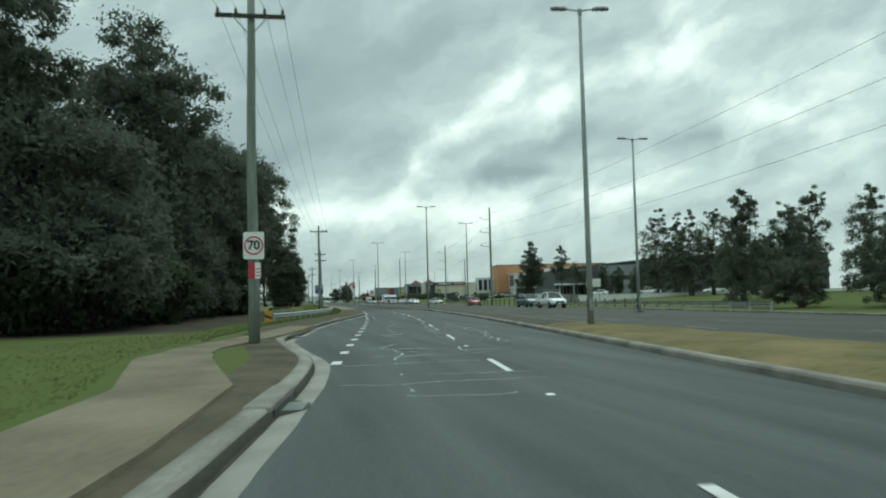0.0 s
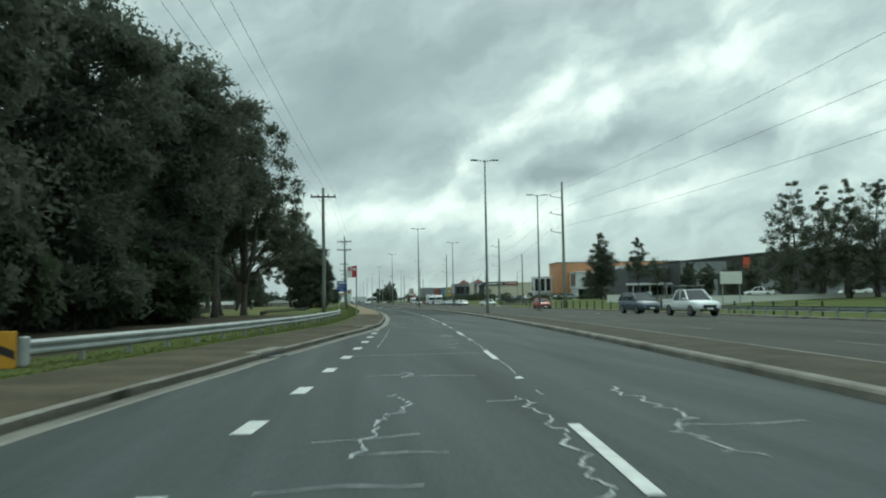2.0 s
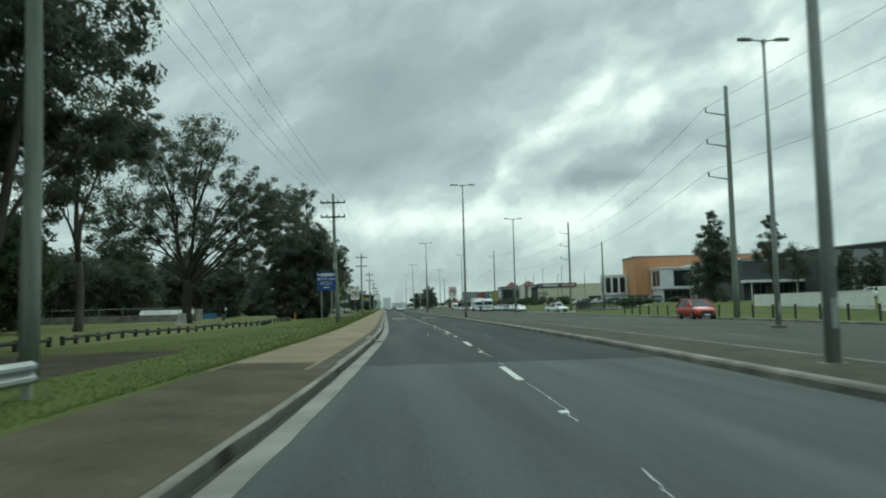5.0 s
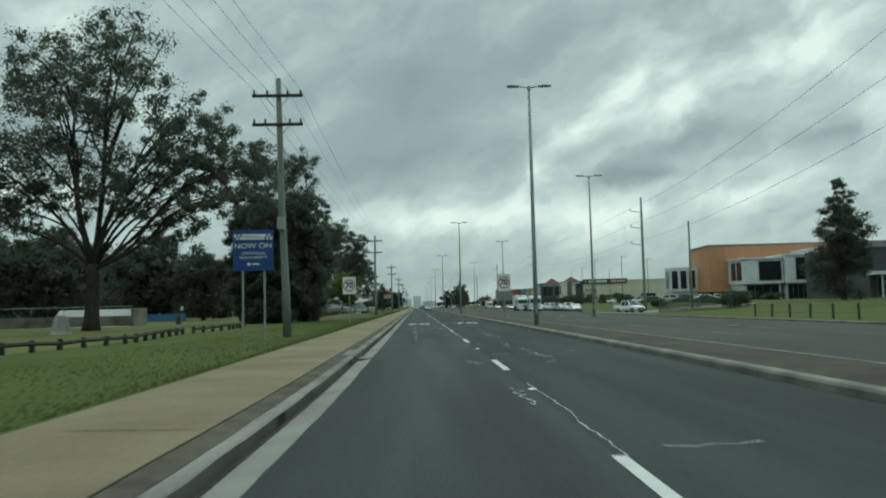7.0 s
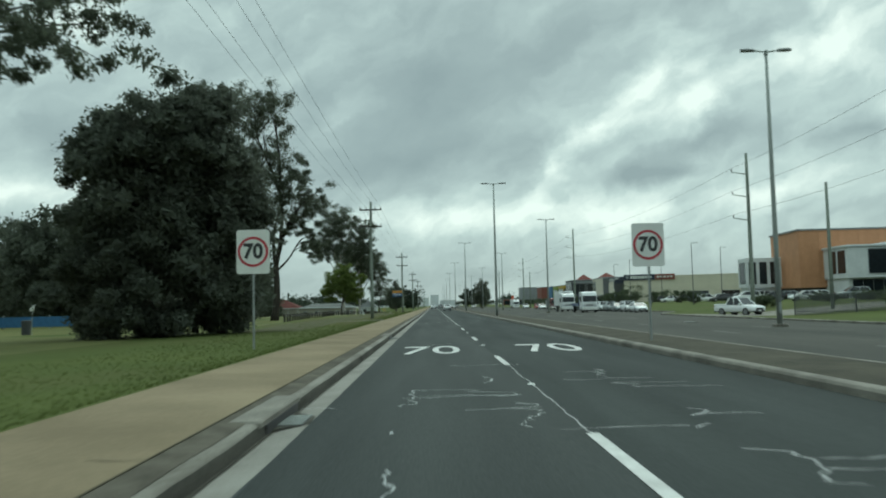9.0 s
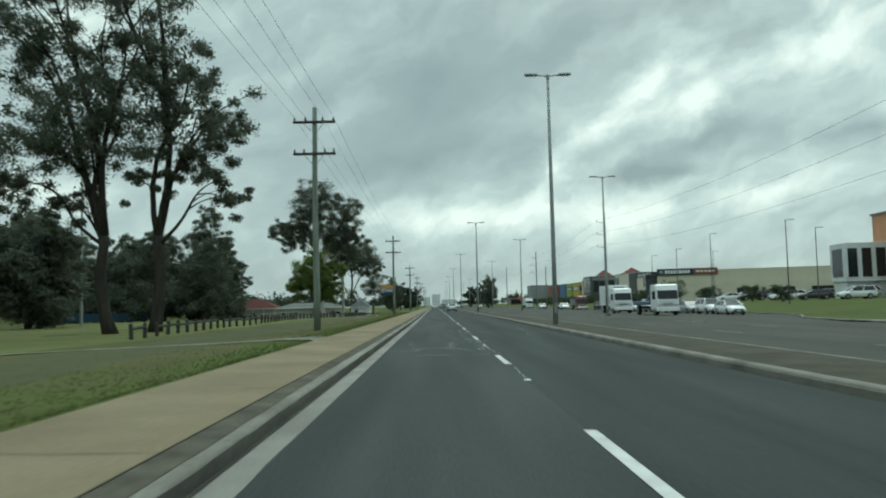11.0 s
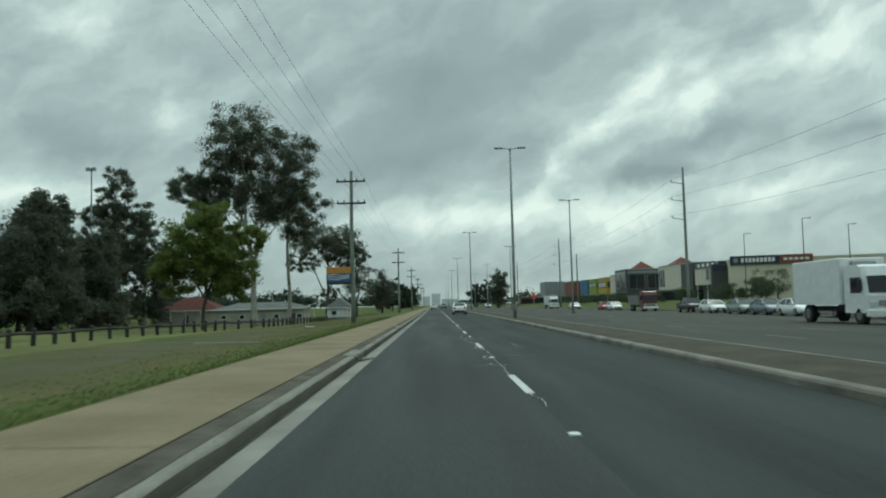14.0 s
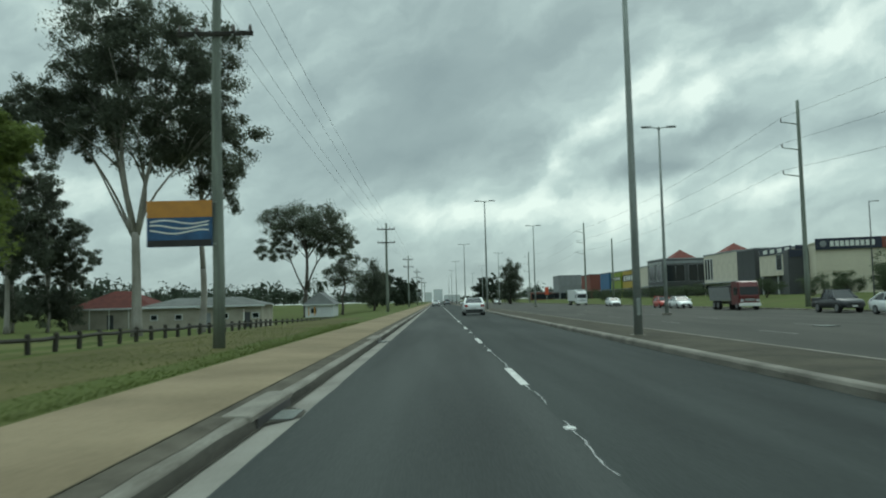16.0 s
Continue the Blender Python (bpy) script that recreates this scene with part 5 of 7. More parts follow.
tree("tree", -18.5, 238, 0.1, 21, ((-0.8, 0, 12.6, 4.4, 4.8, 3.6), (5.2, 0, 12.2, 3.0, 3.0, 2.8), (6.4, -0.5, 8.2, 1.4, 1.6, 2.2), (-4.6, 0, 11.0, 4.0, 4.2, 3.8), (0, 0, 17.0, 4.6, 4.2, 3.6), (3.6, 0, 15.4, 3.0, 3.0, 2.6), (0.6, 0, 22.0, 3.8, 3.8, 3.2), (-4.8, 0, 22.0, 3.8, 3.8, 3.0), (-5.4, 0, 16.6, 3.8, 4.0, 3.4), (-3.2, 0.5, 7.4, 2.4, 2.4, 1.5), (1.4, 0, 8.6, 1.8, 2.0, 1.3), (-5.8, 0, 8.4, 2.2, 2.2, 1.8), (3.6, 0, 9.6, 2.0, 2.0, 1.4)), LEAF_GUM, BARK_DARK, "tall gum tree with twin dark trunks by the fence", clumps=580, count=56, size=0.34, trunk=0.36, seed=18, stems=((-0.6, 0), (1.7, 0.6)), droop=0.9, clump=0.13, limbs=46, fork=0.36, fine=3.2, sprays=20, lean=0.12, thick=0.8)
tree("tree", -25, 149, 0.05, 20, ((0, 0, 14, 5, 5, 4.5), (3.5, -1, 15.5, 3, 3, 3), (-2, 0, 10, 4, 4, 3)), LEAF_GUM, BARK, GUM, clumps=150, count=55, size=0.4, trunk=0.32, seed=25, droop=0.9, clump=0.13, limbs=26)
tree("tree", -17.4, 305, 0.05, 9.6, ((-0.4, 0, 6.2, 2.9, 2.9, 2.6), (1.7, 0, 4.5, 2.5, 2.6, 2.3), (-2.1, 0, 4.2, 2.2, 2.4, 1.9), (0.6, 0, 8.2, 1.8, 1.8, 1.5), (2.9, 0, 6.6, 1.7, 1.7, 1.5), (2.2, 0, 2.9, 1.7, 1.8, 1.2)), LEAF_LIGHT, BARK, "small bright yellow-green tree by the log fence", clumps=330, count=78, size=0.32, trunk=0.17, seed=19, droop=0.2, clump=0.15)
tree("tree", -20.2, 334, 0.02, 22.8, ((-0.8, 0, 20.4, 4.8, 4.6, 4.4), (-3.6, 1, 16.0, 3.8, 4, 3.6), (4.0, 0, 17.5, 3.8, 3.8, 4.0), (0.8, 0, 13.6, 5.2, 4.4, 2.8), (-5.2, 0, 12.8, 2.6, 2.6, 2.2), (6.0, 0, 13.0, 2.6, 2.6, 2.8), (-7.4, 1, 15.2, 2.8, 3.0, 2.5)), LEAF_GUM, BARK_PALE, "tall pale-trunked gum tree with a high open crown", clumps=560, count=55, size=0.38, trunk=0.34, seed=20, droop=0.9, clump=0.125, limbs=34, fork=0.40, fine=3.2, lean=0.1, thick=0.72)
tree("tree", -17.4, 339, 0.02, 17.5, ((0, 0, 13, 3.6, 3.6, 3.6), (1.8, 0, 10.2, 2.0, 2.2, 2.2)), LEAF_GUM, BARK_PALE, "pale-trunked gum tree beside the low building", clumps=90, count=60, size=0.36, trunk=0.27, seed=21, droop=0.9, clump=0.15, limbs=18)
tree("tree", -26.3, 441, 0, 23, ((0, 0, 17.5, 10, 8, 4.8), (6, 0, 13.5, 5, 5, 3.0), (-6, 0, 12.5, 4.5, 5, 3)), LEAF_GUM, BARK, "broad umbrella-shaped gum tree in the distance", clumps=300, count=60, size=0.5, trunk=0.5, seed=22, clump=0.115, fork=0.3, limbs=26)
tree("tree", -20.5, 452, 0, 17, ((0, 0, 9.0, 4.2, 4.2, 5),), LEAF_GUM, BARK, GUM, clumps=60, count=50, size=0.5, trunk=0.3, seed=23)
tree("tree", -15.2, 470, 0, 12, ((0, 0, 6, 4.4, 4.4, 5.6),), LEAF_DARK, BARK, "round dark roadside tree in the distance", clumps=110, count=60, size=0.5, trunk=0.3, seed=24)
tree("tree", -54, 381, 0, 27, ((0, 0, 22.8, 3.9, 3.6, 3.6), (-2.2, 0, 18.2, 4.0, 3.8, 3.2), (2.6, 0, 18.0, 3.6, 3.6, 3.0), (2.0, 0, 13.6, 4.8, 4.2, 3.4), (-2.5, 0, 12.6, 4.0, 4, 3), (1.5, 0, 8.6, 5.0, 4, 3)), LEAF_GUM, BARK_PALE, "tall slender gum tree rising above the park wood", clumps=260, count=60, size=0.5, trunk=0.34, seed=26, droop=0.8, clump=0.15, limbs=22, sprays=24)
for x, y, h, sd in ((-50.4, 384, 19, 27), (-48.2, 386, 14, 28), (-57, 388, 20, 29)):
    tree("tree", x, y, 0, h, ((0, 0, h * 0.82, 2.6, 2.6, h * 0.15), (-1.4, 0, h * 0.62, 2.4, 2.4, h * 0.13), (1.6, 0, h * 0.55, 2.6, 2.6, h * 0.13), (0.2, 0, h * 0.38, 2.6, 2.4, h * 0.12), (-0.6, 0, h * 0.16, 2.8, 2.6, h * 0.14)), LEAF_DARK, BARK_PALE, "slim pale-trunked gum tree at the edge of the park", clumps=210, count=55, size=0.40, trunk=0.2, seed=sd, droop=0.8, clump=0.14, limbs=20, group="gums by the park building")
for k, (x, y, h, r) in enumerate(((-44.6, 352, 12.5, 3.4), (-49.5, 356, 13.5, 3.8))):
    tree("tree", x, y, 0, h, ((0, 0, h * 0.34, r * 1.1, r * 1.1, h * 0.2), (0.3, 0, h * 0.6, r, r, h * 0.2), (0.1, 0, h * 0.84, r * 0.55, r * 0.55, h * 0.17)), LEAF_DARK, BARK_GREY, "dark layered pine-like tree with bare lower trunk", clumps=150, count=55, size=0.4, trunk=0.2, seed=310 + k, clump=0.15, limbs=22, group="pines by the park building", fine=2.0, sprays=24, fork=0.5)
# park wood behind the sports field
g_ = random.Random(3)
for k, (x, y, h, r) in enumerate(((-47, 324, 14, 4.5), (-36.5, 317, 13, 4.0), (-37.5, 332, 12, 3.6), (-38, 322, 13, 4.5), (-42, 328, 14, 5), (-50, 322, 15, 5), (-56, 328, 14, 5), (-65, 326, 15, 6), (-46, 318, 15, 5.5), (-53, 330, 13, 6), (-60, 322, 14, 6), (-69, 330, 15, 6.5), (-76, 320, 14, 7), (-52, 345, 16, 5.5), (-62, 350, 18, 6), (-84, 335, 16, 8), (-57, 340, 15, 6), (-66, 340, 15, 6.5), (-73, 345, 16, 7))):
    tree("tree", x, y, 0, h, ((0, 0, h * 0.22, r * 1.3, r * 1.3, h * 0.21), (0, 0, h * 0.52, r * 0.85, r * 0.85, h * 0.3), (r * 0.3, 0, h * 0.8, r * 0.5, r * 0.55, h * 0.2)), LEAF_GUM if k % 2 == 0 else LEAF_DARK, BARK, "dark tree in the wood behind the park", clumps=120, count=60, size=0.5, trunk=0.3, seed=40 + k, clump=0.16, group="park wood", fine=2.1, sprays=30)
for k, (x, y, h, r) in enumerate(((-36, 158, 12, 5), (-50, 190, 13, 6), (-40, 208, 12, 5), (-31, 236, 11, 4), (-46, 226, 13, 6), (-56, 262, 13, 6), (-44, 278, 13, 5), (-62, 196, 14, 7), (-70, 268, 15, 7), (-82, 250, 16, 8), (-78, 200, 16, 8), (-70, 160, 16, 8), (-60, 140, 15, 7), (-90, 290, 16, 8), (-95, 230, 16, 9), (-48, 205, 13, 6), (-60, 215, 14, 7), (-40, 240, 13, 5), (-52, 250, 14, 6), (-66, 245, 15, 7), (-36, 262, 11, 5), (-75, 228, 15, 8), (-44, 165, 14, 7), (-58, 175, 15, 7), (-38, 140, 15, 6), (-48, 130, 16, 7))):
    tree("tree", x, y, 0, h, ((0, 0, h * 0.46, r, r, h * 0.45),), LEAF_DARK, BARK, "dark tree in the wood behind the park", clumps=85, count=60, size=0.55, trunk=0.3, seed=60 + k, clump=0.17, group="park wood", fine=1.5, sprays=36)
# low trees here get a darker leaf colour than the crowns above
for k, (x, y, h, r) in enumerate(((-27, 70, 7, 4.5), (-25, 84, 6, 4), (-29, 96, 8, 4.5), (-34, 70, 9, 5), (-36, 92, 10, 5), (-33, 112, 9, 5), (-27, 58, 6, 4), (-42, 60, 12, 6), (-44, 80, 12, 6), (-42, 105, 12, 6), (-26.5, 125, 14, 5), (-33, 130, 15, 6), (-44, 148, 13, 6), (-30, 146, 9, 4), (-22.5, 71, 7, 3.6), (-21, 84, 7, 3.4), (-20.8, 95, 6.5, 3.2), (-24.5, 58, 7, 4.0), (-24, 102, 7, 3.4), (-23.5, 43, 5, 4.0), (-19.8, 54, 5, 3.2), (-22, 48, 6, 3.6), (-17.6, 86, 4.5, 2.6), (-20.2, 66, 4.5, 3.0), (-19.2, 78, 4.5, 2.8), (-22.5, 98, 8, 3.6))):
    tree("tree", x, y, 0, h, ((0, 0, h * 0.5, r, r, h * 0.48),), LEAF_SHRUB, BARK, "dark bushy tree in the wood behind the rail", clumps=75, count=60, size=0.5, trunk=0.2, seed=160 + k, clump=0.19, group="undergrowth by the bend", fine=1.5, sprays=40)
for k, (x, y, h, r) in enumerate(((-13.5, 496, 10.5, 3.2), (-12.5, 530, 9.5, 3.2), (-12, 565, 9, 3.0), (-12.5, 610, 10, 3.6), (-13, 700, 14, 5), (17.5, 600, 11, 3.2), (23, 612, 13, 3.6), (29, 606, 11, 3.6), (-18, 520, 11, 4.0))):
    tree("tree", x, y, 0, h, ((0, 0, h * 0.42, r, r, h * 0.42), (0.2 * r, 0, h * 0.78, r * 0.6, r * 0.6, h * 0.2)), LEAF_FAR, BARK, "grey-green roadside tree in the distance", clumps=70, count=50, size=0.55, trunk=0.25, seed=140 + k, clump=0.16, group="far roadside trees", fine=1.3, sprays=24)
# right side
tree("tree", 56.5, 226, 0.4, 17.8, ((0, 0, 4.6, 4.4, 4.4, 4.4), (0.3, 0, 8.5, 3.8, 3.8, 4.4), (0, 0, 12.2, 2.6, 2.6, 3.4), (0, 0, 14.8, 1.5, 1.5, 2.6)), LEAF_DARK, BARK, "dark conical tree before the office", clumps=200, count=80, size=0.42, trunk=0.3, seed=80, clump=0.15, sprays=34)
tree("tree", 62.5, 216, 0.4, 15.3, ((0, 0, 8.0, 2.8, 2.8, 3.4), (0.3, 0, 11.0, 2.2, 2.2, 2.2), (0, 0, 13.6, 1.2, 1.2, 1.6)), LEAF_GUM, BARK, "slender open gum tree before the dark warehouse", clumps=90, count=45, size=0.4, trunk=0.2, seed=81)
tree("tree", 67.5, 217, 0.4, 11.8, ((0, 0, 6.8, 2.8, 2.8, 3.6),), LEAF_GUM, BARK, "slender open gum tree before the dark warehouse", clumps=50, count=45, size=0.4, trunk=0.2, seed=82)
for k, (x, y, h, r) in enumerate(((52, 134, 16.0, 3.2), (52.5, 128, 14.2, 2.2), (52, 122, 13.7, 2.4), (57, 124, 14.6, 2.6), (33.5, 76, 12.0, 2.5), (58.5, 106, 13.8, 2.8), (60, 102, 15.2, 2.6), (63, 111, 13.2, 3.0), (61, 92, 13.6, 3.0), (60, 84, 12.4, 3.2), (33, 66, 6.0, 2.6), (35.5, 58, 7.0, 2.6), (56, 115, 11.0, 3.0), (44, 88, 7.5, 2.8), (73, 212, 8.6, 2.0), (77.5, 212, 8.2, 2.2), (81.5, 207, 9.2, 2.4), (86.5, 208, 9.8, 2.4), (92, 204, 9.0, 2.2))):
    tree("tree", x, y, ground_z(x, y), h, ((0, 0, h * 0.56, r, r, h * 0.32), (0.2 * r, 0, h * 0.84, r * 0.55, r * 0.55, h * 0.17), (-0.2 * r, 0, h * 0.26, r * 1.15, r * 1.15, h * 0.24)), LEAF_GUM, BARK, "narrow gum tree in a row beside the works yard", clumps=150, count=44, size=0.37, trunk=0.17, seed=100 + k, droop=0.8, clump=0.12, sprays=14, group="gum row by the works yard", stems=((0, 0), (0.5, 0.3)))
tree("tree", 20.8, 508, 0, 13.4, ((0, 0, 5.0, 3.6, 3.6, 5.0), (0.5, 0, 9.8, 3.0, 3.0, 3.0)), LEAF_GUM, BARK, "dark rounded tree standing in the distance", clumps=160, count=60, size=0.42, trunk=0.4, seed=130)


def shrub(x, y, z, r, h, leaf, label, seed):
    t = thing("shrub", label, "shrub", x, y, z, group="shrubs")
    g = np.random.default_rng(seed)
    C = [(g.normal() * r * 0.45, g.normal() * r * 0.45, h * g.uniform(0.2, 0.8)) for _ in range(22)]
    me = leaf_mesh(C, [r * 0.42] * 22, 110, 0.17, 0.1, seed, 14)
    me.materials.append(leaf)
    part("crown", me, None, t)
    m = Mesh()
    for c in C[:5]:
        m.tube([(0, 0, -0.1), (c[0] * 0.4, c[1] * 0.4, c[2] * 0.5), c], (0.05, 0.035, 0.01), 5)
    part("stem", m, BARK, t)


for k, (x, y, r, h) in enumerate(((39.6, 222.5, 2.2, 2.5), (50, 258, 1.6, 1.2), (54, 255, 1.8, 1.3), (62, 260, 1.6, 1.2), (66, 268, 1.8, 1.3), (41.6, 224, 1.8, 2.2), (38.5, 250, 1.5, 1.7), (47, 300, 1.6, 2.6), (50, 318, 1.5, 3.0), (52, 345, 1.6, 3.2), (49, 366, 2.0, 3.6), (52, 372, 2.2, 4.2), (50, 387, 2.2, 3.2), (46, 392, 2.4, 3.0), (44, 405, 2.0, 2.6), (56, 380, 1.6, 3.4), (46, 430, 2.4, 2.6), (48, 445, 2.6, 2.4), (44, 462, 2.2, 2.4), (58, 395, 1.5, 2.5), (40, 470, 2.2, 2.2), (55, 373, 2.6, 6.0), (61, 372, 2.0, 3.4), (47.5, 373, 1.8, 3.4), (64, 376, 2.2, 3.8), (52, 455, 2.6, 2.8), (51, 470, 2.8, 2.8), (50, 485, 2.8, 2.9), (49, 500, 2.8, 2.8), (48.5, 516, 3.0, 3.0), (48, 532, 3.0, 3.0), (46, 550, 3.2, 3.0), (54, 446, 2.4, 3.2))):
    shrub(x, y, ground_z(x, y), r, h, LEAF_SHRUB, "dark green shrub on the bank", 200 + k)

# far woods along the horizon, past counting
g_ = np.random.default_rng(9)
C, S = [], []
for k in range(900):
    side = -1 if k % 2 else 1
    y = 480 + 1500 * g_.random() ** 1.3
    x = side * (26 + 300 * g_.random() ** 1.6) + (14 if side > 0 else 0)
    if side > 0 and x < 90 and y < 640:
        x += 70
    h = g_.uniform(5, 11)
    C.append((x, y, h * 0.55))
    S.append(h * 0.5)
for k in range(900):
    y = 250 + 330 * g_.random()
    x = -62 - 380 * g_.random() ** 1.4
    h = g_.uniform(6, 11)
    C.append((x, y, h * 0.42))
    S.append(h * 0.55)
me = leaf_mesh(C, S, 56, 0.95, 0.1, 5, 22)
me.materials.append(LEAF_FAR)
single("far_woods", me, None, "distant grey-green woods along the horizon", "trees", kind="stuff")

# short grass blades along the path


def grass_blades(n, seed):
    g = np.random.default_rng(seed)
    V = []
    while len(V) < n:
        y = float(-5 + 330 * g.random())
        d = float(2.70 + 5 * g.random() ** 2.2)
        x = lip_x(y) - d
        if 34 < y < 106 and d > 5.0 and g.random() < 0.85:
            continue
        if (y < 42 and abs(x - near_path(y)) < 1.1) or noise.noise((x * 0.9, y * 0.9, 7)) < -0.55:
            continue
        V.append((x, y, left_z(d, x, y)))
    P = np.array(V)
    h = g.uniform(0.02, 0.06, n)
    a = g.uniform(0, 6.283, n)
    w = np.stack([np.cos(a), np.sin(a), np.zeros(n)], 1) * g.uniform(0.008, 0.018, n)[:, None]
    tip = np.stack([g.normal(0, 0.02, n), g.normal(0, 0.02, n), h], 1)
    co = np.stack([P - w, P + w, P + tip], 1).reshape(-1, 3)
    me = bpy.data.meshes.new("grass")
    me.from_pydata(co.tolist(), [], np.arange(3 * n).reshape(-1, 3).tolist())
    me.materials.append(GRASS_BLADE)
    return me


single("grass", grass_blades(80000, 8), None, "short green grass blades on the verge", "grass", kind="stuff")

# ---- buildings ----
ORANGE = material("orange_cladding", (0.50, 0.25, 0.13), (0.41, 0.20, 0.10), 0.7, scale=0.6, fine=6)
CLAD_WHITE = material("white_cladding", (0.66, 0.68, 0.69), (0.54, 0.56, 0.57), 0.6, scale=0.5, fine=5)
CLAD_GREY = material("grey_cladding", (0.25, 0.27, 0.28), (0.19, 0.2, 0.21), 0.6, scale=0.5, fine=5)
CLAD_DARK = material("charcoal_cladding", (0.062, 0.066, 0.07), (0.045, 0.048, 0.052), 0.6, scale=0.5, fine=6)
BEIGE = material("beige_tilt_panel", (0.58, 0.545, 0.43), (0.50, 0.465, 0.37), 0.8, scale=0.3, fine=4)
CREAM = material("cream_render", (0.64, 0.595, 0.50), (0.52, 0.48, 0.40), 0.85, scale=0.8, fine=8)
PARK_RENDER = material("dull_cream_render", (0.40, 0.375, 0.315), (0.29, 0.27, 0.225), 0.9, scale=0.5, fine=5, spec=0.2)
ROOF_PARK = material("dull_metal_roof", (0.150, 0.158, 0.150), (0.095, 0.102, 0.096), 0.8, scale=0.5, spec=0.2)
ROOF_TILE = material("faded_red_tiles", (0.125, 0.042, 0.034), (0.080, 0.030, 0.026), 0.9, scale=1.2, fine=9, spec=0.15)
ROOF_RED = material("red_tile_roof", (0.17, 0.042, 0.03), (0.11, 0.03, 0.022), 0.85, scale=1.5, fine=10)
ROOF_GREY = material("grey_metal_roof", (0.22, 0.23, 0.23), (0.15, 0.16, 0.16), 0.55, 0.2, scale=0.6)
GLASS_DARK = material("dark_window_glass", (0.018, 0.024, 0.028), (0.012, 0.015, 0.018), 0.12, scale=1.5)
WALL_WHITE = material("white_block_wall", (0.74, 0.75, 0.70), (0.60, 0.61, 0.56), 0.85, scale=0.35, fine=5)
COURT_BLUE = material("faded_blue_mesh", (0.030, 0.058, 0.092), (0.022, 0.044, 0.07), 0.85, scale=1, spec=0.1)
C_BLUE = material("blue_container", (0.05, 0.15, 0.30), (0.035, 0.11, 0.23), 0.6)
C_GREEN = material("lime_signboard", (0.24, 0.31, 0.03), (0.2, 0.26, 0.03), 0.6)
C_RUST = material("rust_red_panel", (0.22, 0.07, 0.05), (0.16, 0.055, 0.04), 0.7)
RAMP = material("pale_ramp_concrete", (0.48, 0.48, 0.45), (0.36, 0.36, 0.33), 0.85, scale=0.8, fine=10)
SIGN_NAVY = material("navy_fascia", (0.015, 0.022, 0.045), (0.02, 0.025, 0.045), 0.5)
SIGN_ORANGE = material("orange_red_sign", (0.60, 0.10, 0.04), (0.5, 0.08, 0.035), 0.5)


def panels(parent, mat, x0, x1, y, z0, z1, pitch=1.2, d=0.05):
    """A wall front of separate panels with open joints."""
    n = max(1, int((x1 - x0) / pitch))
    w = (x1 - x0) / n
    me = Mesh().box(0.02, -d, z0 + 0.02, w - 0.02, -0.004, z1 - 0.02).mesh("panel", mat)
    for k in range(n):
        part("panel", me, mat, parent, at=pose(x0 + w * k, y, 0))


def window(parent, x0, x1, z0, z1, y, frame=CLAD_WHITE, bars=1):
    w = part("window", Mesh().box(x0, y - 0.03, z0, x1, y + 0.05, z1), GLASS_DARK, parent)
    m = Mesh()
    f = 0.08
    m.box(x0 - f, y - 0.08, z0 - f, x1 + f, y + 0.02, z0)
    m.box(x0 - f, y - 0.08, z1, x1 + f, y + 0.02, z1 + f)
    m.box(x0 - f, y - 0.08, z0, x0, y + 0.02, z1)
    m.box(x1, y - 0.08, z0, x1 + f, y + 0.02, z1)
    for k in range(1, bars + 1):
        xx = x0 + (x1 - x0) * k / (bars + 1)
        m.box(xx - 0.03, y - 0.06, z0, xx + 0.03, y + 0.02, z1)
    part("window_frame", m, frame, w)
    return w


# orange and white office
t = thing("office_building", "two-storey office with an orange box and white bays", "building", 65, 297, 0.7, rz=-4)
panels(part("orange_wall", Mesh().box(0, 0, 2.2, 42, 14, 12.4), ORANGE, t, "orange clad upper volume"), ORANGE, 0, 42, 0, 2.2, 12.4, 3.5)
part("undercroft", Mesh().box(0.6, 1.2, 0, 40, 13, 2.2), CLAD_DARK, t)
for k, (x0, d, w, zt) in enumerate(((4.2, 9.5, 8.5, 8.8), (12.7, 10.5, 5.5, 9.4), (18.2, 13.5, 9.5, 10.4), (27.7, 12.0, 12, 10.4))):
    bay = part("bay", Mesh().box(x0, -d, 3.6, x0 + w, 0.5, zt, 0.05).box(x0 + 0.4, -d + 0.8, 0, x0 + w - 0.4, 0.4, 3.6), CLAD_WHITE, t, "white clad bay")
    window(bay, x0 + w * 0.40, x0 + w * 0.94, 4.3, zt - 0.5, -d, CLAD_GREY, 0)
    window(bay, x0 + w * 0.12, x0 + w * 0.9, 0.3, 3.3, -d + 0.8, CLAD_GREY, 3)
    for q in range(2):
        part("side_window", Mesh().box(x0 - 0.04, -d + 0.8 + 3.6 * q, 4.4, x0 + 0.02, -d + 3.8 + 3.6 * q, zt - 0.5), GLASS_DARK, bay)
    part("roof_edge", Mesh().box(x0 - 0.3, -d - 0.3, zt, x0 + w + 0.3, 0.5, zt + 0.3, 0.05), CLAD_WHITE, bay)
wing = part("wing", Mesh().box(-6.5, 9, 2.6, 0.1, 14, 8.2, 0.05).box(-6.2, 9.6, 0, 0, 13.6, 2.6), CLAD_WHITE, t, "white wing with upright windows")
part("side_window", Mesh().box(-6.54, 9.8, 3.3, -6.48, 13.2, 7.4), GLASS_DARK, wing)
for k in range(3):
    window(wing, -6.1 + 2.0 * k, -4.7 + 2.0 * k, 3.2, 7.4, 9, CLAD_WHITE, 0)
part("roof", Mesh().box(-0.2, -0.2, 12.4, 42.2, 14.2, 12.7), ROOF_GREY, t)
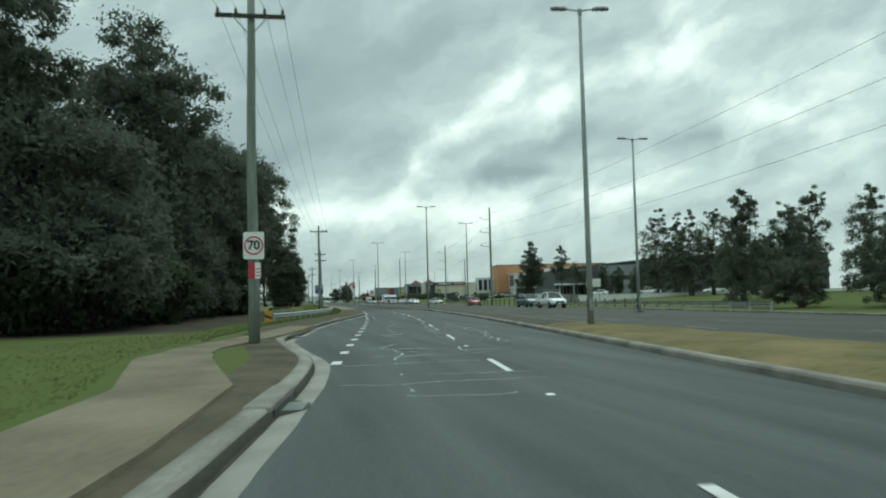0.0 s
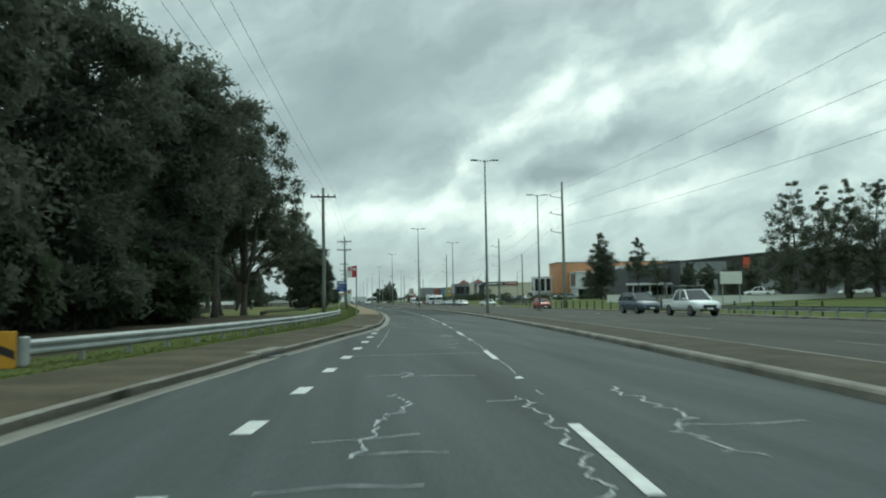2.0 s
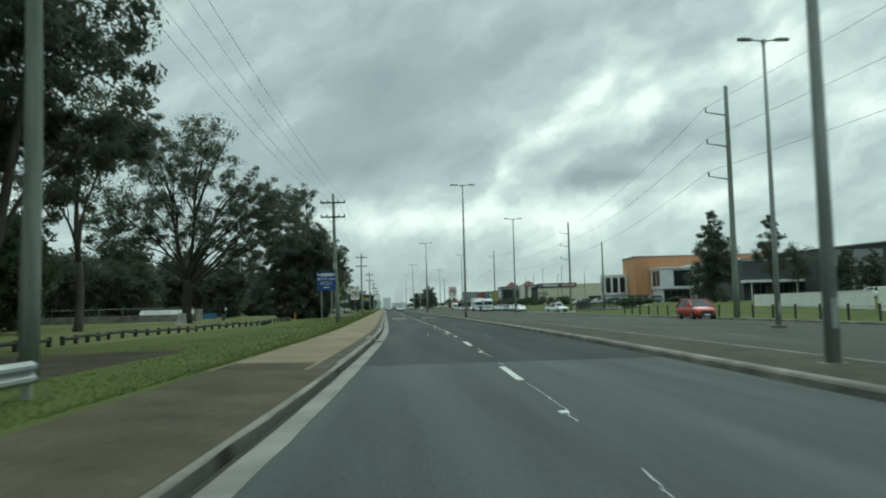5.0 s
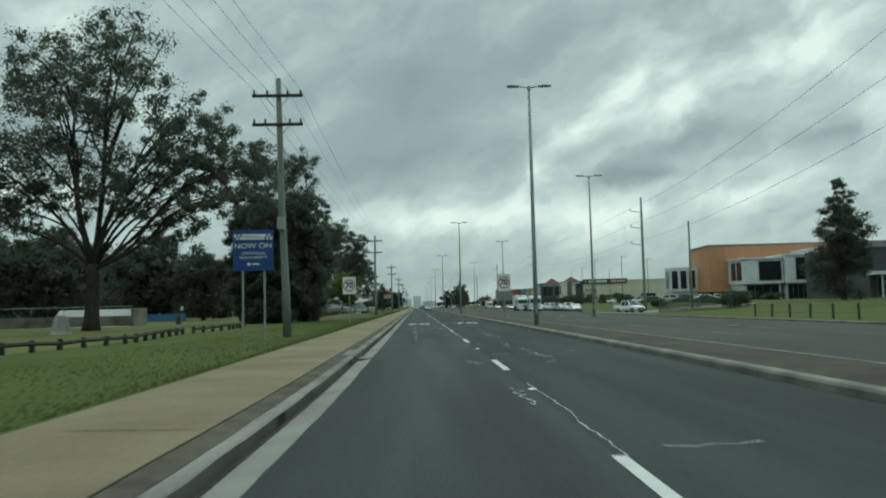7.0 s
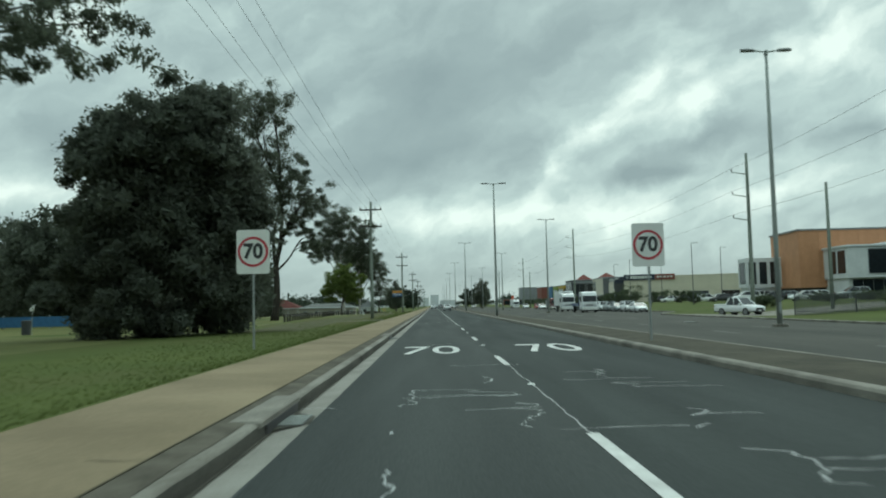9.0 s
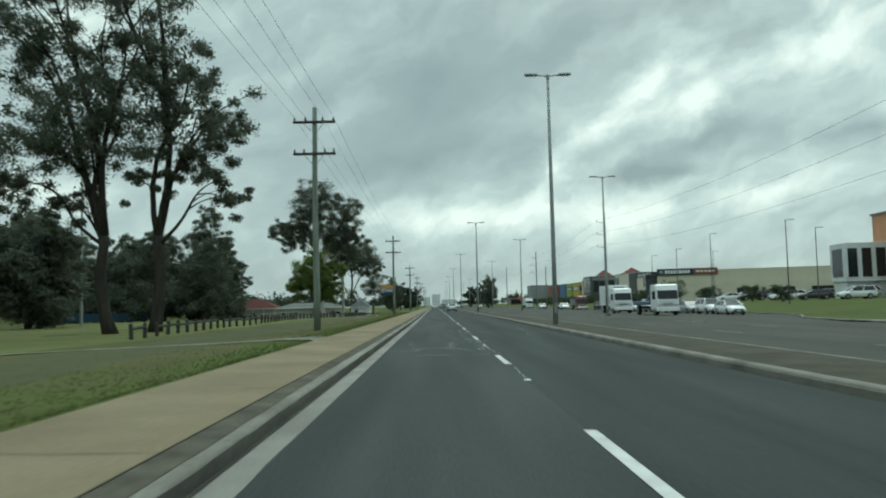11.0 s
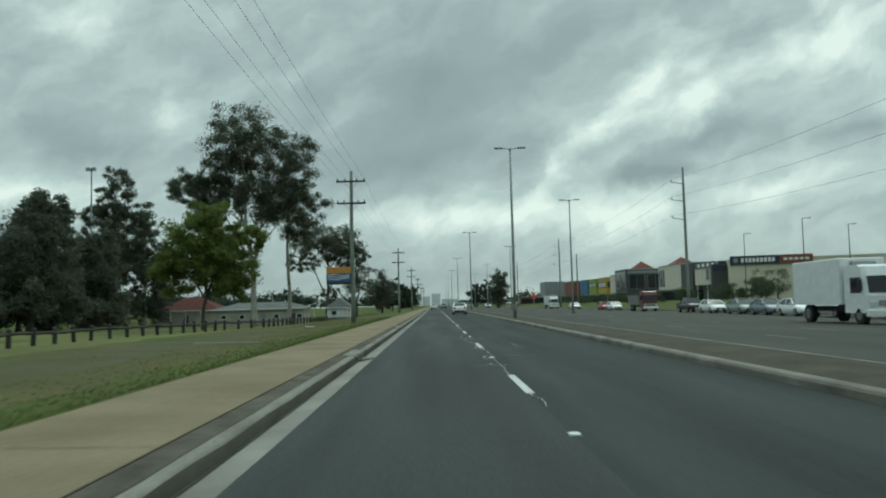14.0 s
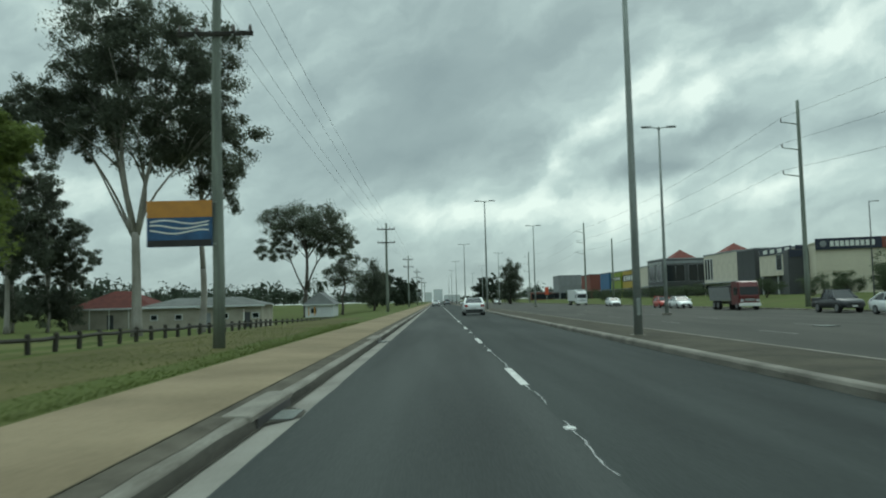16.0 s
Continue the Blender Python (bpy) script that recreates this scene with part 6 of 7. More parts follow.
# awning building beside it
t = thing("showroom", "low dark showroom with a long white awning", "building", 69, 241, 0.8)
panels(part("wall", Mesh().box(0, 0, 0, 26, 20, 8.2), CLAD_DARK, t), CLAD_DARK, 0, 26, 0, 4.2, 8.2, 2.6)
part("awning", Mesh().box(-0.5, -2.6, 3.6, 20, 0.05, 4.1, 0.04), CLAD_WHITE, t)
part("upper_band", Mesh().box(-0.2, -0.25, 7.9, 26.2, 0.06, 8.5), CLAD_GREY, t)
for k in range(5):
    part("column", Mesh().tube([(0.6 + 4.6 * k, -2.3, 0), (0.6 + 4.6 * k, -2.3, 3.6)], 0.12, 8), CLAD_WHITE, t)
for k in range(4):
    window(t, 1.2 + 4.6 * k, 4.6 + 4.6 * k, 0.5, 3.2, 0.0, CLAD_GREY, 2)
# dark warehouse
t = thing("warehouse", "big charcoal warehouse with a sloping roof and red sign", "building", 80, 232, 0.9, rz=-3)
m = Mesh()
m.add([(0, 0, 0), (75, 0, 0), (75, 45, 0), (0, 45, 0), (0, 0, 9.4), (28, 0, 11.8), (75, 0, 11.8), (75, 45, 11.8), (28, 45, 11.8), (0, 45, 9.4)], [(0, 1, 6, 5, 4), (1, 2, 7, 6), (2, 3, 9, 8, 7), (3, 0, 4, 9), (4, 5, 8, 9), (5, 6, 7, 8)])
part("wall", m, CLAD_DARK, t)
part("upper_panel", Mesh().box(-0.05, -0.12, 6.0, 12, -0.01, 9.2), CLAD_GREY, t)
panels(t, CLAD_DARK, 12.5, 74, 0, 5, 9.2, 3.2)
part("red_sign", Mesh().box(16.5, -0.3, 7.4, 18.8, -0.14, 10.2), SIGN_ORANGE, t)
m = Mesh()
m.add([(-0.4, -0.6, 9.5), (28, -0.6, 11.9), (75.3, -0.6, 11.9), (75.3, 45.4, 12.0), (28, 45.4, 12.0), (-0.4, 45.4, 9.6)], [(0, 1, 4, 5), (1, 2, 3, 4)])
m.add([(-0.4, -0.6, 9.2), (28, -0.6, 11.6), (75.3, -0.6, 11.6), (-0.4, -0.6, 9.5), (28, -0.6, 11.9), (75.3, -0.6, 11.9)], [(0, 1, 4, 3), (1, 2, 5, 4)])
part("roof", m, ROOF_GREY, t)
for k in range(4):
    part("roller_door", Mesh().box(4 + 17 * k, -0.2, 0, 9.5 + 17 * k, -0.02, 4.6), CLAD_GREY, t)
# long white boundary wall
def yard_wall(x, y, rz, length, h, label):
    t = thing("boundary_wall", label, "wall", x, y, ground_z(x, y) - 0.05, rz=rz)
    panels(part("wall", Mesh().box(0, 0, -0.4, length, 0.2, h), WALL_WHITE, t), WALL_WHITE, 0, length, 0, 0, h, 3.0, 0.03)
    part("coping", Mesh().box(-0.05, -0.06, h, length + 0.05, 0.26, h + 0.07), WALL_WHITE, t)


yard_wall(43.7, 183.3, -98.2, 31.4, 1.35, "low white block wall of the works yard beside a gatepost")
yard_wall(36.3, 131.2, -14, 62, 1.40, "long low white block wall of the works yard")
single("driveway_apron", Mesh().add([(x, y, ground_z(x, y) + 0.09 - 0.06 * (y in (228.5, 240.0))) for y in (228.5, 228.8, 239.7, 240.0) for x in (23.6, 26, 30, 33, 36, 40, 46)], [(7 * r + k, 7 * r + k + 1, 7 * r + k + 8, 7 * r + k + 7) for r in range(3) for k in range(6)]), CONCRETE, "pale concrete driveway apron across the verge", "driveway", kind="structure")
t = thing("palisade_fence", "dark grey steel palisade fence beside the driveway", "fence", 31.6, 226.2, ground_z(31.6, 226), rz=-22)
pale = Mesh().add([(-0.035, 0, 0.06), (0.035, 0, 0.06), (0.035, 0, 1.9), (0, 0, 2.0), (-0.035, 0, 1.9), (-0.035, 0.012, 0.06), (0.035, 0.012, 0.06), (0.035, 0.012, 1.9), (0, 0.012, 2.0), (-0.035, 0.012, 1.9)], [(0, 1, 2, 3, 4), (9, 8, 7, 6, 5), (0, 5, 6, 1), (1, 6, 7, 2), (2, 7, 8, 3), (3, 8, 9, 4), (4, 9, 5, 0)]).mesh("pale", CLAD_DARK)
for k in range(58):
    part("pale", pale, None, t, at=pose(0.1 + 0.125 * k, 0, 0.01 * (k % 3)))
for z in (0.4, 1.6):
    part("rail", Mesh().box(0, 0.014, z - 0.025, 7.4, 0.05, z + 0.025), CLAD_DARK, t)
for k in range(4):
    part("post", Mesh().box(2.45 * k, 0.052, -0.5, 2.45 * k + 0.07, 0.13, 1.85, 0.01), CLAD_DARK, t)
TIMBER_GREY = material("silvered_paling", (0.30, 0.30, 0.28), (0.10, 0.10, 0.092), 0.9, scale=2, fine=18, bump=0.4, bump_scale=40, random_tint=0.3)
t = thing("paling_fence", "grey weathered paling fence beside a pale gatepost", "fence", 38.4, 147.0, ground_z(38, 147), rz=-98.2)
for k in range(42):
    part("paling", Mesh().box(0.1 + 0.372 * k, -0.02 + 0.01 * (k % 3), 0.05, 0.29 + 0.372 * k, 0.02 + 0.01 * (k % 3), 1.52 + 0.06 * math.sin(k * 1.7)), TIMBER_GREY, t)
for z in (0.45, 1.25):
    part("rail", Mesh().box(0.0, 0.045, z - 0.05, 15.7, 0.10, z + 0.05), WOOD_DARK, t)
part("gatepost", Mesh().box(-2.9, -0.5, -0.2, -0.7, -0.1, 2.0, 0.04), WALL_WHITE, t, "pale rendered gatepost")
t = thing("yard_sign", "blank white signboard on two posts", "signboard", 28.5, 104, ground_z(28.5, 104), rz=-14)
part("panel", Mesh().box(-0.95, -0.04, 2.7, 0.95, 0.04, 3.8, 0.01), WALL_WHITE, t)
for x in (-0.75, 0.75):
    part("post", Mesh().tube([(x, 0.1, 0), (x, 0.1, 3.75)], 0.05, 8), GALV_OLD, t)
# car yard hall with fascia
t = thing("car_yard_hall", "long beige tilt-panel hall with a navy and red fascia", "building", 59.3, 404.8, 0.7, rz=-16)
panels(part("wall", Mesh().box(0, 0, 0, 62, 40, 8.0), BEIGE, t), BEIGE, 0, 62, 0, 3.6, 8.0, 7.5, 0.04)
part("parapet", Mesh().box(-0.1, -0.1, 8.0, 62.1, 40, 8.25), BEIGE, t)
fascia = part("fascia", Mesh().box(0, -0.35, 7.0, 9.4, -0.06, 8.75, 0.02), SIGN_NAVY, t, "navy fascia with white words")
part("fascia_red", Mesh().box(9.45, -0.35, 7.0, 15.4, -0.06, 8.75, 0.02), C_RUST, t, "red fascia with pale bars")
for k in range(9):
    part("letter_bar", Mesh().box(2.1 + 0.72 * k, -0.41, 7.45, 2.62 + 0.72 * k, -0.36, 8.3), SIGN_WHITE, fascia)
for k in range(5):
    part("text_bar", Mesh().box(10.0 + 1.0 * k, -0.4, 7.65, 10.7 + 1.0 * k, -0.36, 8.1), SIGN_WHITE, t)
part("emblem", Mesh().disc(1.1, -0.37, 7.9, 0.5, "y", 20, 0.06), CLAD_GREY, fascia)
part("side_block", Mesh().box(-3.2, 6, 0, 0.0, 14, 7.6, 0.05), CLAD_DARK, t)
part("side_sign", Mesh().box(-3.0, 5.85, 6.3, -0.3, 5.99, 7.4), SIGN_NAVY, t)
for k in range(3):
    window(t, 20 + 9 * k, 25 + 9 * k, 0.4, 3.2, 0.0, CLAD_GREY, 2)


C_YELLOW = material("yellow_signboard", (0.48, 0.33, 0.04), (0.38, 0.27, 0.04), 0.6)


def roadside_block(x0, y0, x1, y1, top, wall, label, apex=None, side_windows=(), front_windows=(), stilts=False, pitch=3.6, sign=None):
    """A box-like shop along the far side, seen on its road side (-x) and its near end (-y)."""
    t = thing("shop_building", label, "building", x0, y0, 0.55, group="shops along the far side")
    w, d, h = x1 - x0, y1 - y0, top - 0.55
    z0 = 3.6 if stilts else 0.0
    wl = part("wall", Mesh().box(0, 0, z0, w, d, h), wall, t)
    n = max(1, round(d / pitch))
    me = Mesh().box(-0.05, 0.03, max(z0, 3.2) + 0.03, -0.004, d / n - 0.03, h - 0.03).mesh("panel", wall)
    for k in range(n):
        part("panel", me, None, wl, at=pose(0, d * k / n, 0))
    panels(wl, wall, 0, w, 0, max(z0, 3.2), h, pitch, 0.05)
    part("parapet", Mesh().box(-0.14, -0.14, h, w + 0.1, d + 0.1, h + 0.28, 0.03), CLAD_GREY, t)
    if stilts:
        part("undercroft", Mesh().box(1.6, 1.6, 0, w - 0.3, d - 0.3, z0), CLAD_DARK, t)
        for k in range(3):
            part("column", Mesh().tube([(0.3, 0.4 + (d - 0.8) * k / 2, 0), (0.3, 0.4 + (d - 0.8) * k / 2, z0)], 0.16, 8), CLAD_WHITE, t)
    else:
        part("canopy", Mesh().box(-1.3, 0.1, 2.9, 0, d - 0.1, 3.12, 0.03), CLAD_GREY, t)
        part("shop_front", Mesh().box(-0.03, 0.5, 0.3, 0.02, d - 0.5, 2.7), GLASS_DARK, t)
        part("shop_front", Mesh().box(0.5, -0.03, 0.3, w - 0.5, 0.02, 2.7), GLASS_DARK, t)
    for a, b, c, e in side_windows:
        q = part("window", Mesh().box(-0.08, a, c, 0.02, b, e), GLASS_DARK, t)
        part("window_frame", Mesh().box(-0.11, a - 0.09, c - 0.09, -0.06, b + 0.09, c).box(-0.11, a - 0.09, e, -0.06, b + 0.09, e + 0.09).box(-0.11, a - 0.09, c, -0.06, a, e).box(-0.11, b, c, -0.06, b + 0.09, e), CLAD_WHITE, q)
    for a, b, c, e in front_windows:
        window(t, a, b, c, e, -0.06, CLAD_GREY, 1)
    if sign:
        part("sign_board", Mesh().box(-0.16, 0.4, sign[0], -0.06, d - 0.4, sign[1], 0.02).box(0.3, -0.2, sign[0], w - 0.3, -0.06, sign[1], 0.02), sign[2], t)
        for k in range(4):
            part("text_bar", Mesh().box(-0.2, 1.0 + (d - 2) * k / 4, sign[0] + 0.25, -0.165, 1.0 + (d - 2) * (k + 0.6) / 4, sign[1] - 0.25), SIGN_WHITE, t)
    if apex:
        ax, ay, az, hb = apex[0] - x0, apex[1] - y0, apex[2] - 0.55, apex[3]
        part("peaked_roof", Mesh().add([(ax - hb, ay - hb, h + 0.2), (ax + hb, ay - hb, h + 0.2), (ax + hb, ay + hb, h + 0.2), (ax - hb, ay + hb, h + 0.2), (ax, ay, az)], [(0, 1, 4), (1, 2, 4), (2, 3, 4), (3, 0, 4), (3, 2, 1, 0)]), ROOF_RED, t, "red pyramid roof")
    return t


roadside_block(59.5, 413, 67, 427, 8.6, CREAM, "cream showroom wing on columns with a navy sign", None, ((1.0, 3.2, 4.6, 7.2), (4.4, 6.6, 4.6, 7.2)), (), True, 3.5, (7.3, 8.5, SIGN_NAVY))
roadside_block(60.3, 431, 67, 440, 9.5, CLAD_DARK, "charcoal block beside the cream tower", pitch=3)
roadside_block(61.0, 442, 72, 462, 9.8, CREAM, "cream two-storey shop with a red pyramid roof", (64.2, 452, 12.1, 3.1), ((14.4, 15.6, 3.9, 8.4), (16.2, 17.4, 3.9, 8.4), (18.0, 19.2, 3.9, 8.4)), ((1.0, 4.0, 4.5, 7.5), (6.0, 9.0, 4.5, 7.5)))
roadside_block(55.0, 474, 66.4, 488, 9.9, CLAD_DARK, "charcoal shop with a red pyramid roof and big dark windows", (60.8, 479, 12.5, 3.2), ((1.2, 5.8, 4.2, 8.2), (7.4, 12.4, 4.2, 8.2)), ((0.8, 5.2, 4.0, 8.0), (6.2, 10.6, 4.0, 8.0)), sign=(8.3, 9.0, CLAD_GREY))
roadside_block(66.8, 476, 70.2, 488, 9.0, CLAD_GREY, "narrow grey block beside the charcoal shop")
roadside_block(59.6, 496, 68, 516, 9.4, CREAM, "plain cream shop block with canopy")
roadside_block(58.9, 519, 66, 533, 9.0, C_YELLOW, "yellow shop front with a dark sign", sign=(5.2, 7.2, SIGN_BLACK))
roadside_block(58.7, 535, 66, 549, 9.0, C_GREEN, "lime green shop front with signs", sign=(5.8, 7.0, SIGN_BLACK))
roadside_block(58.5, 551, 66, 566, 9.2, C_BLUE, "blue clad shop block")
roadside_block(56.5, 574, 64, 592, 9.4, C_RUST, "rust red shop block")
roadside_block(49.2, 602, 58.2, 618, 10.0, CLAD_GREY, "grey box-like shop block")
roadside_block(42, 640, 54, 652, 4.0, C_RUST, "low red-fronted service station")
t = thing("red_sign_tower", "small red lit sign on a post", "sign", 43.7, 599, 0.4)
part("panel", Mesh().box(-0.7, -0.15, 2.2, 0.7, 0.15, 5.2, 0.03), SIGN_ORANGE, t)
part("post", Mesh().box(-0.12, -0.1, 0, 0.12, 0.1, 2.2), GALV_OLD, t)


def house(x, y, w, d, hw, hr, wall, roof, label, rz=0, hip=True):
    t = thing("house", label, "house", x, y, park_z(x + w / 2, y) - 0.02, rz=rz)
    part("wall", Mesh().box(0, 0, 0, w, d, hw), wall, t)
    m, e = Mesh(), 0.5
    i = min(w, d) / 2 if hip else 0.0
    a = [(-e, -e, hw), (w + e, -e, hw), (w + e, d + e, hw), (-e, d + e, hw)]
    if w >= d:
        r = [(i, d / 2, hw + hr), (w - i, d / 2, hw + hr)]
        m.add(a + r, [(0, 1, 5, 4), (1, 2, 5), (2, 3, 4, 5), (3, 0, 4), (3, 2, 1, 0)])
    else:
        r = [(w / 2, i, hw + hr), (w / 2, d - i, hw + hr)]
        m.add(a + r, [(0, 1, 4), (1, 2, 5, 4), (2, 3, 5), (3, 0, 4, 5), (3, 2, 1, 0)])
    part("roof", m, roof, t)
    part("fascia", Mesh().box(-e, -e - 0.02, hw - 0.18, w + e, -e + 0.04, hw + 0.02), CLAD_WHITE, t)
    return t


h = house(-38.6, 385, 15.6, 7, 2.95, 1.15, PARK_RENDER, ROOF_PARK, "low cream park building with a low grey metal roof", rz=0)
part("door", Mesh().box(8.0, -0.06, 0, 8.95, 0.02, 2.05), CLAD_GREY, h)
part("door", Mesh().box(13.2, -0.06, 0, 14.1, 0.02, 2.05), CLAD_DARK, h)
for x0 in (1.2, 4.4, 10.4, 14.4):
    window(h, x0, x0 + 0.8, 1.3, 1.9, -0.03, CLAD_WHITE, 0)
h = house(-51.6, 393, 11.4, 9, 2.95, 2.5, PARK_RENDER, ROOF_TILE, "low cream house with a red hipped roof and veranda")
for k in range(5):
    part("veranda_post", Mesh().box(0.1 + 2.75 * k, -0.48, 0, 0.2 + 2.75 * k, -0.38, 2.9), SIGN_WHITE, h)
part("door", Mesh().box(5.2, -0.06, 0, 6.1, 0.02, 2.0), CLAD_DARK, h)
h = house(-26.4, 440, 5.6, 8, 2.6, 2.4, CLAD_WHITE, ROOF_GREY, "small white cottage with a pale gable roof", hip=False)
window(h, 1.2, 2.2, 0.9, 1.8, -0.03, CLAD_GREY)
# distant towers; haze is put into their pale walls and window bands
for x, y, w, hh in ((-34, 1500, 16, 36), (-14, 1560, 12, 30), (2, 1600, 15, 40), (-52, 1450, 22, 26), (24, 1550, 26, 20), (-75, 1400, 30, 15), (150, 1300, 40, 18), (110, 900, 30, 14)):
    t = thing("tower_block", "grey tower block far away with haze in its wall colour", "building", x, y, 0, group="distant towers")
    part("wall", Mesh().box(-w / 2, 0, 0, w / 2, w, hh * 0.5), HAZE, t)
    m = Mesh()
    for k in range(int(hh * 0.5 / 5)):
        m.box(-w / 2 + 1, -0.2, 3 + 5 * k, w / 2 - 1, -0.02, 5.4 + 5 * k)
    part("window_band", m, CLAD_WHITE, t)
# park things on the left
t = thing("park_wall", "low concrete wall with rails in the park", "wall", -40, 199, 0)
part("wall", Mesh().box(-10, 0, 0, 12, 0.3, 1.1), CONCRETE, t)
part("rail", Mesh().tube([(-10, 0.1, 2.0), (12, 0.1, 2.0)], 0.04, 6), GALV_OLD, t)
for k in range(8):
    part("rail_post", Mesh().tube([(-10 + 3.1 * k, 0.1, 1.2), (-10 + 3.1 * k, 0.1, 2.0)], 0.03, 6), GALV_OLD, t)
t = thing("park_ramp", "pale concrete skate ramp beside the park wall", "ramp", -33.2, 199.0, 0)
part("ramp", Mesh().loft([[(x, y0, 0.0), (x, 3.4, 0.0), (x, 3.4, 1.75), (x, 2.2, 1.75), (x, 1.2, 1.05), (x, 0.5, 0.45)] for x, y0 in ((-2.6, -0.2), (5.2, -0.2))]), RAMP, t)
part("end_wall", Mesh().box(5.21, -0.3, 0, 5.5, 3.5, 1.8, 0.03), CONCRETE, t)
part("platform", Mesh().box(-7.5, 1.0, 0, -2.62, 3.5, 0.9, 0.04), RAMP, t)
t = thing("blue_barrier", "long low blue barrier across the park", "barrier", -30, 226, 0)
part("panel", Mesh().box(-60, 0, 0.2, -0.6, 0.1, 1.1), C_BLUE, t)
for k in range(15):
    part("post", Mesh().box(-60 + 4 * k, 0.1, 0, -59.9 + 4 * k, 0.2, 1.25), GALV_OLD, t)
for x, y in ((-25.3, 205),):
    t = thing("litter_bin", "dark litter bin in the park", "bin", x, y, 0.05)
    part("drum", Mesh().tube([(0, 0, 0), (0, 0, 0.85), (0, 0, 0.9)], (0.26, 0.28, 0.24), 12), CLAD_DARK, t)
    part("sign_post", Mesh().tube([(0.35, 0, 0), (0.35, 0, 1.9)], 0.025, 6), GALV_OLD, t)
    part("notice", Mesh().box(0.2, -0.02, 1.45, 0.5, 0.02, 1.85), SIGN_WHITE, t)
t = thing("court_fence", "long blue fence of a sports court before the wood", "fence", -57, 315, -0.45)
part("panel", Mesh().box(0, 0, 0.45, 12.4, 0.06, 1.65), COURT_BLUE, t)
for k in range(6):
    part("post", Mesh().tube([(0.1 + 2.44 * k, 0.1, -0.1), (0.1 + 2.44 * k, 0.1, 2.0)], 0.035, 6), GALV_OLD, t)
t = thing("tree_stump", "grey weathered tree stump", "stump", -23.2, 172.5, 0)
part("stump", Mesh().tube([(0, 0, -0.1), (0, 0, 0.3), (0.05, 0, 0.9), (0.1, 0, 1.25)], (0.75, 0.55, 0.45, 0.38), 11), BARK_PALE, t)
for x, y, h in ((-42.5, 344, 20.1), (-34, 268, 16)):
    t = thing("floodlight_mast", "tall thin floodlight mast by the sports field", "floodlight", x, y, park_z(x, y), group="floodlights")
    part("mast", Mesh().tube([(0, 0, 0), (0, 0, h / 2), (0, 0, h)], (0.16, 0.12, 0.08), 10), GALV_OLD, t)
    part("crossbar", Mesh().box(-0.5, -0.05, h - 0.1, 0.5, 0.05, h), GALV_OLD, t)
    for s in (-0.35, 0.35):
        part("floodlight_head", Mesh().box(s - 0.25, -0.35, h - 0.28, s + 0.25, 0.05, h + 0.12, 0.04), LAMP_HEAD, t)
for x, y, h in ((44.8, 321, 11.4), (46.5, 345, 10.5), (48, 368, 10.5), (56, 352, 10), (52, 300, 10), (43.5, 290, 10.5)):
    t = thing("yard_lamp", "thin dark lamp post in the car yard", "street lamp", x, y, ground_z(x, y), group="car yard lamps")
    part("post", Mesh().tube([(0, 0, 0), (0, 0, h)], (0.09, 0.05), 8), CLAD_DARK, t)
    part("arm", Mesh().tube([(0, 0, h - 0.05), (0.7, 0, h)], 0.035, 6), CLAD_DARK, t)
    part("lamp_head", Mesh().box(0.5, -0.14, h - 0.04, 1.1, 0.14, h + 0.05, 0.02), LAMP_HEAD, t)

# ---- vehicles ----
TYRE = material("tyre_rubber", (0.018, 0.018, 0.018), (0.028, 0.027, 0.026), 0.85, scale=6)
RIM = material("alloy_rim", (0.35, 0.36, 0.37), (0.22, 0.23, 0.24), 0.35, 0.8)
TRIM = material("black_trim", (0.02, 0.02, 0.021), (0.03, 0.03, 0.03), 0.55)
CAR_GLASS = material("car_glass", (0.016, 0.02, 0.023), (0.012, 0.014, 0.016), 0.06)
HEADLIGHT = material("headlight_lens", (0.6, 0.62, 0.64), (0.4, 0.42, 0.44), 0.15)
TAIL = material("tail_light_lens", (0.32, 0.012, 0.012), (0.22, 0.01, 0.01), 0.2)


def car_paint(name, c):
    return material(name, c, tuple(v * 0.86 for v in c), 0.28, scale=2.5, spec=0.6)


P_WHITE, P_SILVER = car_paint("white_car_paint", (0.80, 0.82, 0.82)), car_paint("silver_car_paint", (0.30, 0.33, 0.34))
P_BLUE, P_RED = car_paint("slate_blue_car_paint", (0.09, 0.12, 0.15)), car_paint("red_car_paint", (0.42, 0.05, 0.035))
P_STEEL, P_SAGE = car_paint("steel_blue_car_paint", (0.17, 0.21, 0.25)), car_paint("grey_green_car_paint", (0.24, 0.31, 0.29))
P_NAVY = car_paint("navy_truck_paint", (0.025, 0.06, 0.17))
P_BLACK, P_MAROON = car_paint("black_car_paint", (0.03, 0.032, 0.036)), car_paint("maroon_truck_paint", (0.13, 0.018, 0.018))


def rrect(y, hw, z0, z1, r=0.12):
    """A rounded section across a car."""
    return [(-hw + r, y, z0), (hw - r, y, z0), (hw, y, z0 + r), (hw, y, z1 - r * 1.3), (hw - r * 0.7, y, z1 - r * 0.2), (hw * 0.55, y, z1), (-hw * 0.55, y, z1), (-hw + r * 0.7, y, z1 - r * 0.2), (-hw, y, z1 - r * 1.3), (-hw, y, z0 + r)]


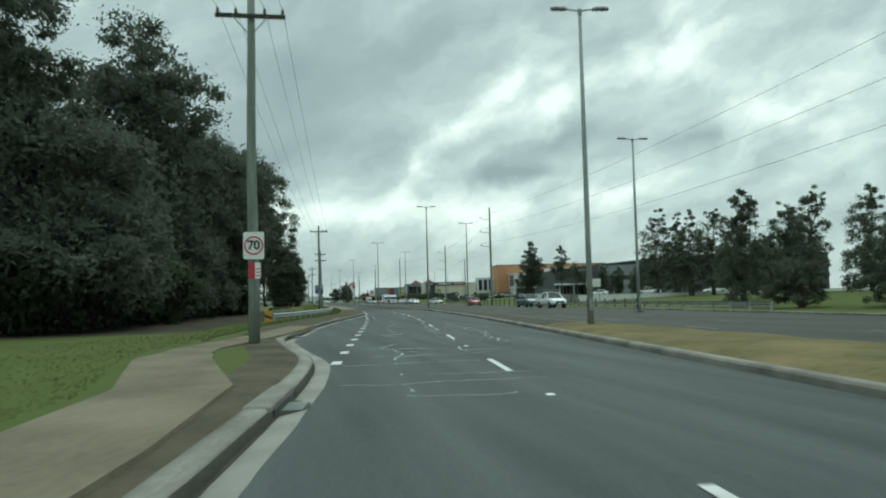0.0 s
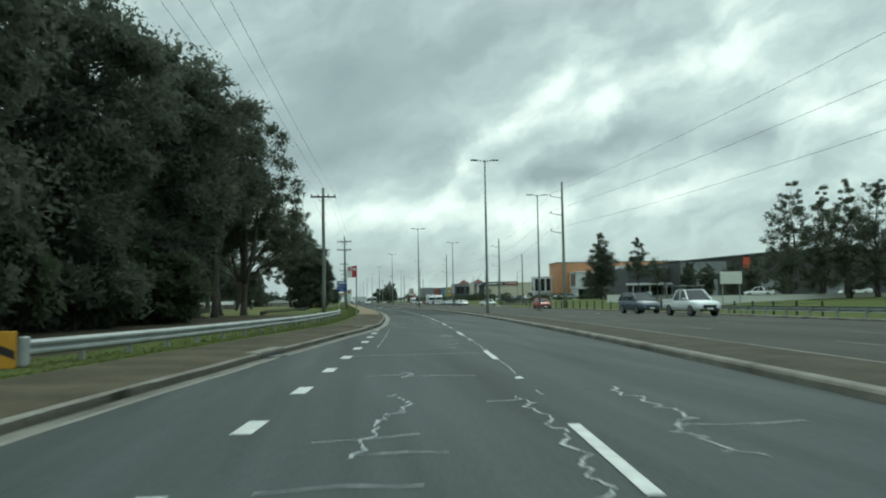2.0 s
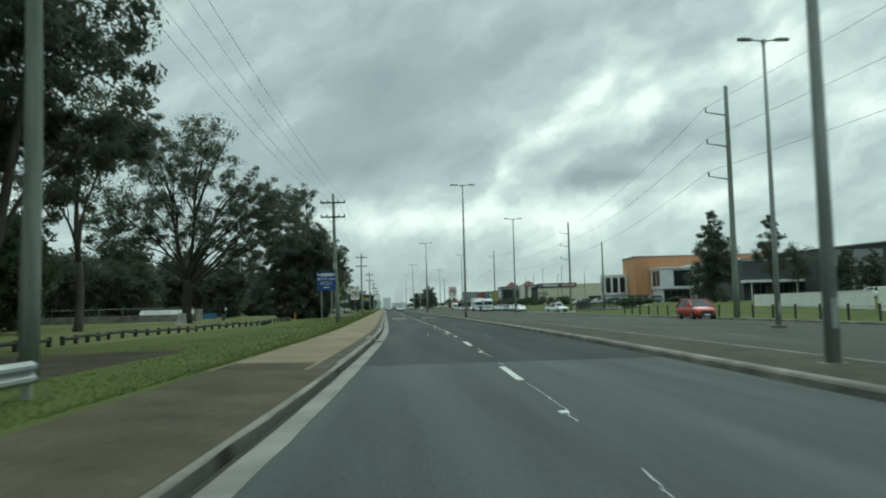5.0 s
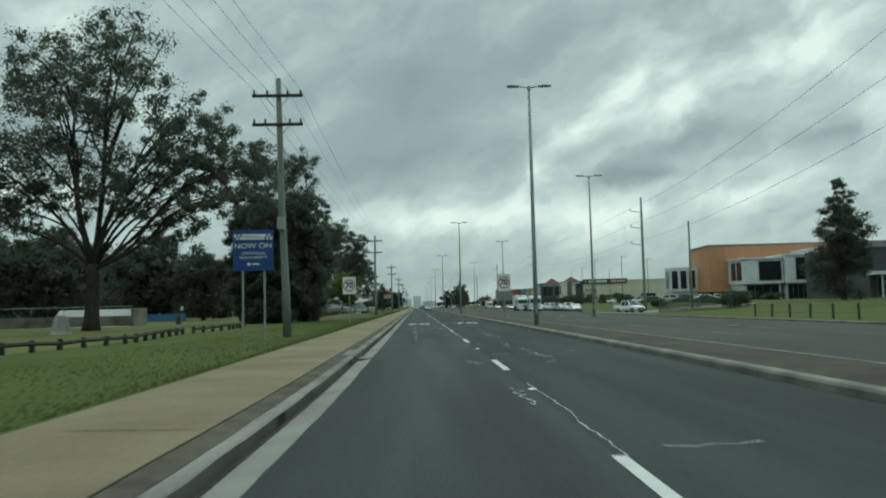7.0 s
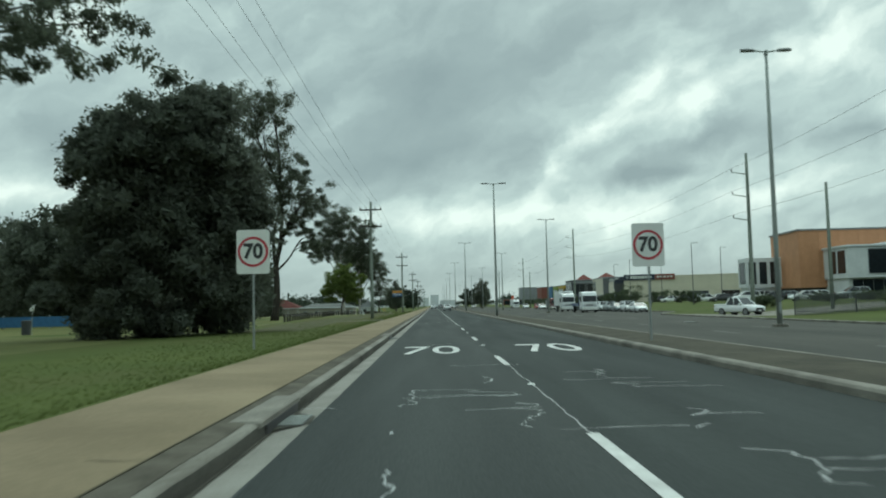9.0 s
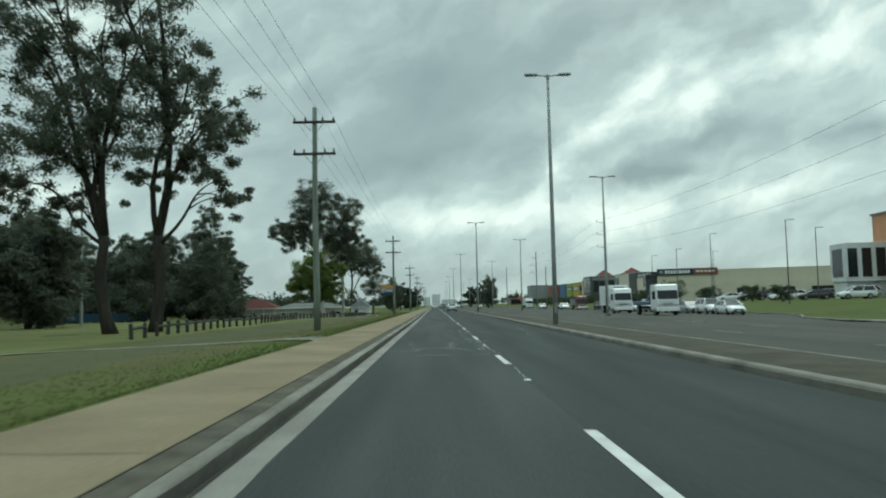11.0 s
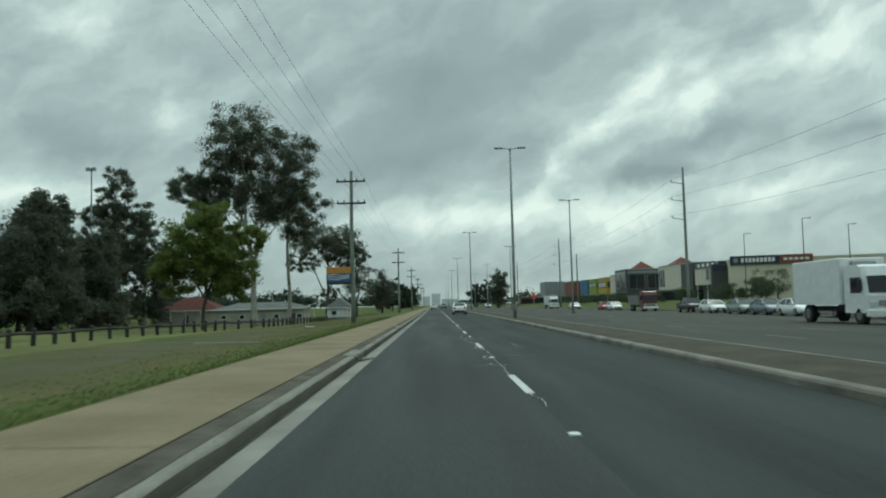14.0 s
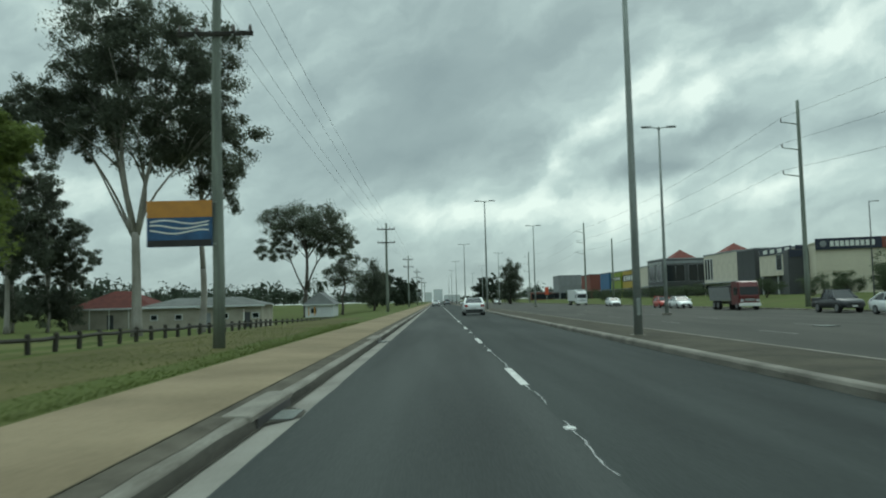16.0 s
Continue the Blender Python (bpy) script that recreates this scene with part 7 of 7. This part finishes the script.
STYLES = {
    # body stations (y, half width, low, top); greenhouse: belt y0 y1, roof y0 y1, belt z, roof z; wheels y, radius
    "sedan": (((-2.36, 0.70, 0.46, 0.86), (-2.28, 0.84, 0.30, 1.02), (-1.6, 0.9, 0.2, 1.06), (-0.2, 0.91, 0.18, 0.98), (1.0, 0.9, 0.18, 0.96), (1.9, 0.86, 0.2, 0.82), (2.28, 0.76, 0.26, 0.70), (2.36, 0.62, 0.34, 0.6)), (-1.95, 1.15, -1.0, 0.2, 0.96, 1.45), (-1.38, 1.42), 0.33),
    "suv": (((-2.28, 0.72, 0.5, 1.02), (-2.2, 0.87, 0.36, 1.12), (-1.5, 0.92, 0.28, 1.14), (0.0, 0.93, 0.26, 1.1), (1.0, 0.92, 0.26, 1.08), (1.9, 0.88, 0.28, 0.96), (2.25, 0.8, 0.34, 0.82), (2.33, 0.66, 0.42, 0.7)), (-2.15, 1.2, -1.85, 0.35, 1.08, 1.68), (-1.32, 1.4), 0.37),
    "ute": (((-2.6, 0.86, 0.5, 1.0), (-2.55, 0.9, 0.42, 1.04), (-1.2, 0.92, 0.36, 1.06), (-0.9, 0.92, 0.34, 1.08), (0.9, 0.92, 0.34, 1.1), (1.9, 0.9, 0.36, 1.02), (2.35, 0.82, 0.4, 0.9), (2.44, 0.68, 0.46, 0.78)), (-1.0, 1.15, -0.75, 0.35, 1.06, 1.74), (-1.55, 1.5), 0.39),
    "hatch": (((-1.98, 0.72, 0.46, 0.95), (-1.9, 0.83, 0.3, 1.02), (-1.2, 0.86, 0.2, 1.02), (0.3, 0.87, 0.18, 0.98), (1.1, 0.86, 0.18, 0.94), (1.75, 0.8, 0.22, 0.8), (2.0, 0.66, 0.3, 0.66)), (-1.85, 1.1, -1.3, 0.25, 0.96, 1.5), (-1.2, 1.25), 0.31),
}
KIND = {"sedan": "sedan", "suv": "family off-roader", "ute": "pickup", "hatch": "hatchback"}


def car(style, paint, colour, x, y, z, rz, where, group="", rack=False):
    st, gh, wy, wr = STYLES[style]
    t = thing("car" if style != "ute" else "pickup", "%s %s %s" % (colour, KIND[style], where), "car" if style != "ute" else "pickup truck", x, y, z, rz, group)
    part("body", Mesh().loft([rrect(*s) for s in st]), paint, t, smooth=True)
    y0, y1, r0, r1, zb, zr = gh
    hb, hr = st[3][1] - 0.06, st[3][1] - 0.27
    lower = [(-hb, y0, zb), (hb, y0, zb), (hb, y1, zb), (-hb, y1, zb)]
    upper = [(-hr, r0, zr), (hr, r0, zr), (hr, r1, zr), (-hr, r1, zr)]
    mid = [tuple(a + (b - a) * 0.55 + (0.03 * (1 if a > 0 else -1) if i == 0 else 0) for i, (a, b) in enumerate(zip(p, q))) for p, q in zip(lower, upper)]
    part("cabin_glass", Mesh().loft([lower, mid, upper]), CAR_GLASS, t, "dark tinted glass")
    m = Mesh()
    m.loft([[(px * 1.02, py, pz) for px, py, pz in upper], [(px * 0.97, py * 0.98, zr + 0.05) for px, py, pz in upper]])
    part("roof", m, paint, t)
    for s in (-1, 1):
        part("pillar", Mesh().tube([(s * hb, y0, zb), (s * (hr + 0.01), r0, zr)], 0.085, 6), paint, t)
        part("pillar", Mesh().tube([(s * hb, y1, zb), (s * (hr + 0.01), r1, zr)], 0.06, 6), paint, t)
        part("pillar", Mesh().tube([(s * (hb + 0.01), (y0 + y1) / 2, zb), (s * (hr + 0.03), (r0 + r1) / 2, zr)], 0.035, 5), paint, t)
    for s in (-1, 1):
        for yy in wy:
            w = part("wheel", Mesh().tube([(s * (st[3][1] - 0.24), yy, wr), (s * (st[3][1] - 0.22), yy, wr), (s * (st[3][1] + 0.0), yy, wr), (s * (st[3][1] + 0.015), yy, wr)], (wr * 0.92, wr, wr, wr * 0.9), 18), TYRE, t)
            part("rim", Mesh().disc(s * (st[3][1] + 0.014), yy, wr, wr * 0.66, "x", 14, 0.02), RIM, w)
        fy = st[-2][0]
        part("headlight", Mesh().loft([[(s * (st[-2][1] - 0.32), fy + 0.06, st[-2][3] - 0.17), (s * (st[-2][1] - 0.02), fy - 0.1, st[-2][3] - 0.15), (s * (st[-2][1] - 0.02), fy - 0.14, st[-2][3] - 0.02), (s * (st[-2][1] - 0.32), fy + 0.03, st[-2][3] - 0.04)], [(s * (st[-2][1] - 0.32), fy - 0.1, st[-2][3] - 0.17), (s * (st[-2][1] - 0.02), fy - 0.2, st[-2][3] - 0.15), (s * (st[-2][1] - 0.02), fy - 0.2, st[-2][3] - 0.02), (s * (st[-2][1] - 0.32), fy - 0.1, st[-2][3] - 0.04)]]), HEADLIGHT, t)
        ry = st[0][0]
        part("tail_light", Mesh().box(min(s * (st[1][1] - 0.3), s * (st[1][1] - 0.02)), ry - 0.02, st[0][3] - 0.12, max(s * (st[1][1] - 0.3), s * (st[1][1] - 0.02)), ry + 0.14, st[0][3] + 0.06, 0.02), TAIL, t)
        part("mirror", Mesh().box(min(s * hb, s * (hb + 0.22)), y1 - 0.35, zb + 0.02, max(s * hb, s * (hb + 0.22)), y1 - 0.25, zb + 0.17, 0.02), paint, t)
    fy = st[-1][0]
    part("grille", Mesh().box(-0.48, fy - 0.06, st[-1][2] + 0.08, 0.48, fy + 0.012, st[-1][3] - 0.02, 0.02), TRIM, t)
    part("front_bumper", Mesh().box(-st[-1][1], fy - 0.12, st[-1][2] - 0.1, st[-1][1], fy + 0.02, st[-1][2] + 0.07, 0.03), TRIM, t)
    ry = st[0][0]
    part("rear_bumper", Mesh().box(-st[0][1], ry - 0.03, st[0][2] - 0.14, st[0][1], ry + 0.1, st[0][2] + 0.06, 0.03), TRIM, t)
    part("number_plate", Mesh().box(-0.2, ry - 0.02, st[0][3] - 0.22, 0.2, ry + 0.01, st[0][3] - 0.1), SIGN_WHITE, t)
    part("number_plate", Mesh().box(-0.2, fy, st[-1][2] + 0.0, 0.2, fy + 0.03, st[-1][2] + 0.11), SIGN_WHITE, t)
    if style == "ute":
        tray = part("tray", Mesh().box(-0.9, -2.55, 0.72, 0.9, -1.08, 1.16, 0.03), paint, t)
        part("tray_floor", Mesh().box(-0.78, -2.42, 1.162, 0.78, -1.2, 1.168), TRIM, tray)
        if rack:
            m = Mesh()
            for yy in (-2.4, -1.2, 0.1):
                m.tube([(-0.8, yy, 1.1), (-0.8, yy, 2.05), (0.8, yy, 2.05), (0.8, yy, 1.1)], 0.03, 6)
            for s in (-0.8, 0.8):
                m.tube([(s, -2.4, 2.05), (s, 0.3, 2.05)], 0.03, 6)
            part("ladder_rack", m, GALV, t, "steel ladder rack")
    if style == "suv":
        for s in (-0.6, 0.6):
            part("roof_rail", Mesh().tube([(s, -1.6, zr + 0.08), (s, 0.1, zr + 0.08)], 0.025, 6), TRIM, t)
    return t


def truck(paint, colour, x, y, z, rz, where, box="van", length=6.0):
    t = thing("truck", "%s %s truck %s" % (colour, {"van": "box", "tipper": "tipper", "flat": "flat-bed"}[box], where), "truck", x, y, z, rz, "trucks on the opposite road")
    L0 = -length
    part("chassis", Mesh().box(-0.45, L0, 0.6, 0.45, 1.6, 0.85), TRIM, t)
    cab = part("cab", Mesh().loft([[(-1.05, -0.25, zz), (1.05, -0.25, zz), (1.05, yy - 0.2, zz), (0.9, yy, zz), (-0.9, yy, zz), (-1.05, yy - 0.2, zz)] for zz, yy in ((0.55, 1.75), (1.35, 1.8), (2.3, 1.62), (2.75, 1.45), (2.85, 1.2))]), paint, t)
    part("windscreen", Mesh().loft([[(-0.92, yy + 0.02, zz), (0.92, yy + 0.02, zz), (0.92, yy - 0.05, zz), (-0.92, yy - 0.05, zz)] for zz, yy in ((1.5, 1.775), (2.3, 1.625))]), CAR_GLASS, cab)
    for s in (-1, 1):
        part("side_window", Mesh().box(min(s * 1.04, s * 1.065), 0.35, 1.5, max(s * 1.04, s * 1.065), 1.3, 2.25), CAR_GLASS, cab)
        part("headlight", Mesh().box(min(s * 0.6, s * 0.95), 1.76, 0.85, max(s * 0.6, s * 0.95), 1.84, 1.08, 0.02), HEADLIGHT, cab)
        part("mirror", Mesh().box(min(s * 1.1, s * 1.32), 1.45, 1.6, max(s * 1.1, s * 1.32), 1.55, 2.15, 0.02), TRIM, cab)
    part("grille", Mesh().box(-0.5, 1.78, 0.9, 0.5, 1.83, 1.14, 0.02), SIGN_BACK, cab)
    part("bumper", Mesh().box(-1.05, 1.6, 0.4, 1.05, 1.9, 0.72, 0.05), SIGN_WHITE, t)
    if box == "van":
        part("cargo_box", Mesh().box(-1.15, L0 - 0.2, 0.95, 1.15, -0.45, 3.25, 0.04), P_WHITE, t, "white cargo box")
        part("cooler", Mesh().box(-0.6, -0.45, 2.5, 0.6, -0.2, 3.1, 0.04), SIGN_BACK, t)
    elif box == "tipper":
        part("tipper_body", Mesh().loft([[(-w, L0, zz), (w, L0, zz), (w, -0.5, zz), (-w, -0.5, zz)] for zz, w in ((0.95, 1.05), (2.3, 1.2))]), SIGN_BACK, t, "grey steel tipper body")
        part("cover", Mesh().box(-1.2, L0, 2.3, 1.2, -0.4, 2.42, 0.03), TRIM, t)
    else:
        part("tray", Mesh().box(-1.15, L0, 0.95, 1.15, -0.4, 1.3, 0.02), P_NAVY, t, "navy blue tray")
        part("crane", Mesh().box(-0.5, -1.1, 1.15, 0.4, -0.5, 2.6, 0.05).tube([(0, -0.8, 2.5), (0.1, -2.6, 2.2), (0.2, -4.2, 1.6)], 0.16, 8), P_NAVY, t, "dark blue loading crane")
        part("headboard", Mesh().box(-1.1, -0.42, 1.3, 1.1, -0.34, 2.6), P_NAVY, t)
    for s in (-1, 1):
        for yy in (1.0, L0 + 1.2) + ((L0 + 2.4,) if length > 6.5 else ()):
            w = part("wheel", Mesh().tube([(s * 0.72, yy, 0.48), (s * 0.74, yy, 0.48), (s * 1.02, yy, 0.48), (s * 1.04, yy, 0.48)], (0.44, 0.48, 0.48, 0.42), 18), TYRE, t)
            part("rim", Mesh().disc(s * 1.04, yy, 0.48, 0.27, "x", 14, 0.02), RIM, w)
    return t


car("sedan", P_WHITE, "white", 3.0, 350.0, 0.0, 0, "driving ahead on the asphalt road")
# oncoming traffic
on = lambda x, y: ground_z(x, y) + 0.005
car("suv", P_BLUE, "slate blue", 17.9, 99.0, on(17.9, 99), 184, "coming along the opposite road", "oncoming cars")
car("ute", P_WHITE, "white", 17.0, 87, on(17.0, 87), 183, "with a ladder rack on the opposite road", "oncoming cars", rack=True)
car("hatch", P_RED, "red", 21.6, 146.5, on(21.6, 146), 181, "coming along the opposite road", "oncoming cars")
car("ute", P_WHITE, "white", 29.9, 234.3, on(29.9, 234.3), 205, "parked on the driveway apron", "parked cars")
row = ((29.7, 270.5, "sedan", P_WHITE, "white"), (29.8, 276.8, "suv", P_WHITE, "white"), (29.6, 283, "sedan", P_SILVER, "silver"), (29.7, 289, "suv", P_SILVER, "silver"), (29.8, 295.2, "suv", P_WHITE, "white"), (29.9, 302.3, "ute", P_WHITE, "white"), (30.0, 309, "sedan", P_WHITE, "white"), (30.2, 315.4, "sedan", P_STEEL, "steel blue"), (30.4, 322, "sedan", P_SAGE, "grey green"), (30.6, 331, "sedan", P_WHITE, "white"), (30.8, 339.5, "ute", P_BLACK, "black"), (30.0, 377, "sedan", P_WHITE, "white"), (29.8, 384, "hatch", P_RED, "dull red"), (29.6, 413, "sedan", P_WHITE, "white"))
for x, y, s, p, c in row:
    car(s, p, c, x, y + 2.3, on(x, y), 180, "parked nose to tail along the kerb", "row of parked cars")
truck(P_WHITE, "white", 20.9, 266, on(20.9, 266), 180, "with a crane on the opposite road", "flat", 6.4)
truck(P_WHITE, "white refrigerated", 21.0, 283.8, on(21, 283), 180, "on the opposite road", "van", 5.4)
truck(P_MAROON, "dark red", 30.4, 360.0, on(30.4, 360), 180, "standing at the kerb", "tipper", 6.6)
truck(P_WHITE, "white articulated", 29.6, 446, on(29.6, 446), 180, "far along the opposite road", "van", 9.0)
g_ = random.Random(4)
for k in range(16):
    x, y = 54 + 7.0 * (k % 2) + 0.3 * g_.random(), 272 + 5.6 * (k // 2) * 2
    car(("sedan", "suv", "hatch")[k % 3], (P_WHITE, P_SILVER, P_BLACK, P_WHITE)[k % 4], ("white", "silver", "black", "white")[k % 4], x, y, ground_z(x, y) + 0.02, 80 + 10 * g_.random(), "displayed in the car yard", "car yard cars")
for x, y, s, p, c, r in ((-0.4, 470, "sedan", P_WHITE, "white", 0), (2.9, 520, "suv", P_SILVER, "silver", 0), (-0.5, 600, "sedan", P_BLACK, "black", 0), (10, 560, "sedan", P_WHITE, "white", 180), (13, 600, "suv", P_SILVER, "silver", 180), (18, 520, "sedan", P_WHITE, "white", 180)):
    car(s, p, c, x, y, 0.0 if x < 15 else on(x, y), r, "far along the road", "far traffic")
for k, (x, y) in enumerate(((72, 150), (78, 144), (66, 168), (84, 138), (63, 190))):
    car(("sedan", "suv", "ute", "hatch", "sedan")[k], (P_WHITE, P_SILVER, P_WHITE, P_RED, P_WHITE)[k], ("white", "silver", "white", "red", "white")[k], x, y, ground_z(x, y) + 0.02, 60, "parked in the works yard", "works yard cars")
